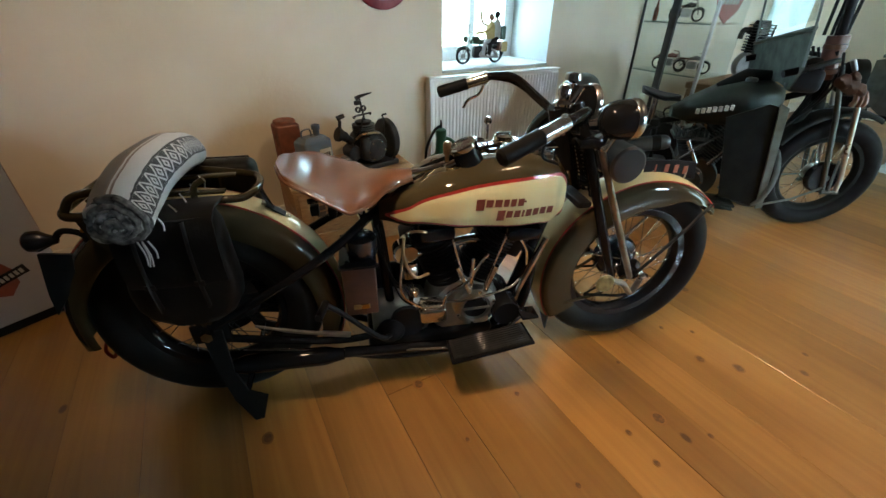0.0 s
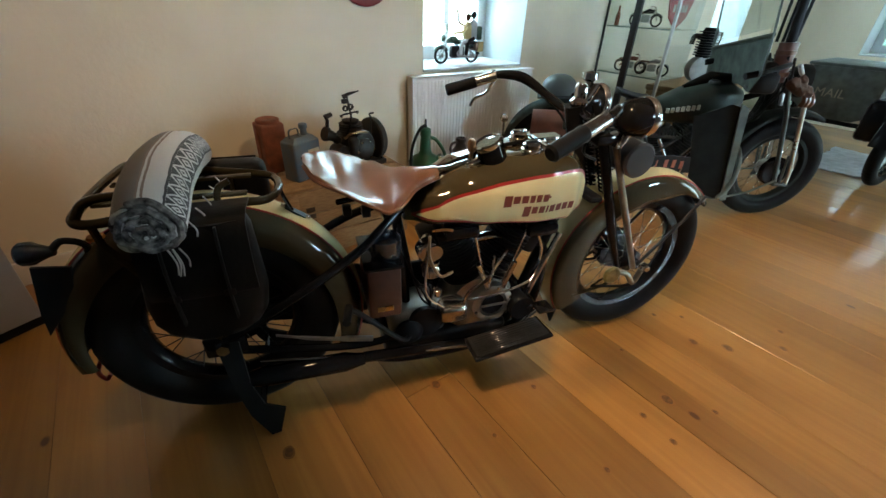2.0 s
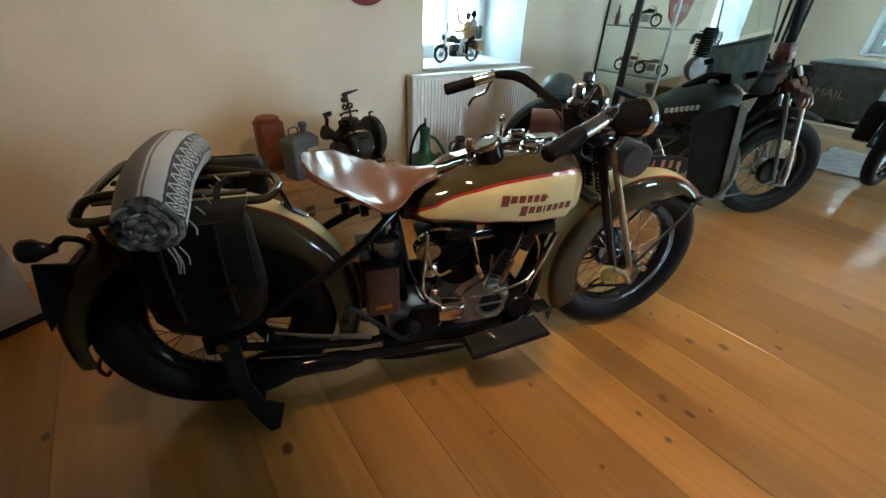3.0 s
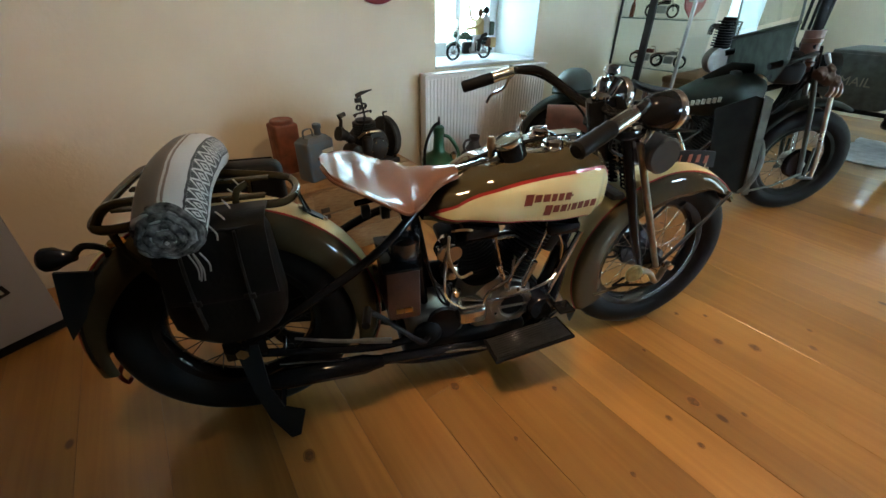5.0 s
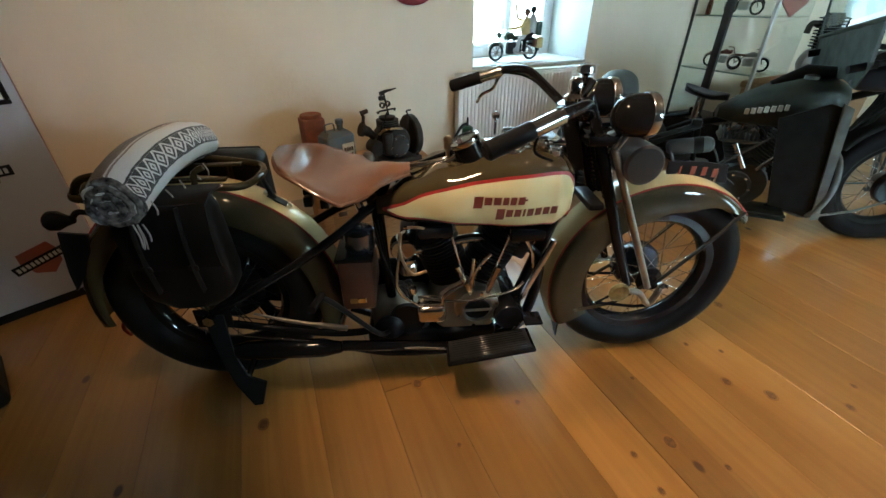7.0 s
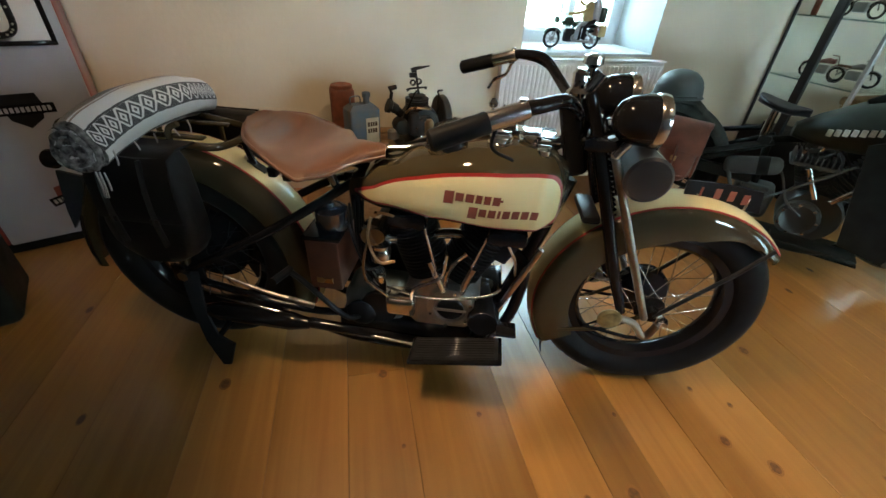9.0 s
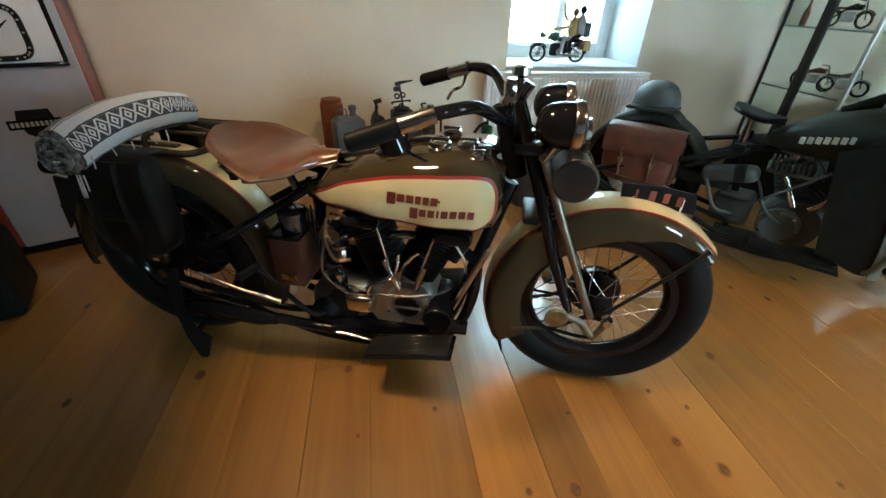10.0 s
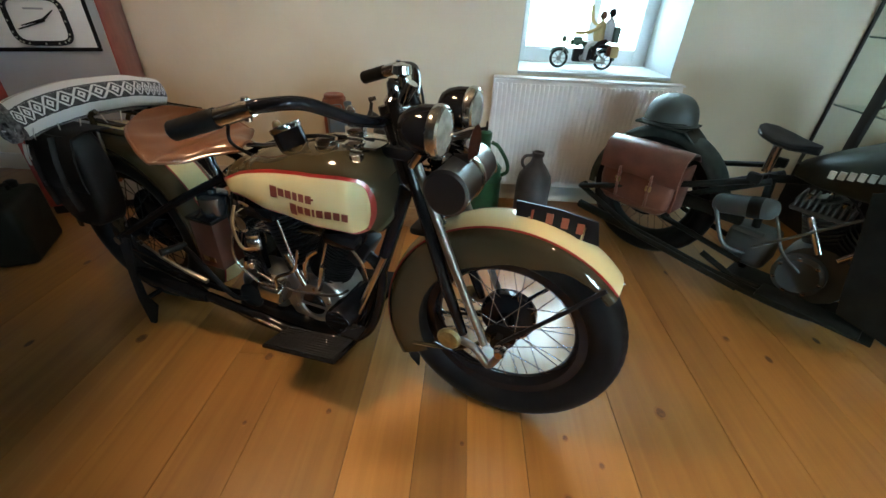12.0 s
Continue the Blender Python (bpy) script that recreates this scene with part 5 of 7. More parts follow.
def blue_can():
    t = thing("fuel_can", pose(0.585, 2.13, CRATE_TOP, 0, 0, 22), "faded blue square fuel can with a paper label and handle", "can")
    part("body", block(-0.082, 0.082, -0.05, 0.05, 0.0, 0.195, 0.012, None, 3), BLUE_TIN, t)
    part("shoulder", loft(bmesh.new(), [[Vector((x, y, 0.19)) for x, y in ((-0.078, -0.046), (0.078, -0.046), (0.078, 0.046), (-0.078, 0.046))], [Vector((x, y, 0.212)) for x, y in ((-0.055, -0.03), (0.055, -0.03), (0.055, 0.03), (-0.055, 0.03))]]), BLUE_TIN, t)
    part("cap", lathe([(0.016, 0.205), (0.016, 0.24), (0.021, 0.242), (0.021, 0.262), (0.012, 0.266)], (0.03, 0, 0), n=18), BLUE_TIN, t)
    part("carry_handle", tube(curve([(-0.055, 0, 0.2), (-0.055, 0, 0.243), (-0.02, 0, 0.25), (-0.005, 0, 0.243), (-0.002, 0, 0.21)]), 0.006, 8, flat=0.5), BLUE_TIN, t)
    lb = part("paper_label", block(0.0, 0.07, -0.0525, -0.0505, 0.02, 0.15, 0.0008), PAPER, t)
    for z, ws in ((0.108, (0.012, 0.01, 0.01, 0.012)), (0.075, (0.011, 0.009, 0.011, 0.011))):
        x = 0.008
        for w in ws:
            part("mark", block(x, x + w, -0.0538, -0.0526, z, z + 0.022, 0.0005, None, 1), STENCIL, lb)
            x += w + 0.003


blue_can()


def old_engine():
    """Small unit engine: finned barrel, crankcase, flywheel and bare control rods."""
    t = thing("old_engine", pose(0.88, 2.17, CRATE_TOP, 0, 0, 10), "greasy black old engine unit with levers and flywheel", "engine")
    part("base_plate", block(-0.13, 0.15, -0.1, 0.1, 0.0, 0.03, 0.008), OLD_IRON, t)
    case = part("crankcase", lathe([(0.02, -0.085), (0.075, -0.083), (0.088, -0.06), (0.088, 0.06), (0.075, 0.083), (0.02, 0.085)], (0.01, 0, 0.115), "y", 30), OLD_IRON, t)
    part("side_cover", lathe([(0.06, -0.083), (0.058, -0.1), (0.045, -0.108), (0.012, -0.112)], (0.01, 0, 0.105), "y", 26), OLD_IRON, case)
    for k in range(6):
        a = radians(60 * k)
        part("cover_bolt", lathe([(0.006, -0.1), (0.006, -0.11), (0.002, -0.112)], (0.01 + 0.05 * math.cos(a), 0, 0.105 + 0.05 * math.sin(a)), "y", 6), NICKEL, case)
    prof = [(0.04, 0.0)]
    for k in range(6):
        prof += [(0.04, 0.012 * k + 0.004), (0.062, 0.012 * k + 0.005), (0.062, 0.012 * k + 0.009), (0.04, 0.012 * k + 0.01)]
    part("barrel", moved(lathe(prof + [(0.045, 0.085), (0.02, 0.09)], n=26), Matrix.Translation((-0.005, 0.0, 0.16))), OLD_IRON, t)
    part("magneto", lathe([(0.02, -0.05), (0.038, -0.046), (0.04, 0.03), (0.03, 0.05)], (-0.1, -0.02, 0.1), "y", 22), OLD_IRON, t)
    part("gear_case", block(-0.075, -0.02, -0.105, -0.06, 0.06, 0.18, 0.018, None, 3), OLD_IRON, t)
    part("flywheel", lathe([(0.02, 0.112), (0.105, 0.115), (0.112, 0.122), (0.112, 0.15), (0.105, 0.158), (0.085, 0.15), (0.05, 0.15), (0.02, 0.165)], (0, 0, 0.125), "x", 36), OLD_IRON, t)
    part("hub_nut", lathe([(0.02, 0.155), (0.02, 0.18), (0.012, 0.185)], (0, 0, 0.125), "x", 6), NICKEL, t)
    part("air_horn", tube(curve([(-0.09, 0, 0.15), (-0.13, 0, 0.185), (-0.165, 0, 0.2)]), [0.022] * 6 + [0.026] * 6 + [0.036] * 5, 16), OLD_IRON, t)
    part("fuel_bowl", lathe([(0.012, 0.0), (0.03, 0.008), (0.03, 0.045), (0.02, 0.055)], (-0.145, -0.03, 0.03), n=18), MODEL_GREY, t)
    part("choke_lever", tube([(-0.15, 0, 0.2), (-0.14, 0.0, 0.262), (-0.15, 0, 0.28), (-0.115, 0, 0.288)], [0.009, 0.009, 0.014, 0.011], 12), OLD_IRON, t)
    part("lever_rod", tube([(0.02, 0, 0.16), (0.0, 0, 0.28), (-0.015, 0, 0.365)], 0.0055, 8), OLD_IRON, t)
    for x, z in ((-0.028, 0.305), (0.004, 0.31)):
        part("linkage_ring", lathe([(0.009, -0.007), (0.015, -0.007), (0.015, 0.007), (0.009, 0.007), (0.009, -0.007)], (x, 0, z), "y", 18, None, False), OLD_IRON, t)
    part("cross_bar", tube([(-0.06, 0, 0.268), (-0.045, 0, 0.276), (0.035, 0, 0.28), (0.045, 0, 0.276)], [0.009, 0.005, 0.005, 0.009], 8), OLD_IRON, t)
    part("link_block", block(-0.045, -0.015, -0.01, 0.01, 0.33, 0.352, 0.004), OLD_IRON, t)
    part("top_pin", tube([(-0.035, 0, 0.362), (-0.01, 0, 0.372), (0.06, 0, 0.382)], [0.012, 0.009, 0.003], 10), OLD_IRON, t)
    part("hook_rod", tube(curve([(0.1, -0.03, 0.15), (0.105, -0.03, 0.24), (0.1, -0.03, 0.265), (0.125, -0.03, 0.268)]), 0.005, 8), OLD_IRON, t)
    part("oil_pipe", tube(curve([(-0.08, -0.05, 0.17), (-0.06, -0.085, 0.2), (0.02, -0.085, 0.195), (0.07, -0.05, 0.17)]), 0.006, 10), COPPER, t)
    part("spark_lead", tube(curve([(-0.09, -0.03, 0.13), (-0.06, -0.07, 0.23), (-0.02, -0.03, 0.27), (0.0, 0, 0.25)]), 0.004, 8), BLACK_DULL, t)
    for x in (-0.11, 0.13):
        for y in (-0.08, 0.08):
            part("base_bolt", lathe([(0.009, 0.029), (0.009, 0.042), (0.004, 0.045)], (x, y, 0), n=6), OLD_IRON, t)


old_engine()


def green_can():
    t = thing("watering_can", pose(1.375, 2.2, 0), "green painted metal oil pourer with hose and handle", "can")
    part("body", lathe([(0.002, 0), (0.105, 0.0), (0.112, 0.012), (0.112, 0.24), (0.116, 0.25), (0.108, 0.262), (0.104, 0.3), (0.108, 0.312), (0.09, 0.335), (0.045, 0.36), (0.036, 0.38), (0.03, 0.47), (0.034, 0.478), (0.034, 0.515), (0.02, 0.525), (0.002, 0.526)], n=36), GREEN_CAN, t)
    part("pump_rod", tube([(0, 0, 0.52), (0.0, 0, 0.575)], [0.009, 0.005], 10), OLD_IRON, t)
    part("hose", tube(curve([(-0.0, 0, 0.54), (-0.05, -0.01, 0.52), (-0.11, -0.02, 0.42), (-0.125, -0.03, 0.28), (-0.12, -0.03, 0.15)]), 0.009, 10), RUBBER, t)
    part("handle", tube(curve([(0.035, 0, 0.46), (0.075, -0.01, 0.44), (0.13, -0.02, 0.36), (0.14, -0.02, 0.3), (0.11, -0.01, 0.27)]), 0.011, 10), GREEN_CAN, t)
    part("nozzle", lathe([(0.014, 0.0), (0.02, 0.01), (0.02, 0.05), (0.01, 0.06)], (0.06, -0.07, 0.31), n=14), CHROME, t)


green_can()


def jug():
    t = thing("stoneware_jug", pose(1.69, 2.24, 0), "dark stoneware flagon with a small loop handle", "jug")
    part("body", lathe([(0.002, 0), (0.094, 0.0), (0.102, 0.012), (0.104, 0.21), (0.096, 0.262), (0.06, 0.318), (0.038, 0.345), (0.03, 0.375), (0.036, 0.385), (0.036, 0.405), (0.026, 0.408), (0.024, 0.38)], n=32, caps=False), STONEWARE, t)
    part("handle", tube(curve([(-0.03, 0, 0.385), (-0.075, 0, 0.375), (-0.085, 0, 0.335), (-0.06, 0, 0.3)]), 0.009, 10), STONEWARE, t)


jug()


# ---- window sill: model motorcycle with riders, one plain mesh ----
def sill_model():
    mats = [BLACK_DULL, MODEL_GREY, GREENHOUSE, TAN, SADDLE, CAB_GREY]
    bm = bmesh.new()

    def add(b, k):
        for f in b.faces:
            f.material_index = k
        merge(bm, b)
    for x in (0.055, 0.315):
        prof = [(0.04, -0.006), (0.05, -0.012), (0.055, 0.0), (0.05, 0.012), (0.04, 0.006)]
        add(lathe(prof + prof[:1], (x, 0, 0.056), "y", 28, None, False), 0)
        add(lathe([(0.012, -0.014), (0.016, 0), (0.012, 0.014)], (x, 0, 0.056), "y", 14), 1)
        for k in range(8):
            a = 2 * math.pi * k / 8
            add(tube([(x, 0, 0.056), (x + 0.04 * math.cos(a), 0, 0.056 + 0.04 * math.sin(a))], 0.0022, 5), 1)
    add(tube(arc(0.055, 0.056, 0.06, 30, 150, 8), 0.013, 8, flat=0.4), 2)
    add(tube(arc(0.315, 0.056, 0.06, 0, 150, 8), 0.014, 8, flat=0.4), 2)
    add(tube([(0.055, 0.014, 0.056), (0.1, 0.014, 0.17)], 0.004, 6), 1)
    add(tube([(0.055, -0.014, 0.056), (0.1, -0.014, 0.17)], 0.004, 6), 1)
    add(tube(curve([(0.11, 0, 0.14), (0.15, 0, 0.152), (0.2, 0, 0.135)]), [0.015] * 4 + [0.026] * 8 + [0.015] * 5, 12), 2)
    add(block(0.13, 0.24, -0.022, 0.022, 0.04, 0.115, 0.014), 0)
    add(lathe([(0.02, -0.03), (0.02, 0.03)], (0.19, 0, 0.065), "y", 16), 1)
    add(tube([(0.18, -0.028, 0.05), (0.32, -0.03, 0.045)], 0.007, 8), 1)
    add(tube([(0.24, -0.02, 0.12), (0.315, -0.02, 0.06)], 0.006, 8), 1)
    add(block(0.2, 0.34, -0.024, 0.024, 0.12, 0.142, 0.009), 0)
    add(block(0.32, 0.372, -0.038, 0.038, 0.08, 0.135, 0.008), 4)
    add(block(0.335, 0.375, -0.03, 0.03, 0.15, 0.235, 0.008), 2)
    add(block(0.34, 0.385, -0.045, -0.02, 0.075, 0.14, 0.008), 3)
    add(tube(curve([(0.1, -0.07, 0.19), (0.1, -0.03, 0.2), (0.1, 0.03, 0.2), (0.1, 0.07, 0.19)]), 0.004, 6), 1)
    add(lathe([(0.004, 0.055), (0.02, 0.06), (0.02, 0.075), (0.01, 0.085)], (0.0, 0, 0.16), "x", 14), 2)
    add(moved(block(-0.028, 0.028, -0.002, 0.002, 0, 0.06, 0.001), Matrix.Translation((0.085, 0, 0.19)) @ Matrix.Rotation(radians(90), 4, "Z")), 1)
    # two plain seated figures
    for x, k, h in ((0.262, 3, 0.0), (0.308, 5, 0.014)):
        add(tube([(x + 0.01, 0, 0.14 + h), (x, 0, 0.19 + h), (x + 0.005, 0, 0.235 + h), (x + 0.008, 0, 0.262 + h)], [0.026, 0.034, 0.03, 0.012], 12), k)
        add(lathe([(0.004, 0), (0.019, 0.012), (0.022, 0.028), (0.014, 0.044), (0.004, 0.05)], (x + 0.006, 0, 0.262 + h), n=14), 4 if k == 3 else 0)
        for s in (-1, 1):
            add(tube(curve([(x, s * 0.025, 0.145 + h), (x - 0.055, s * 0.035, 0.135), (x - 0.065, s * 0.032, 0.06)]), 0.013, 8), 5 if k == 3 else 0)
    add(tube(curve([(0.262, 0.03, 0.235), (0.225, 0.045, 0.255), (0.208, 0.04, 0.31), (0.202, 0.038, 0.335)]), 0.009, 8), 3)
    add(tube(curve([(0.262, -0.03, 0.235), (0.2, -0.045, 0.205), (0.12, -0.055, 0.195)]), 0.009, 8), 3)
    ob = part("model_motorcycle", bm, mats, None)
    ob.matrix_world = pose(1.735, 2.64, W1[2] + 0.0045, 0, 0, -4)
    tagged(ob, "painted model motorcycle figurine with two riders on the window sill", "figurine")


sill_model()


# ---- wall signs ----
def round_sign():
    s = thing("round_sign", pose(1.155, WALL_Y - 0.012, 1.318), "round enamel wall sign with a dark red ring", "sign")
    part("ring", lathe([(0.125, 0.004), (0.13, -0.004), (0.165, -0.006), (0.175, 0.0), (0.175, 0.011), (0.125, 0.011), (0.125, 0.004)], (0, 0, 0), "y", 48, None, False), surface("dark_red_ring", (0.22, 0.03, 0.04), 0.35), s)
    part("face", lathe([(0.002, 0.0025), (0.126, 0.003), (0.126, 0.01), (0.002, 0.0105)], (0, 0, 0), "y", 48), surface("pale_green_face", (0.5, 0.55, 0.42), 0.4, col2=(0.6, 0.55, 0.42), scale=10), s)


round_sign()


def shield_sign():
    s = thing("shield_sign", pose(4.5, WALL_Y - 0.012, 1.2), "red enamel shield sign with pale lettering blocks", "sign")
    out = [(-0.23, 0.3), (0.23, 0.3), (0.25, 0.12), (0.16, -0.08), (0.0, -0.18), (-0.16, -0.08), (-0.25, 0.12)]
    bm = bmesh.new()
    loft(bm, [[Vector((x, 0.0, z)) for x, z in out], [Vector((x, 0.011, z)) for x, z in out]])
    part("plate", bm, surface("red_sign_enamel", (0.36, 0.03, 0.025), 0.35), s)
    for k in range(5):
        part("mark", block(-0.13 + 0.055 * k, -0.09 + 0.055 * k, -0.003, -0.0005, -0.03, 0.03, 0.001), CREAM_TEXT, s)


shield_sign()


# ---- tall grey cabinet beside the rear of the motorcycle ----
def tall_cabinet():
    c = thing("tall_cabinet", pose(-1.071, 1.864, 0, 0, 0, 24), "tall red fridge-like cabinet with grey door, framed dial and badge shapes", "cabinet")
    w, d, h = 0.56, 0.43, 1.75
    part("body", block(0.0, w, 0.0, d, 0.05, h, 0.012), CAB_RED, c)
    part("plinth", block(0.0, w, 0.006, d, 0.0, 0.05, 0.003), BLACK_DULL, c)
    part("door", block(0.066, w - 0.004, -0.03, -0.001, 0.055, h - 0.02, 0.008), CAB_GREY, c)
    part("red_edge", block(0.0, 0.064, -0.022, -0.001, 0.055, h - 0.02, 0.008), CAB_RED, c)
    fr = bmesh.new()
    for x0, x1, z0, z1 in ((0.085, 0.528, 0.855, 0.872), (0.085, 0.102, 0.872, 1.5), (0.511, 0.528, 0.872, 1.5), (0.085, 0.528, 1.5, 1.517)):
        block(x0, x1, -0.042, -0.0305, z0, z1, 0.004, fr)
    part("black_frame", fr, BLACK, c)
    part("pale_panel", block(0.103, 0.51, -0.035, -0.0305, 0.873, 1.499, 0.001), WHITE_ENAMEL, c)
    ring = []
    for k in range(64):
        a = 2 * math.pi * k / 64
        e = 2 / 4.5
        ring.append((0.318 + 0.107 * math.copysign(abs(math.cos(a)) ** e, math.cos(a)), -0.039, 0.985 + 0.095 * math.copysign(abs(math.sin(a)) ** e, math.sin(a))))
    dial = part("dial_surround", tube(ring + ring[:1], 0.011, 8), BLACK_DULL, c)
    for k in range(24):
        p = Vector(ring[int(k * 64 / 24)])
        part("stud", lathe([(0.0045, -0.012), (0.003, -0.015), (0.0005, -0.016)], p, "y", 8), CREAM_TEXT, dial)
    part("dial_hand", tube([(0.25, -0.04, 0.965), (0.34, -0.04, 0.99), (0.39, -0.04, 1.03)], [0.002, 0.006, 0.002], 8), BLACK, dial)
    part("dial_hand", tube([(0.235, -0.04, 0.95), (0.345, -0.04, 0.985)], 0.003, 8), BLACK, dial)
    part("dial_caption", block(0.28, 0.355, -0.0365, -0.0352, 1.03, 1.038, 0.0005), CAB_GREY, dial)
    # badge shapes
    sh = [(-0.055, 0.06), (0.055, 0.06), (0.065, 0.02), (0.05, -0.04), (0.0, -0.075), (-0.05, -0.04), (-0.065, 0.02)]
    for cx, cz, tilt, bar_m, sh_m in ((0.33, 0.627, 0, CAB_GREY, BLACK_DULL), (0.363, 0.245, 14, CREAM_TEXT, DARK_RED)):
        m = Matrix.Translation((cx, -0.03, cz)) @ Matrix.Rotation(radians(-tilt), 4, "Y")
        bm = bmesh.new()
        loft(bm, [[Vector((x, -0.003, z)) for x, z in sh], [Vector((x, -0.0004, z)) for x, z in sh]])
        bd = part("badge", moved(bm, m), sh_m, c)
        part("badge_bar", moved(block(-0.1, 0.1, -0.0055, -0.0032, -0.02, 0.02, 0.001), m), BLACK, bd)
        for k in range(11):
            part("mark", moved(block(-0.09 + 0.0166 * k, -0.079 + 0.0166 * k, -0.007, -0.0057, -0.01, 0.01, 0.0005, None, 1), m), bar_m, bd)
    return c


tall_cabinet()

gc = thing("jerry_can", pose(-0.86, 1.5, 0, 0, 0, 25), "dark green metal jerry can standing on the floor", "can")
part("body", block(-0.085, 0.085, -0.16, 0.16, 0.0, 0.3, 0.03, None, 3), DARK_GREEN, gc)
for y in (-0.03, 0.0, 0.03):
    part("handle", tube(curve([(0, -0.07 + y * 0.2, 0.29), (0, -0.06, 0.33), (0, 0.06, 0.33), (0, 0.07, 0.29)]), 0.008, 8), DARK_GREEN, gc)
part("spout_cap", lathe([(0.025, 0.29), (0.025, 0.325), (0.015, 0.332)], (0, 0.11, 0), n=18), DARK_GREEN, gc)


# ---- glass display cabinet ----
def model_bike(parent_name, m, mat, label):
    t = thing(parent_name, m, label, "model", "models in the glass cabinet")
    for x in (0.0, 0.17):
        prof = [(0.033, -0.005), (0.042, -0.007), (0.046, 0), (0.042, 0.007), (0.033, 0.005)]
        part("wheel", lathe(prof + prof[:1], (x, 0, 0.046), "y", 24, None, False), RUBBER, t)
    part("engine", block(0.05, 0.12, -0.018, 0.018, 0.03, 0.085, 0.01), ALLOY, t)
    part("tank", tube([(0.06, 0, 0.1), (0.1, 0, 0.11), (0.14, 0, 0.105)], [0.01, 0.018, 0.012], 12), mat, t)
    part("seat", block(-0.01, 0.06, -0.016, 0.016, 0.095, 0.108, 0.006), SADDLE, t)
    part("fork", tube([(0.17, 0.01, 0.046), (0.14, 0.01, 0.14)], 0.004, 6), CHROME, t)
    part("frame", tube([(0.0, 0, 0.046), (0.05, 0, 0.09), (0.14, 0, 0.12)], 0.005, 6), mat, t)
    part("handlebar", tube([(0.12, -0.04, 0.145), (0.14, 0, 0.14), (0.12, 0.04, 0.145)], 0.0035, 6), CHROME, t)
    part("rear_guard", tube(arc(0, 0.046, 0.05, 20, 150, 6), 0.008, 6, flat=0.4), mat, t)
    part("front_guard", tube(arc(0.17, 0.046, 0.05, 30, 160, 6), 0.008, 6, flat=0.4), mat, t)


def display_cabinet():
    c = thing("display_cabinet", pose(3.33, 1.87, 0), "glass display cabinet with dark posts and glass shelves of models", "cabinet")
    w, d, h = 0.595, 0.36, 1.95   # along y, along x, up
    part("base", block(0, d, 0, w, 0.0, 0.36, 0.006), BLACK_DULL, c)
    part("post", block(0.0, 0.022, 0.0, 0.022, 0.361, h, 0.003), DIM_ALUMINIUM, c)
    part("post", block(0.0, 0.016, w - 0.016, w, 0.361, h, 0.003), BLACK_POST, c)
    part("door_stile", block(-0.006, 0.02, 0.29, 0.345, 0.361, h, 0.003), BLACK_POST, c)
    part("top", block(0, d, 0, w, h, h + 0.03, 0.004), BLACK_POST, c)
    for z in (0.71, 1.055, 1.4):
        part("glass_shelf", block(0.024, d - 0.004, 0.004, w - 0.004, z, z + 0.006, 0.001), PANE, c)
        part("shelf_edge", block(0.021, 0.024, 0.022, w - 0.016, z - 0.001, z + 0.007, 0.001), surface("glass_edge", (0.2, 0.27, 0.24), 0.2), c)
    for x0, x1, y0, y1 in ((0.006, 0.01, 0.022, 0.29), (0.01, 0.014, 0.345, w - 0.016), (0.024, d, 0.0, 0.004)):
        p = part("glass_pane", block(x0, x1, y0, y1, 0.361, h, 0), PANE, c, smooth=False)
        p.visible_shadow = False


display_cabinet()
model_bike("model_bike", pose(3.5, 2.34, 0.716, 0, 0, -75), DARK_RED, "small silver and red model motorcycle on a glass shelf")
model_bike("model_bike", pose(3.48, 2.13, 0.716, 0, 0, -70), MODEL_GREY, "small silver model motorcycle on a glass shelf")
model_bike("model_bike", pose(3.5, 2.3, 1.061, 0, 0, -80), BLACK_DULL, "small black model motorcycle on a glass shelf")
model_bike("model_bike", pose(3.47, 2.1, 0.361, 0, 0, -80), DARK_RED, "small model motorcycle on the cabinet floor")
vb = thing("small_bottle", pose(3.44, 2.42, 1.061), "narrow reddish glass bottle on a shelf", "bottle")
part("body", lathe([(0.002, 0), (0.016, 0), (0.018, 0.008), (0.018, 0.075), (0.008, 0.1), (0.006, 0.135), (0.008, 0.14), (0.002, 0.142)], n=18), surface("reddish_glass", (0.25, 0.06, 0.03), 0.15), vb)


# ---- wooden chest with an engine behind the drab motorcycle ----
ch = thing("wooden_chest", pose(3.66, 1.6, 0, 0, 0, 6), "brown wooden chest on the floor by the cabinet", "chest")
part("body", block(0, 0.8, 0, 0.5, 0.0, 0.59, 0.01), CRATE, ch)
part("lid", block(-0.012, 0.812, -0.012, 0.512, 0.591, 0.64, 0.012), CRATE, ch)
part("hasp", block(0.33, 0.39, -0.018, -0.0125, 0.54, 0.63, 0.003), BRASS, ch)
en = thing("display_engine", pose(4.12, 1.95, 0.64, 0, 0, -40), "upright black single-cylinder engine on grey crankcase", "engine")
part("crankcase", lathe([(0.03, -0.06), (0.1, -0.055), (0.11, -0.03), (0.11, 0.03), (0.1, 0.055), (0.03, 0.06)], (0, 0, 0.11), "y", 30), MODEL_GREY, en)
prof = [(0.06, 0.2)]
for k in range(10):
    z = 0.215 + 0.02 * k
    prof += [(0.06, z), (0.085, z + 0.001), (0.085, z + 0.007), (0.06, z + 0.008)]
part("cylinder", lathe(prof + [(0.05, 0.43)], n=28), BLACK_DULL, en)
part("push_rod", tube([(0.08, -0.03, 0.15), (0.085, -0.03, 0.4)], 0.009, 8), NICKEL, en)
part("exhaust_stub", tube(curve([(-0.07, 0, 0.36), (-0.12, 0, 0.36), (-0.13, 0, 0.3)]), 0.02, 12), OLD_IRON, en)


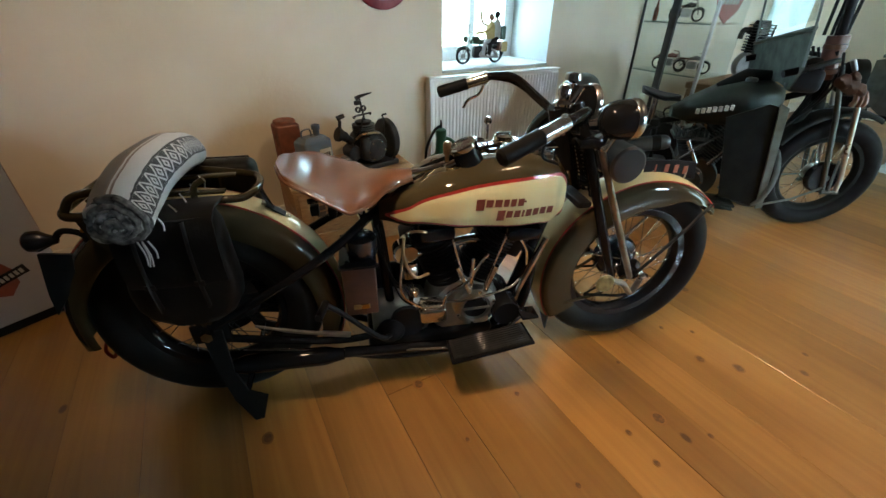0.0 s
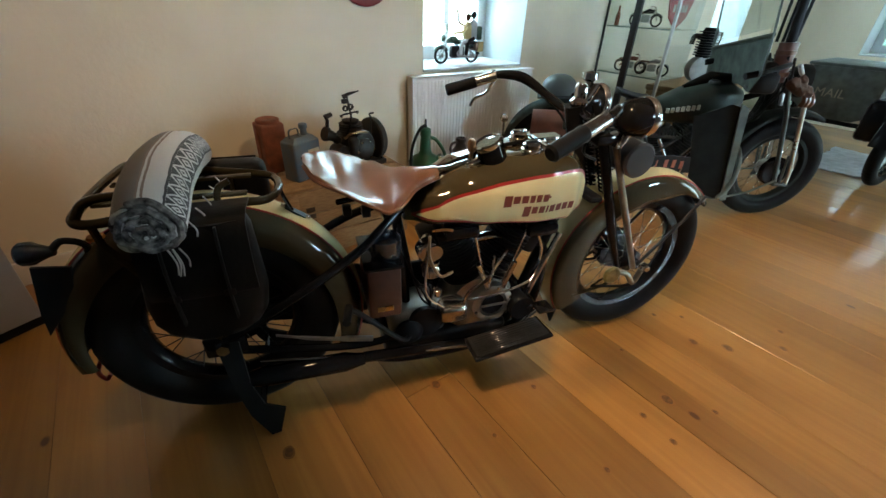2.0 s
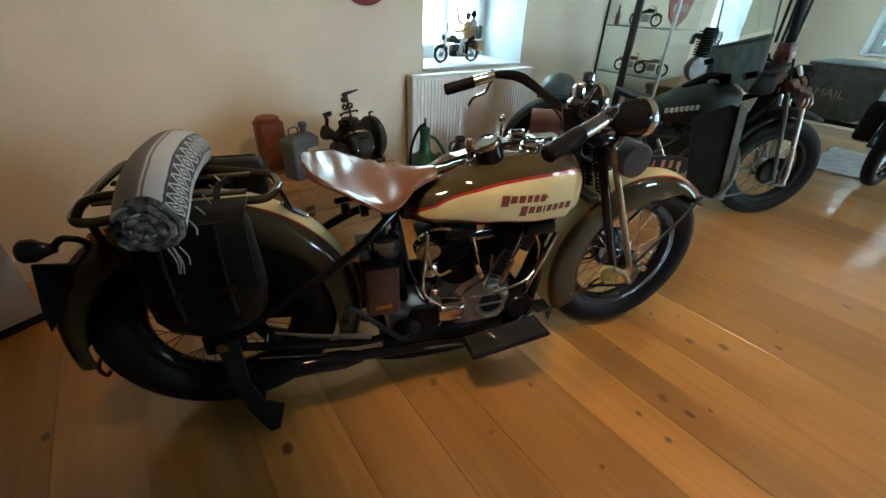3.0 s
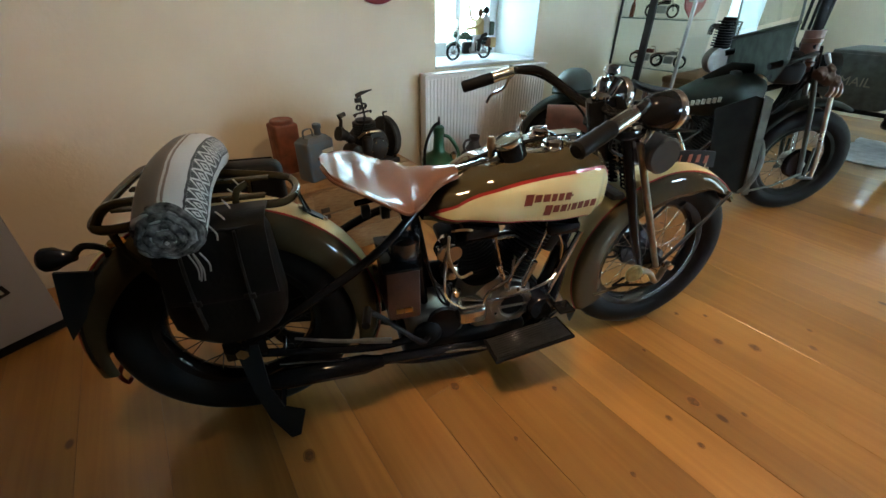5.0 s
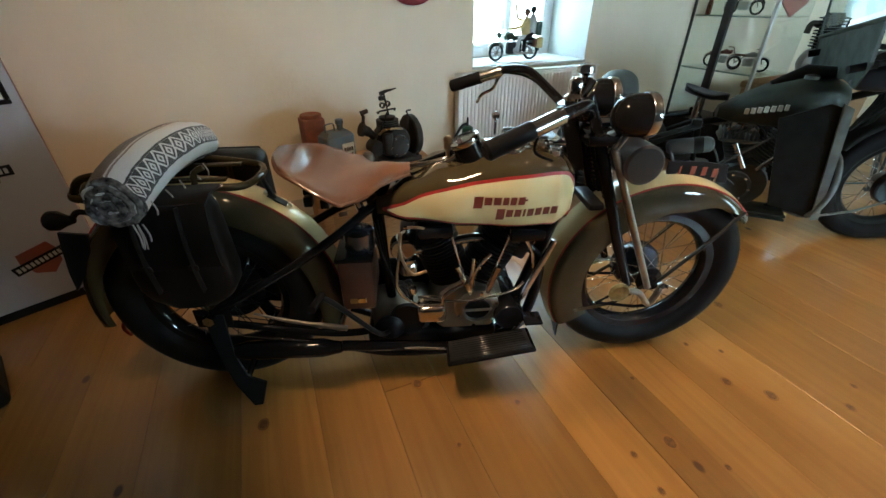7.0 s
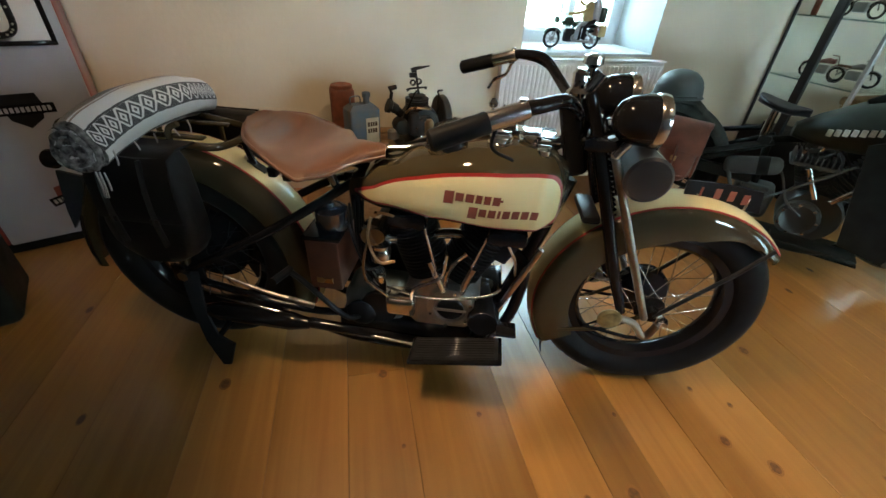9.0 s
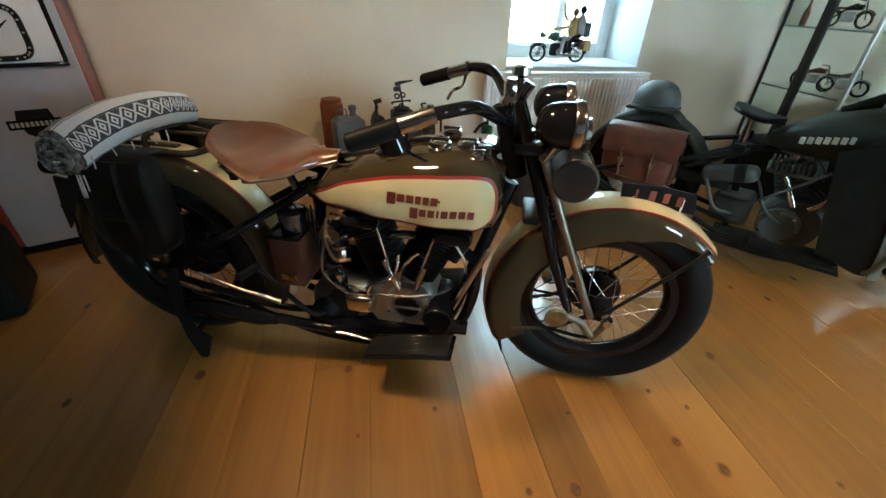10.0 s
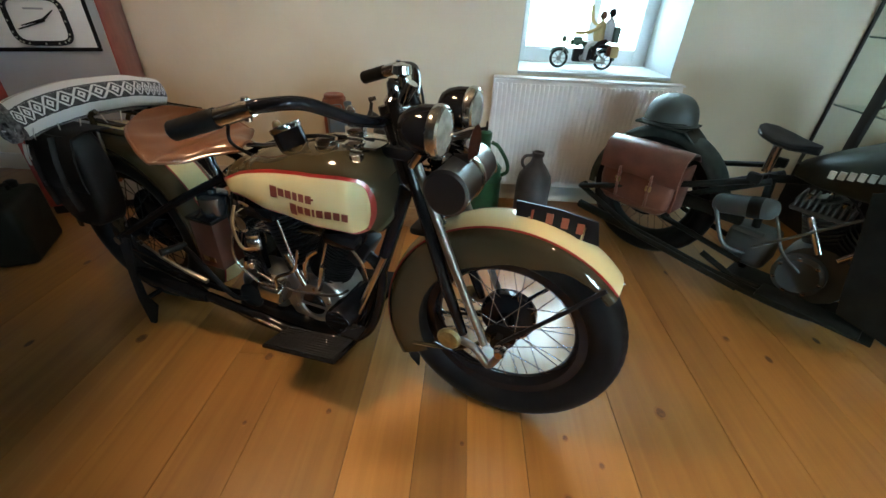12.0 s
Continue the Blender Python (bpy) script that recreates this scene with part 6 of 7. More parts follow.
# ---- drab military motorcycle: x forward, y to its left ----
BIKE2 = pose(2.25, 1.93, 0, 0, 0, -48)


def drab_motorcycle():
    b = thing("army_motorcycle", BIKE2, "drab green army motorcycle with canvas windshield and leg shields", "motorcycle")
    wheel(b, "front_wheel", 1.4, 0.325, 0.325, 0.054, 0.195, 0.05, 0.09, drum_side=-1, rim_mat=DRAB_DARK, spokes=32)
    wheel(b, "rear_wheel", 0.0, 0.325, 0.325, 0.052, 0.2, 0.05, 0.1, drum_side=-1, rim_mat=DRAB_DARK, spokes=32)
    fender(b, "rear_mudguard", 0.0, 0.325, 5, 185, 0.345, 0.07, lambda t: 0.3, CANVAS, n=36)
    fender(b, "front_mudguard", 1.4, 0.33, 62, 150, 0.375, 0.062, lambda t: 0.345, DRAB_DARK, n=24)
    steer = Matrix.Translation((1.2, 0, 0)) @ Matrix.Rotation(radians(14), 4, "Z") @ Matrix.Translation((-1.2, 0, 0))
    for s in (-1, 1):
        part("spring_fork_leg", tube([(1.24, s * 0.075, 0.95), (1.355, s * 0.09, 0.77), (1.47, s * 0.098, 0.32), (1.475, s * 0.098, 0.25)], 0.0125, 12), DIM_ALUMINIUM, b)
        part("rigid_fork_leg", tube([(1.21, s * 0.065, 0.92), (1.3, s * 0.08, 0.65), (1.41, s * 0.09, 0.25)], 0.013, 12), DRAB_METAL, b)
        part("rocker", tube([(1.395, s * 0.1, 0.25), (1.49, s * 0.1, 0.25)], 0.011, 10), DRAB_METAL, b)
        part("fork_link", tube([(1.41, s * 0.1, 0.44), (1.435, s * 0.1, 0.25)], 0.007, 8), DRAB_METAL, b)
    for o in list(b.children):
        if o.name.startswith(("spring_fork", "rigid_fork", "rocker", "fork_link", "front_wheel", "front_mudguard")):
            o.matrix_basis = steer @ o.matrix_basis
    for s in (-1, 1):
        # leg shields: canvas panel with a stiff pale edge
        y = s * 0.27
        pts = [(0.76, 0.66), (0.93, 0.745), (0.99, 0.73), (1.065, 0.2), (1.04, 0.185), (0.86, 0.22)]
        bm = bmesh.new()
        loft(bm, [[Vector((x, y - s * 0.03 - s * 0.1 * (1.0 - x), z)) for x, z in pts], [Vector((x, y - s * 0.036 - s * 0.1 * (1.0 - x), z)) for x, z in pts]])
        ls = part("leg_shield", bm, DRAB_DARK, b, smooth=False)
        bm = bmesh.new()
        e = [(0.965, 0.755), (1.01, 0.735), (1.085, 0.19), (1.055, 0.18)]
        loft(bm, [[Vector((x, y - s * 0.012, z)) for x, z in e], [Vector((x, y - s * 0.024, z)) for x, z in e]])
        part("shield_edge", bm, SHIELD_GREY, ls, smooth=False)
        part("crash_bar", tube(curve([(0.98, s * 0.05, 0.55), (1.06, s * 0.2, 0.5), (1.08, s * 0.26, 0.35), (1.04, s * 0.24, 0.2), (0.95, s * 0.08, 0.16)]), 0.013, 10), SHIELD_GREY, b)
        part("shield_brace", tube([(1.06, s * 0.25, 0.2), (1.22, s * 0.2, 0.24), (1.38, s * 0.12, 0.3)], 0.008, 8, flat=0.6), SHIELD_GREY, b)
    # tank
    st = [(0.52, 0.60, 0.66, 0.05), (0.6, 0.585, 0.715, 0.1), (0.72, 0.58, 0.785, 0.14), (0.85, 0.585, 0.83, 0.155), (0.96, 0.6, 0.835, 0.145), (1.03, 0.64, 0.8, 0.1), (1.05, 0.68, 0.76, 0.05)]
    rings = []
    for x, lo, hi, w in st:
        rings.append([Vector((x, w * math.copysign(abs(math.cos(a)) ** 0.7, math.cos(a)), (lo + hi) / 2 + (hi - lo) / 2 * math.copysign(abs(math.sin(a)) ** 0.7, math.sin(a)))) for a in (2 * math.pi * k / 28 for k in range(28))])
    tk = part("fuel_tank", loft(bmesh.new(), rings), DRAB, b)
    x = 0.625
    for k in range(7):
        w = 0.019 if k != 6 else 0.016
        y = -0.128 - 0.03 * min(1, (x - 0.62) / 0.2)
        part("mark", moved(block(-w / 2, w / 2, -0.006, 0.004, -0.014, 0.014, 0.001), Matrix.Translation((x + w / 2, y, 0.665 + 0.006 * k))), CREAM_TEXT, tk)
        x += w + 0.007
    part("filler_cap", lathe([(0.03, 0.0), (0.03, 0.015), (0.02, 0.02), (0.002, 0.02)], (0.86, -0.06, 0.825), n=20), DRAB_METAL, tk)
    part("dash_panel", tube([(0.72, 0, 0.78), (0.85, 0, 0.84), (0.98, 0, 0.85)], [0.02, 0.045, 0.03], 14), DRAB_DARK, tk)
    # frame and engine
    for nm, pts, r in (("top_tube", [(1.2, 0, 0.8), (0.9, 0, 0.68), (0.45, 0, 0.56)], 0.018), ("down_tube", [(1.2, 0, 0.72), (1.1, 0, 0.4), (0.98, 0, 0.14)], 0.02),
                       ("seat_tube", [(0.45, 0, 0.58), (0.5, 0, 0.14)], 0.017), ("steering_head", [(1.18, 0, 0.92), (1.23, 0, 0.7)], 0.032), ("seat_stay", [(0.47, -0.08, 0.57), (0.2, -0.11, 0.42), (0.0, -0.115, 0.33)], 0.014),
                       ("seat_stay", [(0.47, 0.08, 0.57), (0.2, 0.11, 0.42), (0.0, 0.115, 0.33)], 0.014), ("chain_stay", [(0.5, -0.09, 0.2), (0.0, -0.115, 0.3)], 0.013), ("cradle_tube", [(0.98, -0.08, 0.14), (0.5, -0.1, 0.12), (0.35, -0.11, 0.18)], 0.014)):
        part(nm, tube(pts, r, 12), DRAB_DARK, b)
    part("crankcase", lathe([(0.04, -0.09), (0.12, -0.088), (0.13, -0.06), (0.13, 0.06), (0.12, 0.088), (0.04, 0.09)], (0.74, 0, 0.26), "y", 32), DRAB_METAL, b)
    part("timing_cover", lathe([(0.09, -0.09), (0.088, -0.12), (0.07, -0.128), (0.06, -0.122), (0.02, -0.12)], (0.7, 0, 0.25), "y", 28), DRAB_METAL, b)
    part("gearbox", block(0.4, 0.58, -0.08, 0.09, 0.18, 0.34, 0.03, None, 3), DRAB_METAL, b)
    for p, q, nm in (((0.72, 0, 0.36), (0.64, 0, 0.55), "rear_cylinder"), ((0.78, 0, 0.36), (0.88, 0, 0.55), "front_cylinder")):
        p, q = Vector(p), Vector(q)
        L = (q - p).length
        prof = [(0.05, 0)]
        k = 0.012
        while k < L - 0.01:
            prof += [(0.052, k), (0.072, k + 0.001), (0.072, k + 0.006), (0.052, k + 0.007)]
            k += 0.016
        part(nm, moved(lathe(prof + [(0.04, L)], n=24), Matrix.Translation(p) @ (q - p).to_track_quat("Z", "Y").to_matrix().to_4x4()), DRAB_METAL, b)
        part("valve_tube", tube([p + Vector((0, -0.1, 0)), q + Vector((0, -0.1, -0.06))], 0.013, 10), CHROME, b)
    hd = part("cylinder_head", block(0.56, 0.75, -0.1, 0.07, 0.492, 0.512, 0.008), DRAB_METAL, b)
    for k in range(9):
        x = 0.572 + 0.0205 * k
        part("head_fin", block(x - 0.004, x + 0.004, -0.098, 0.068, 0.5, 0.545, 0.003, None, 1), DRAB_METAL, hd)
    for x in (0.6, 0.71):
        part("head_bolt", lathe([(0.011, 0.54), (0.011, 0.556), (0.006, 0.56)], (x, -0.05, 0), n=6), NICKEL, hd)
    part("spark_plug", tube([(0.655, -0.04, 0.53), (0.66, -0.055, 0.585)], [0.011, 0.006], 8), CHROME, hd)
    part("plug_lead", tube(curve([(0.66, -0.055, 0.585), (0.7, -0.09, 0.6), (0.76, -0.09, 0.55), (0.8, -0.06, 0.47)]), 0.005, 8), BLACK_DULL, hd)
    part("oil_line", tube(curve([(0.5, -0.1, 0.5), (0.56, -0.135, 0.44), (0.62, -0.135, 0.33), (0.7, -0.13, 0.27)]), 0.006, 8), DRAB_METAL, b)
    part("shift_rod", tube([(0.52, -0.13, 0.3), (0.78, -0.17, 0.56)], 0.006, 8), DRAB_METAL, b)
    for k in range(7):
        a = 2 * math.pi * k / 7
        part("case_screw", lathe([(0.008, -0.125), (0.008, -0.131), (0.003, -0.133)], (0.7 + 0.075 * math.cos(a), 0, 0.25 + 0.075 * math.sin(a)), "y", 8), NICKEL, b)
    part("drive_chain_guard", block(0.05, 0.45, -0.135, -0.12, 0.37, 0.43, 0.012), DRAB_DARK, b)
    part("air_cleaner", moved(block(-0.12, 0.12, -0.04, 0.045, -0.042, 0.042, 0.036, None, 4), Matrix.Translation((0.43, -0.12, 0.455)) @ Matrix.Rotation(radians(-12), 4, "Y")), DRAB_METAL, b)
    part("cleaner_band", moved(block(0.03, 0.055, -0.042, 0.047, -0.044, 0.044, 0.036, None, 4), Matrix.Translation((0.43, -0.12, 0.455)) @ Matrix.Rotation(radians(-12), 4, "Y")), DRAB_DARK, b)
    part("oil_tank_band", block(0.42, 0.54, -0.13, -0.09, 0.345, 0.365, 0.006), DRAB_METAL, b)
    part("exhaust_pipe", tube(curve([(0.9, -0.08, 0.45), (0.97, -0.12, 0.35), (0.85, -0.14, 0.14), (0.5, -0.15, 0.12), (0.1, -0.16, 0.16), (-0.3, -0.16, 0.19)]), 0.022, 14), DRAB_DARK, b)
    part("kick_starter", tube(curve([(0.5, -0.1, 0.25), (0.42, -0.15, 0.28), (0.34, -0.15, 0.42)]), 0.009, 8), DRAB_METAL, b)
    part("foot_board", block(0.62, 0.95, -0.27, -0.15, 0.17, 0.185, 0.006), DRAB_DARK, b)
    part("skid_plate", block(0.45, 1.0, -0.12, 0.12, 0.09, 0.1, 0.004), DRAB_DARK, b)
    # solo saddle
    rings = []
    for x, w, z in ((0.335, 0.03, 0.742), (0.345, 0.07, 0.738), (0.37, 0.105, 0.73), (0.42, 0.12, 0.715), (0.47, 0.1, 0.705), (0.51, 0.06, 0.705), (0.545, 0.03, 0.705), (0.555, 0.012, 0.704)):
        rings.append([Vector((x, w * math.cos(a), z + 0.018 * math.sin(a) + 0.012 * math.cos(a) ** 2)) for a in (2 * math.pi * k / 20 for k in range(20))])
    part("saddle", loft(bmesh.new(), rings), BLACK_DULL, b)
    part("seat_post", tube([(0.42, 0, 0.58), (0.42, 0, 0.7)], 0.018, 14), CHROME, b)
    # rear carrier and side rails
    for s in (-1, 1):
        rl = part("carrier_rail", tube(curve([(0.42, s * 0.16, 0.575), (0.2, s * 0.24, 0.5), (-0.1, s * 0.29, 0.4), (-0.24, s * 0.28, 0.345), (-0.27, s * 0.2, 0.33)]), 0.0135, 10), DRAB_DARK, b)
        part("rail_strut", tube([(-0.24, s * 0.28, 0.345), (0.1, s * 0.25, 0.2), (0.55, s * 0.2, 0.13)], 0.0135, 10), DRAB_DARK, rl)
        part("rail_end", block(0.4, 0.45, s * 0.16 - 0.015, s * 0.16 + 0.015, 0.57, 0.61, 0.006), DRAB_DARK, rl)
        part("rail_strut", tube([(0.1, s * 0.26, 0.455), (0.16, s * 0.14, 0.3), (0.05, s * 0.115, 0.33)], 0.01, 8), DRAB_DARK, rl)
    # handlebar, lamp, windshield
    for s in (-1, 1):
        hb = part("handlebar", tube(curve([(1.18, 0, 0.93), (1.18, s * 0.12, 0.95), (1.1, s * 0.25, 0.955), (0.99, s * 0.3, 0.925), (0.92, s * 0.31, 0.905)]), 0.013, 10), DRAB_DARK, b)
        part("grip", tube([(0.99, s * 0.3, 0.925), (0.9, s * 0.315, 0.9)], 0.018, 12), RUBBER, hb)
    part("headlamp", lathe([(0.02, 1.24), (0.07, 1.27), (0.09, 1.31), (0.09, 1.345), (0.07, 1.355), (0.002, 1.36)], (0, 0, 0.86), "x", 28), DRAB_DARK, b)
    ws = bmesh.new()
    o = [(-0.36, 1.04), (0.36, 1.04), (0.36, 0.87), (0.27, 0.78), (0.12, 0.82), (-0.12, 0.82), (-0.27, 0.78), (-0.36, 0.87)]
    loft(ws, [[Vector((0.93 + 0.12 * (1.065 - z), y, z - 0.16 * y)) for y, z in o], [Vector((0.936 + 0.12 * (1.065 - z), y, z - 0.16 * y)) for y, z in o]])
    sh = part("windshield_apron", ws, CANVAS, b, smooth=False)
    part("windshield_frame", tube([(0.933, -0.36, 1.098), (0.933, 0.36, 0.982)], 0.011, 8), DRAB, sh)
    part("windshield_frame", tube([(x, y, z - 0.16 * y) for x, y, z in ((0.95, -0.36, 0.88), (0.93, -0.36, 1.065), (0.89, -0.34, 1.36), (0.88, -0.28, 1.43), (0.88, 0.28, 1.43), (0.89, 0.34, 1.36), (0.93, 0.36, 1.065), (0.95, 0.36, 0.88))], 0.006, 8), DRAB_METAL, sh)
    ws = bmesh.new()
    o = [(-0.355, 1.075), (0.355, 1.075), (0.335, 1.36), (0.28, 1.425), (-0.28, 1.425), (-0.335, 1.36)]
    loft(ws, [[Vector((0.932 - 0.14 * (z - 1.065), y, z - 0.16 * y)) for y, z in o], [Vector((0.935 - 0.14 * (z - 1.065), y, z - 0.16 * y)) for y, z in o]])
    p = part("clear_sheet", ws, CLEAR_SHEET, sh, smooth=False)
    p.visible_shadow = False
    for k in range(6):
        part("cable", tube(curve([(1.14, -0.22 + 0.07 * k, 0.99), (1.2, -0.14 + 0.06 * k, 0.88), (1.2, -0.06 + 0.03 * k, 0.75), (1.1, -0.05, 0.6)]), 0.007, 8), BLACK_DULL, b)
    part("horn_stack", lathe([(0.03, -0.05), (0.05, -0.03), (0.05, 0.03), (0.03, 0.05)], (1.04, -0.2, 0.92), "y", 20), BLACK_DULL, b)
    part("control_box", moved(block(-0.07, 0.07, -0.05, 0.05, -0.05, 0.06, 0.03, None, 3), Matrix.Translation((1.03, -0.22, 0.86))), BLACK_DULL, b)
    part("jerry_side_box", block(1.28, 1.4, 0.09, 0.2, 0.5, 0.7, 0.02), CANVAS, b)
    return b


drab_motorcycle()


def scabbard():
    g = thing("scabbard", BIKE2 @ pose(1.16, -0.12, 0.66, 0, -4, 0), "dark red-brown leather scabbard strapped to the fork", "scabbard")
    rings = []
    for z, a, c in ((0.2, 0.038, 0.024), (0.26, 0.042, 0.026), (0.34, 0.046, 0.028), (0.4, 0.048, 0.03)):
        rings.append([Vector((a * math.cos(t), c * math.sin(t), z)) for t in (2 * math.pi * k / 20 for k in range(20))])
    part("sheath", loft(bmesh.new(), rings), BAG_BROWN, g)
    for z in (0.23, 0.34):
        part("strap", lathe([(0.044, z), (0.047, z + 0.002), (0.047, z + 0.022), (0.044, z + 0.024)], n=20), SADDLE, g)
    part("stock", moved(block(-0.022, 0.022, -0.014, 0.014, 0.38, 0.68, 0.01), Matrix.Identity(4)), BLACK_DULL, g)
    for k in range(4):
        part("rod", tube([(-0.05 + 0.03 * k, 0.035, 0.4), (-0.03 + 0.035 * k, 0.05, 0.78)], 0.008, 8), BLACK_DULL, g)
    gl = thing("leather_gloves", BIKE2 @ pose(1.22, -0.16, 0.84), "crumpled tan leather gloves hung on the handlebar", "gloves")
    bm = bmesh.new()
    for dx, dy, dz, r in ((0, 0, 0.02, 0.034), (0.04, 0.0, 0.0, 0.036), (0.075, -0.01, -0.012, 0.03), (0.035, 0.0, 0.045, 0.024)):
        b2 = bmesh.new()
        bmesh.ops.create_icosphere(b2, subdivisions=3, radius=r)
        for v in b2.verts:
            v.co += v.co.normalized() * 0.012 * noise.noise(v.co * 40)
        merge(bm, moved(b2, Matrix.Translation((dx, dy, dz))))
    part("palm", bm, surface("tan_glove_leather", (0.1, 0.05, 0.03), 0.7, wear=0.2, bump=0.002), gl)
    for k in range(3):
        part("finger", tube(curve([(0.07 + 0.015 * k, -0.01, -0.02), (0.075 + 0.02 * k, -0.02, -0.06), (0.07 + 0.02 * k, -0.015, -0.09)]), 0.013, 8), SADDLE, gl)


scabbard()


def leather_pannier():
    g = thing("leather_pannier", BIKE2 @ pose(-0.15, -0.205, 0.32), "glossy brown leather pannier bag with two buckled straps", "bag")
    rings = []
    for z, grow in ((0.0, -0.05), (0.012, -0.022), (0.04, 0.0), (0.12, 0.012), (0.2, 0.006), (0.26, -0.006), (0.29, -0.03)):
        ring = []
        for k in range(32):
            a = 2 * math.pi * k / 32
            c, q = math.cos(a), math.sin(a)
            ring.append(Vector((0.1675 + (0.168 + grow) * math.copysign(abs(c) ** 0.5, c), -0.0125 + (0.07 + 0.8 * grow) * math.copysign(abs(q) ** 0.5, q) + 0.005 * noise.noise(Vector((c * 2, q * 2, z * 12))), z)))
        rings.append(ring)
    part("body", loft(bmesh.new(), rings), BAG_BROWN, g, angle=70)
    part("welt", tube([(0.1675 + 0.17 * math.copysign(abs(math.cos(a)) ** 0.5, math.cos(a)), -0.0125 - 0.073 * abs(math.sin(a)) ** 0.5, 0.045) for a in (math.pi * k / 24 for k in range(25))], 0.004, 6), BAG_BROWN, g)
    bm = bmesh.new()
    path = [(0.06, 0.275), (0.03, 0.305), (-0.03, 0.318), (-0.085, 0.295), (-0.1, 0.245), (-0.098, 0.18)]
    loft(bm, [[Vector((x, y + a, z + c)) for x, a, c in ((-0.012, 0.012, -0.006), (0.06, 0, 0), (0.18, -0.004, 0.004), (0.29, 0, 0), (0.36, 0.012, -0.006), (0.36, 0.018, -0.016), (0.29, 0.007, -0.01), (0.18, 0.004, -0.006), (0.06, 0.007, -0.01), (-0.012, 0.018, -0.016))] for y, z in path])
    part("flap", bm, BAG_BROWN, g, "shiny worn flap", angle=60)
    for x in (0.1, 0.25):
        part("strap", tube([(x, -0.103, 0.2), (x, -0.098, 0.12), (x, -0.086, 0.05)], 0.015, 8, flat=0.3), BAG_BROWN, g)
        part("buckle", block(x - 0.013, x + 0.013, -0.108, -0.101, 0.125, 0.15, 0.002), BRASS, g)
    part("side_gusset", block(0.342, 0.356, -0.055, 0.06, 0.04, 0.25, 0.006), BAG_BROWN, g)


leather_pannier()
bd = thing("bedroll", BIKE2 @ pose(-0.02, -0.01, 0.674), "folded drab canvas groundsheet on the motorcycle carrier", "bedroll")
part("fold", block(-0.125, 0.11, -0.1, 0.095, 0.0, 0.012, 0.005, None, 3), CANVAS, bd)
part("corner", moved(block(0.0, 0.075, -0.07, 0.07, -0.01, 0.0, 0.004), Matrix.Translation((0.1, 0, 0.008)) @ Matrix.Rotation(radians(38), 4, "Y")), CANVAS, bd)
hm = thing("helmet", BIKE2 @ pose(-0.015, -0.03, 0.691, 0, -3, 0), "grey-green steel army helmet resting on the bedroll", "helmet")
part("shell", moved(lathe([(0.119, 0.0), (0.118, 0.02), (0.113, 0.05), (0.103, 0.078), (0.087, 0.1), (0.064, 0.118), (0.036, 0.128), (0.012, 0.131), (0.001, 0.131)], n=40, caps=False), Matrix.Diagonal((1.0, 0.88, 0.98, 1))), HELMET, hm)
part("brim", moved(lathe([(0.112, 0.004), (0.12, -0.001), (0.126, -0.004), (0.127, -0.001), (0.119, 0.006)], n=40, caps=False), Matrix.Diagonal((1.0, 0.88, 1, 1))), HELMET, hm)
part("chin_strap", tube(curve([(-0.11, -0.05, 0.008), (-0.06, -0.1, 0.012), (0.03, -0.112, 0.012), (0.1, -0.06, 0.01)]), 0.006, 8, flat=0.4), DRAB_DARK, hm)


# ---- sidecar outfit by the end wall ----
def sidecar():
    g = thing("mail_sidecar", pose(5.2, 0.87, 0), "grey-green box sidecar with the word MAIL on its side", "sidecar")
    bm = bmesh.new()
    a = [(0.0, 0.42), (0.1, 0.37), (0.42, 0.36), (0.6, 0.48), (0.62, 0.78), (0.55, 0.8), (0.0, 0.8)]
    loft(bm, [[Vector((0.0, y, z)) for y, z in a], [Vector((0.75, y, z)) for y, z in a]])
    body = part("box", bm, SHIELD_GREY, g, smooth=False)
    part("lid", block(-0.015, 0.765, -0.02, 0.59, 0.801, 0.83, 0.008), SHIELD_GREY, body)
    font = bpy.data.curves.new("mail_text", "FONT")
    font.body, font.size, font.extrude = "MAIL", 0.105, 0.0015
    tmp = bpy.data.objects.new("mail_text", font)
    scene.collection.objects.link(tmp)
    bpy.context.view_layer.update()
    me = bpy.data.meshes.new_from_object(tmp.evaluated_get(bpy.context.evaluated_depsgraph_get()))
    bpy.data.objects.remove(tmp)
    me.materials.clear()
    me.materials.append(CREAM_TEXT)
    tx = new("lettering", me)
    tx.parent = body
    tx.matrix_local = Matrix.Translation((-0.003, 0.46, 0.55)) @ Matrix.Rotation(radians(-90), 4, "Z") @ Matrix.Rotation(radians(90), 4, "X")
    part("chassis_rail", tube([(-0.08, -0.1, 0.36), (-0.08, 0.62, 0.36), (0.5, 0.66, 0.34)], 0.02, 10), BLACK, g)
    part("mudguard", tube(arc(0.35, 0.3, 0.33, 10, 170, 12, 0.7), 0.06, 8, flat=0.3), BLACK, g)
    wheel(g, "wheel", 0.35, 0.3, 0.3, 0.045, 0.19, 0.04).location = (0.35, 0.72, 0.3)
    return g


sidecar()


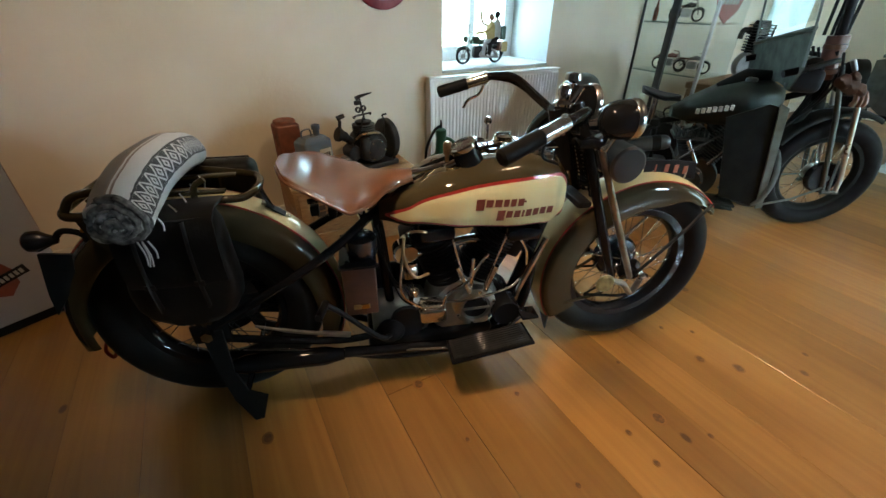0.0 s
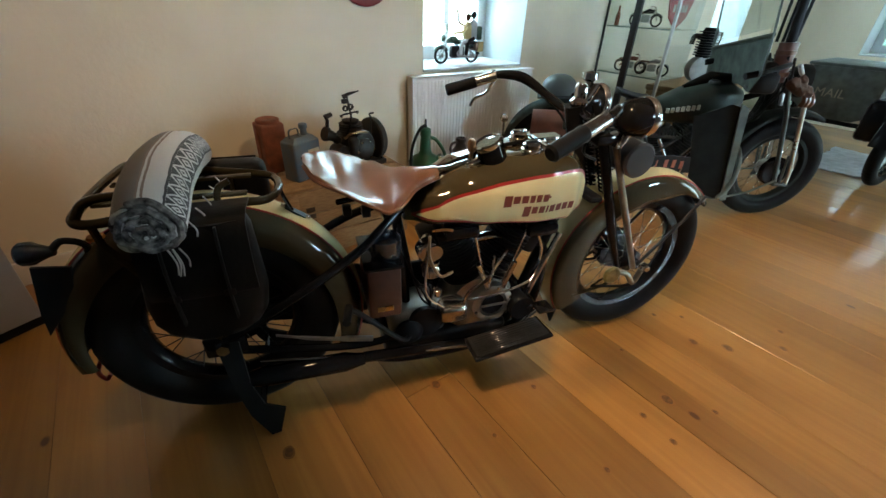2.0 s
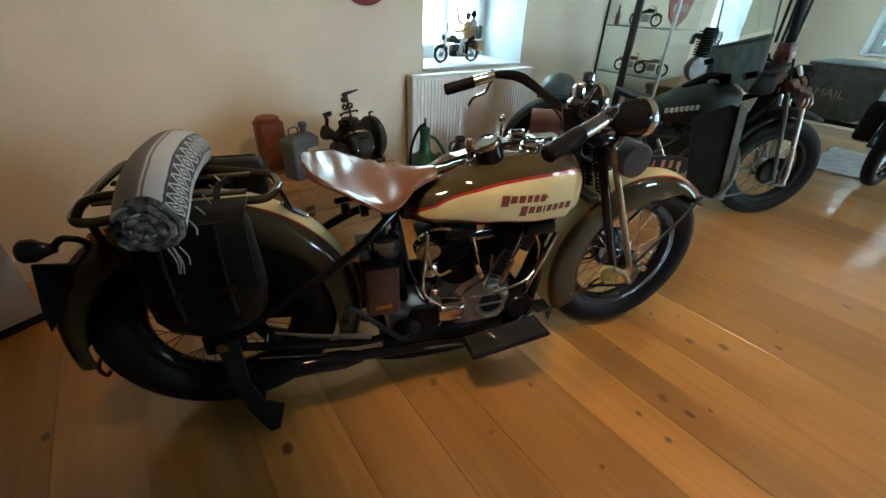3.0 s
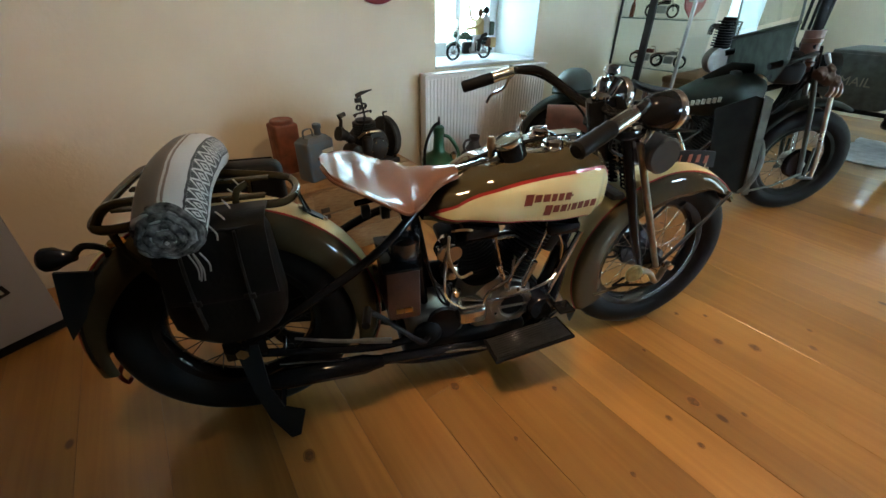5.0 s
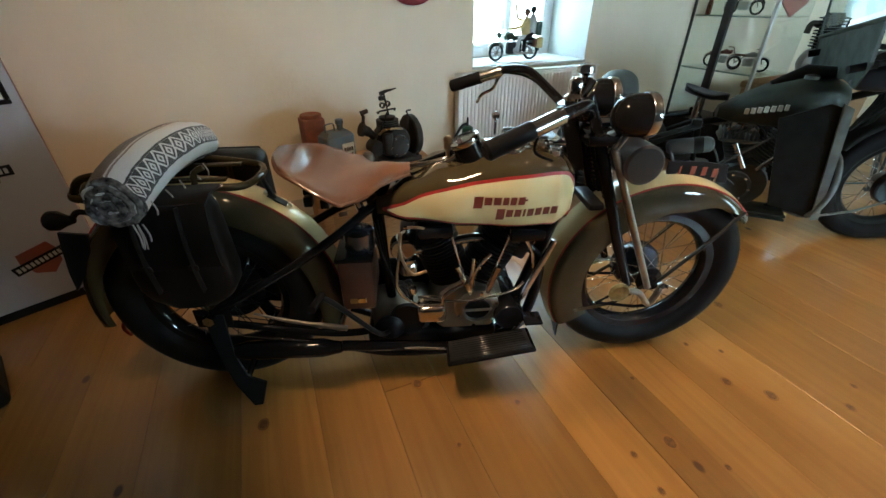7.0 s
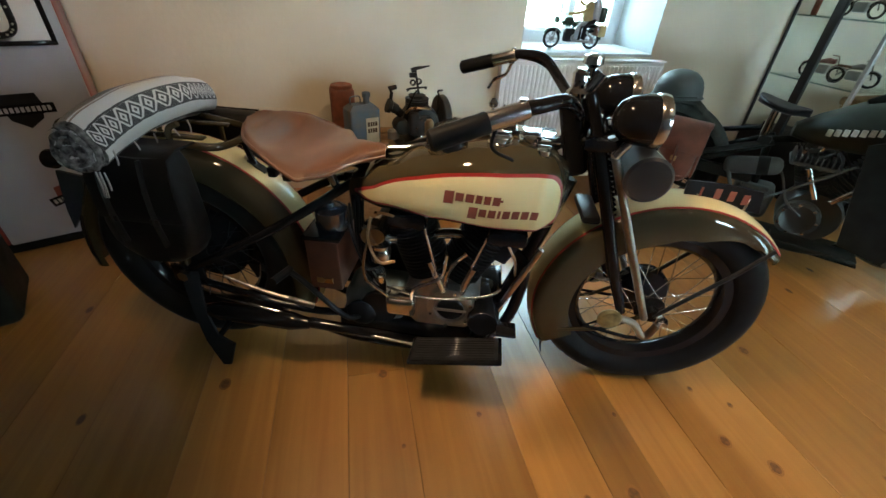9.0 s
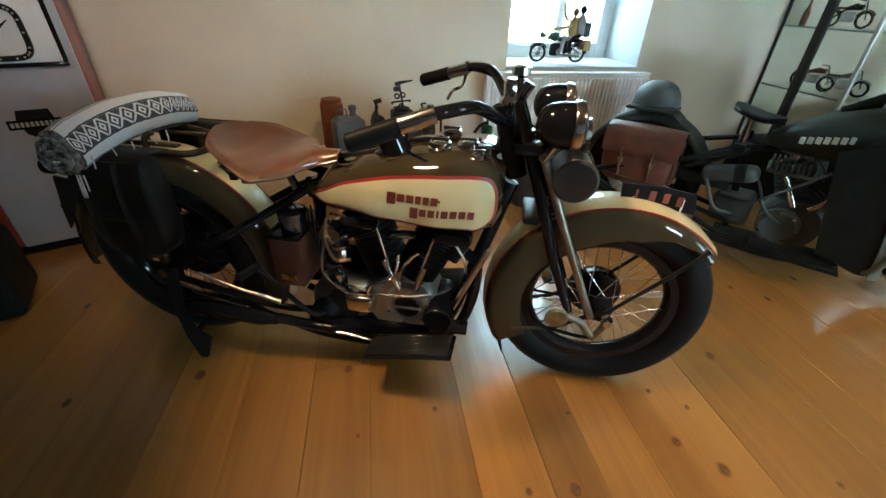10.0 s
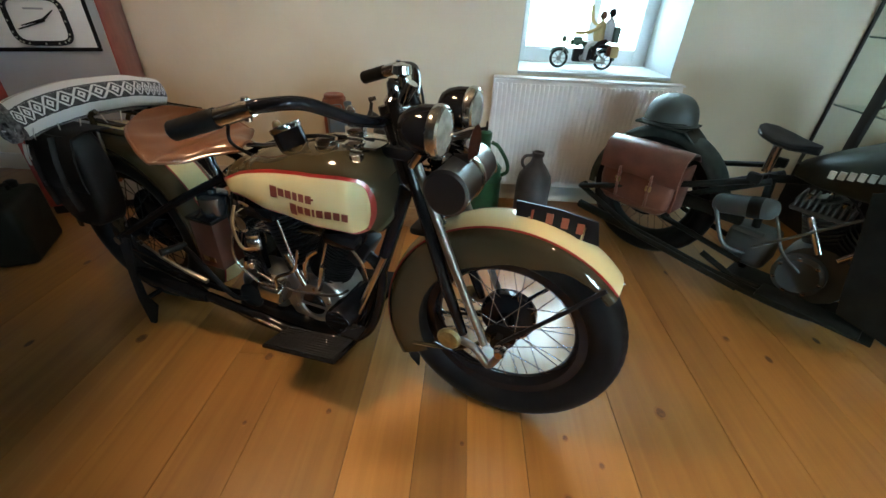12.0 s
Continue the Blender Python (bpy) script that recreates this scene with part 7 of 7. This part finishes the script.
def black_motorcycle():
    b = thing("black_motorcycle", pose(4.75, 0.57, 0, 0, 0, -8), "black vintage motorcycle with red tank attached to the sidecar", "motorcycle")
    wheel(b, "rear_wheel", 0.0, 0.32, 0.32, 0.048, 0.205, 0.045)
    wheel(b, "front_wheel", 1.35, 0.32, 0.32, 0.048, 0.205, 0.045)
    fender(b, "rear_mudguard", 0, 0.32, 0, 175, 0.36, 0.07, lambda t: 0.31, BLACK, n=26)
    fender(b, "front_mudguard", 1.35, 0.32, 20, 170, 0.36, 0.07, lambda t: 0.33, BLACK, n=26)
    part("tank", tube([(0.45, 0, 0.68), (0.55, 0, 0.72), (0.8, 0, 0.76), (0.98, 0, 0.78), (1.02, 0, 0.77)], [0.03, 0.09, 0.12, 0.1, 0.04], 20), RED, b)
    part("saddle", tube([(0.05, 0, 0.74), (0.12, 0, 0.755), (0.3, 0, 0.72), (0.42, 0, 0.7)], [0.05, 0.13, 0.1, 0.03], 16, flat=0.35), BLACK, b)
    part("engine", block(0.42, 0.85, -0.1, 0.1, 0.14, 0.55, 0.05, None, 3), OLD_IRON, b)
    part("side_case", block(-0.25, 0.15, 0.08, 0.22, 0.35, 0.66, 0.04, None, 3), BLACK, b)
    part("frame", tube([(1.1, 0, 0.85), (0.4, 0, 0.64), (0.0, 0.09, 0.32)], 0.018, 10), BLACK, b)
    part("fork", tube([(1.1, 0.06, 0.9), (1.35, 0.07, 0.32)], 0.018, 10), BLACK, b)
    part("handlebar", tube(curve([(1.05, 0, 0.92), (1.02, 0.25, 0.98), (0.85, 0.36, 0.92)]), 0.013, 8), CHROME, b)
    part("handlebar", tube(curve([(1.05, 0, 0.92), (1.02, -0.25, 0.98), (0.85, -0.36, 0.92)]), 0.013, 8), CHROME, b)


black_motorcycle()
# rumpled pale mesh stands in for window glare on the floor
cl = bmesh.new()
rows = []
for i in range(17):
    row = []
    for j in range(13):
        x, y = 1.0 * i / 16, 0.5 * j / 12
        row.append(cl.verts.new((x + 0.03 * noise.noise(Vector((y * 6, 1, 0))), y + 0.03 * noise.noise(Vector((x * 6, 4, 0))), 0.008 + 0.02 * abs(noise.noise(Vector((x * 7, y * 7, 2)))))))
    rows.append(row)
for a, c in zip(rows, rows[1:]):
    for j in range(12):
        cl.faces.new((a[j], a[j + 1], c[j + 1], c[j]))
ext = bmesh.ops.extrude_face_region(cl, geom=cl.faces[:])
for v in ext["geom"]:
    if isinstance(v, bmesh.types.BMVert):
        v.co.z -= 0.006
ob = tagged(part("floor_glare_sheet", cl, GLARE_WHITE, None, "rumpled pale sheet standing in for window glare on the floor below the sidecar"), category="cloth")
ob.location = (4.85, 0.58, 0)


# ---- floor boards, last ----
def floor_boards():
    fl = tagged(part("floor", block(X0, X1, Y0, WALL_Y, -0.06, -0.004, 0), SUBFLOOR, None, "wide varnished honey-coloured pine floorboards", smooth=False), kind="structure")
    random.seed(11)
    seams = random.Random(4)
    xs = [0.458, 0.655, 0.955, 1.16, 1.315, 1.49, 1.803, 2.15]
    x = xs[0]
    while x > X0:
        x -= random.uniform(0.17, 0.29)
        xs.insert(0, max(x, X0))
    x = xs[-1]
    while x < X1:
        x += random.uniform(0.17, 0.3)
        xs.append(min(x, X1))
    for i, (a, c) in enumerate(zip(xs, xs[1:])):
        ends = [Y0, WALL_Y]
        y = Y0 + random.uniform(0.8, 2.6)
        if abs(a - 0.458) < 1e-6:
            y = 0.945
        ends.insert(1, y)
        for lo, hi in zip(ends, ends[1:]):
            mx, my = (a + c) / 2, (lo + hi) / 2
            h = random.uniform(-0.0006, 0.0004)
            bm = bmesh.new()
            w, d = (c - a) / 2, (hi - lo) / 2
            open_joint = any(abs(a - q) < 0.003 for q in (0.458, 0.955, 1.49, 1.803, 2.15))
            e, g = (0.0013, 0.0009) if open_joint else seams.choice(((0.0009, 0.0005), (0.0005, 0.0002), (0.0006, 0.0003)))
            rings = []
            for dx, z in ((g, -0.02), (g, h - e), (g + e, h)):
                rings.append([Vector((-w + dx, -d + dx, z)), Vector((w - dx, -d + dx, z)), Vector((w - dx, d - dx, z)), Vector((-w + dx, d - dx, z))])
            loft(bm, rings)
            ob = part("plank", bm, PLANK, fl, smooth=False)
            ob.location = (mx, my, 0)
    # knots in the boards before the motorcycle
    for x, y, r in ((1.683, 0.406, 0.017), (1.597, 0.506, 0.015), (0.578, 0.935, 0.017), (0.063, 0.978, 0.016), (1.965, 0.817, 0.018), (1.22, 0.415, 0.02), (0.865, 0.726, 0.01), (0.617, 0.663, 0.008),
                    (1.3, 0.65, 0.008), (1.715, 0.615, 0.008), (1.623, 0.696, 0.008), (2.384, 1.205, 0.012), (1.875, 0.27, 0.013), (1.31, 0.29, 0.009), (1.088, 0.428, 0.009), (1.078, 0.317, 0.009), (1.988, 0.316, 0.01), (0.82, 0.385, 0.009)):
        for nm, k, lift, mat in (("knot_halo", 1.15, 0.0006, KNOT_HALO), ("knot", 0.8, 0.001, KNOT)):
            rings = [[Vector((q * r * k * math.cos(a) * (1 + 0.18 * noise.noise(Vector((math.cos(a), math.sin(a), x * 9)))), q * r * k * 1.25 * math.sin(a), z)) for a in (2 * math.pi * i / 18 for i in range(18))] for q, z in ((1.0, -0.001), (1.0, lift), (0.01, lift))]
            kn = part(nm, loft(bmesh.new(), rings), mat, fl)
            kn.location = (x, y, 0)


floor_boards()
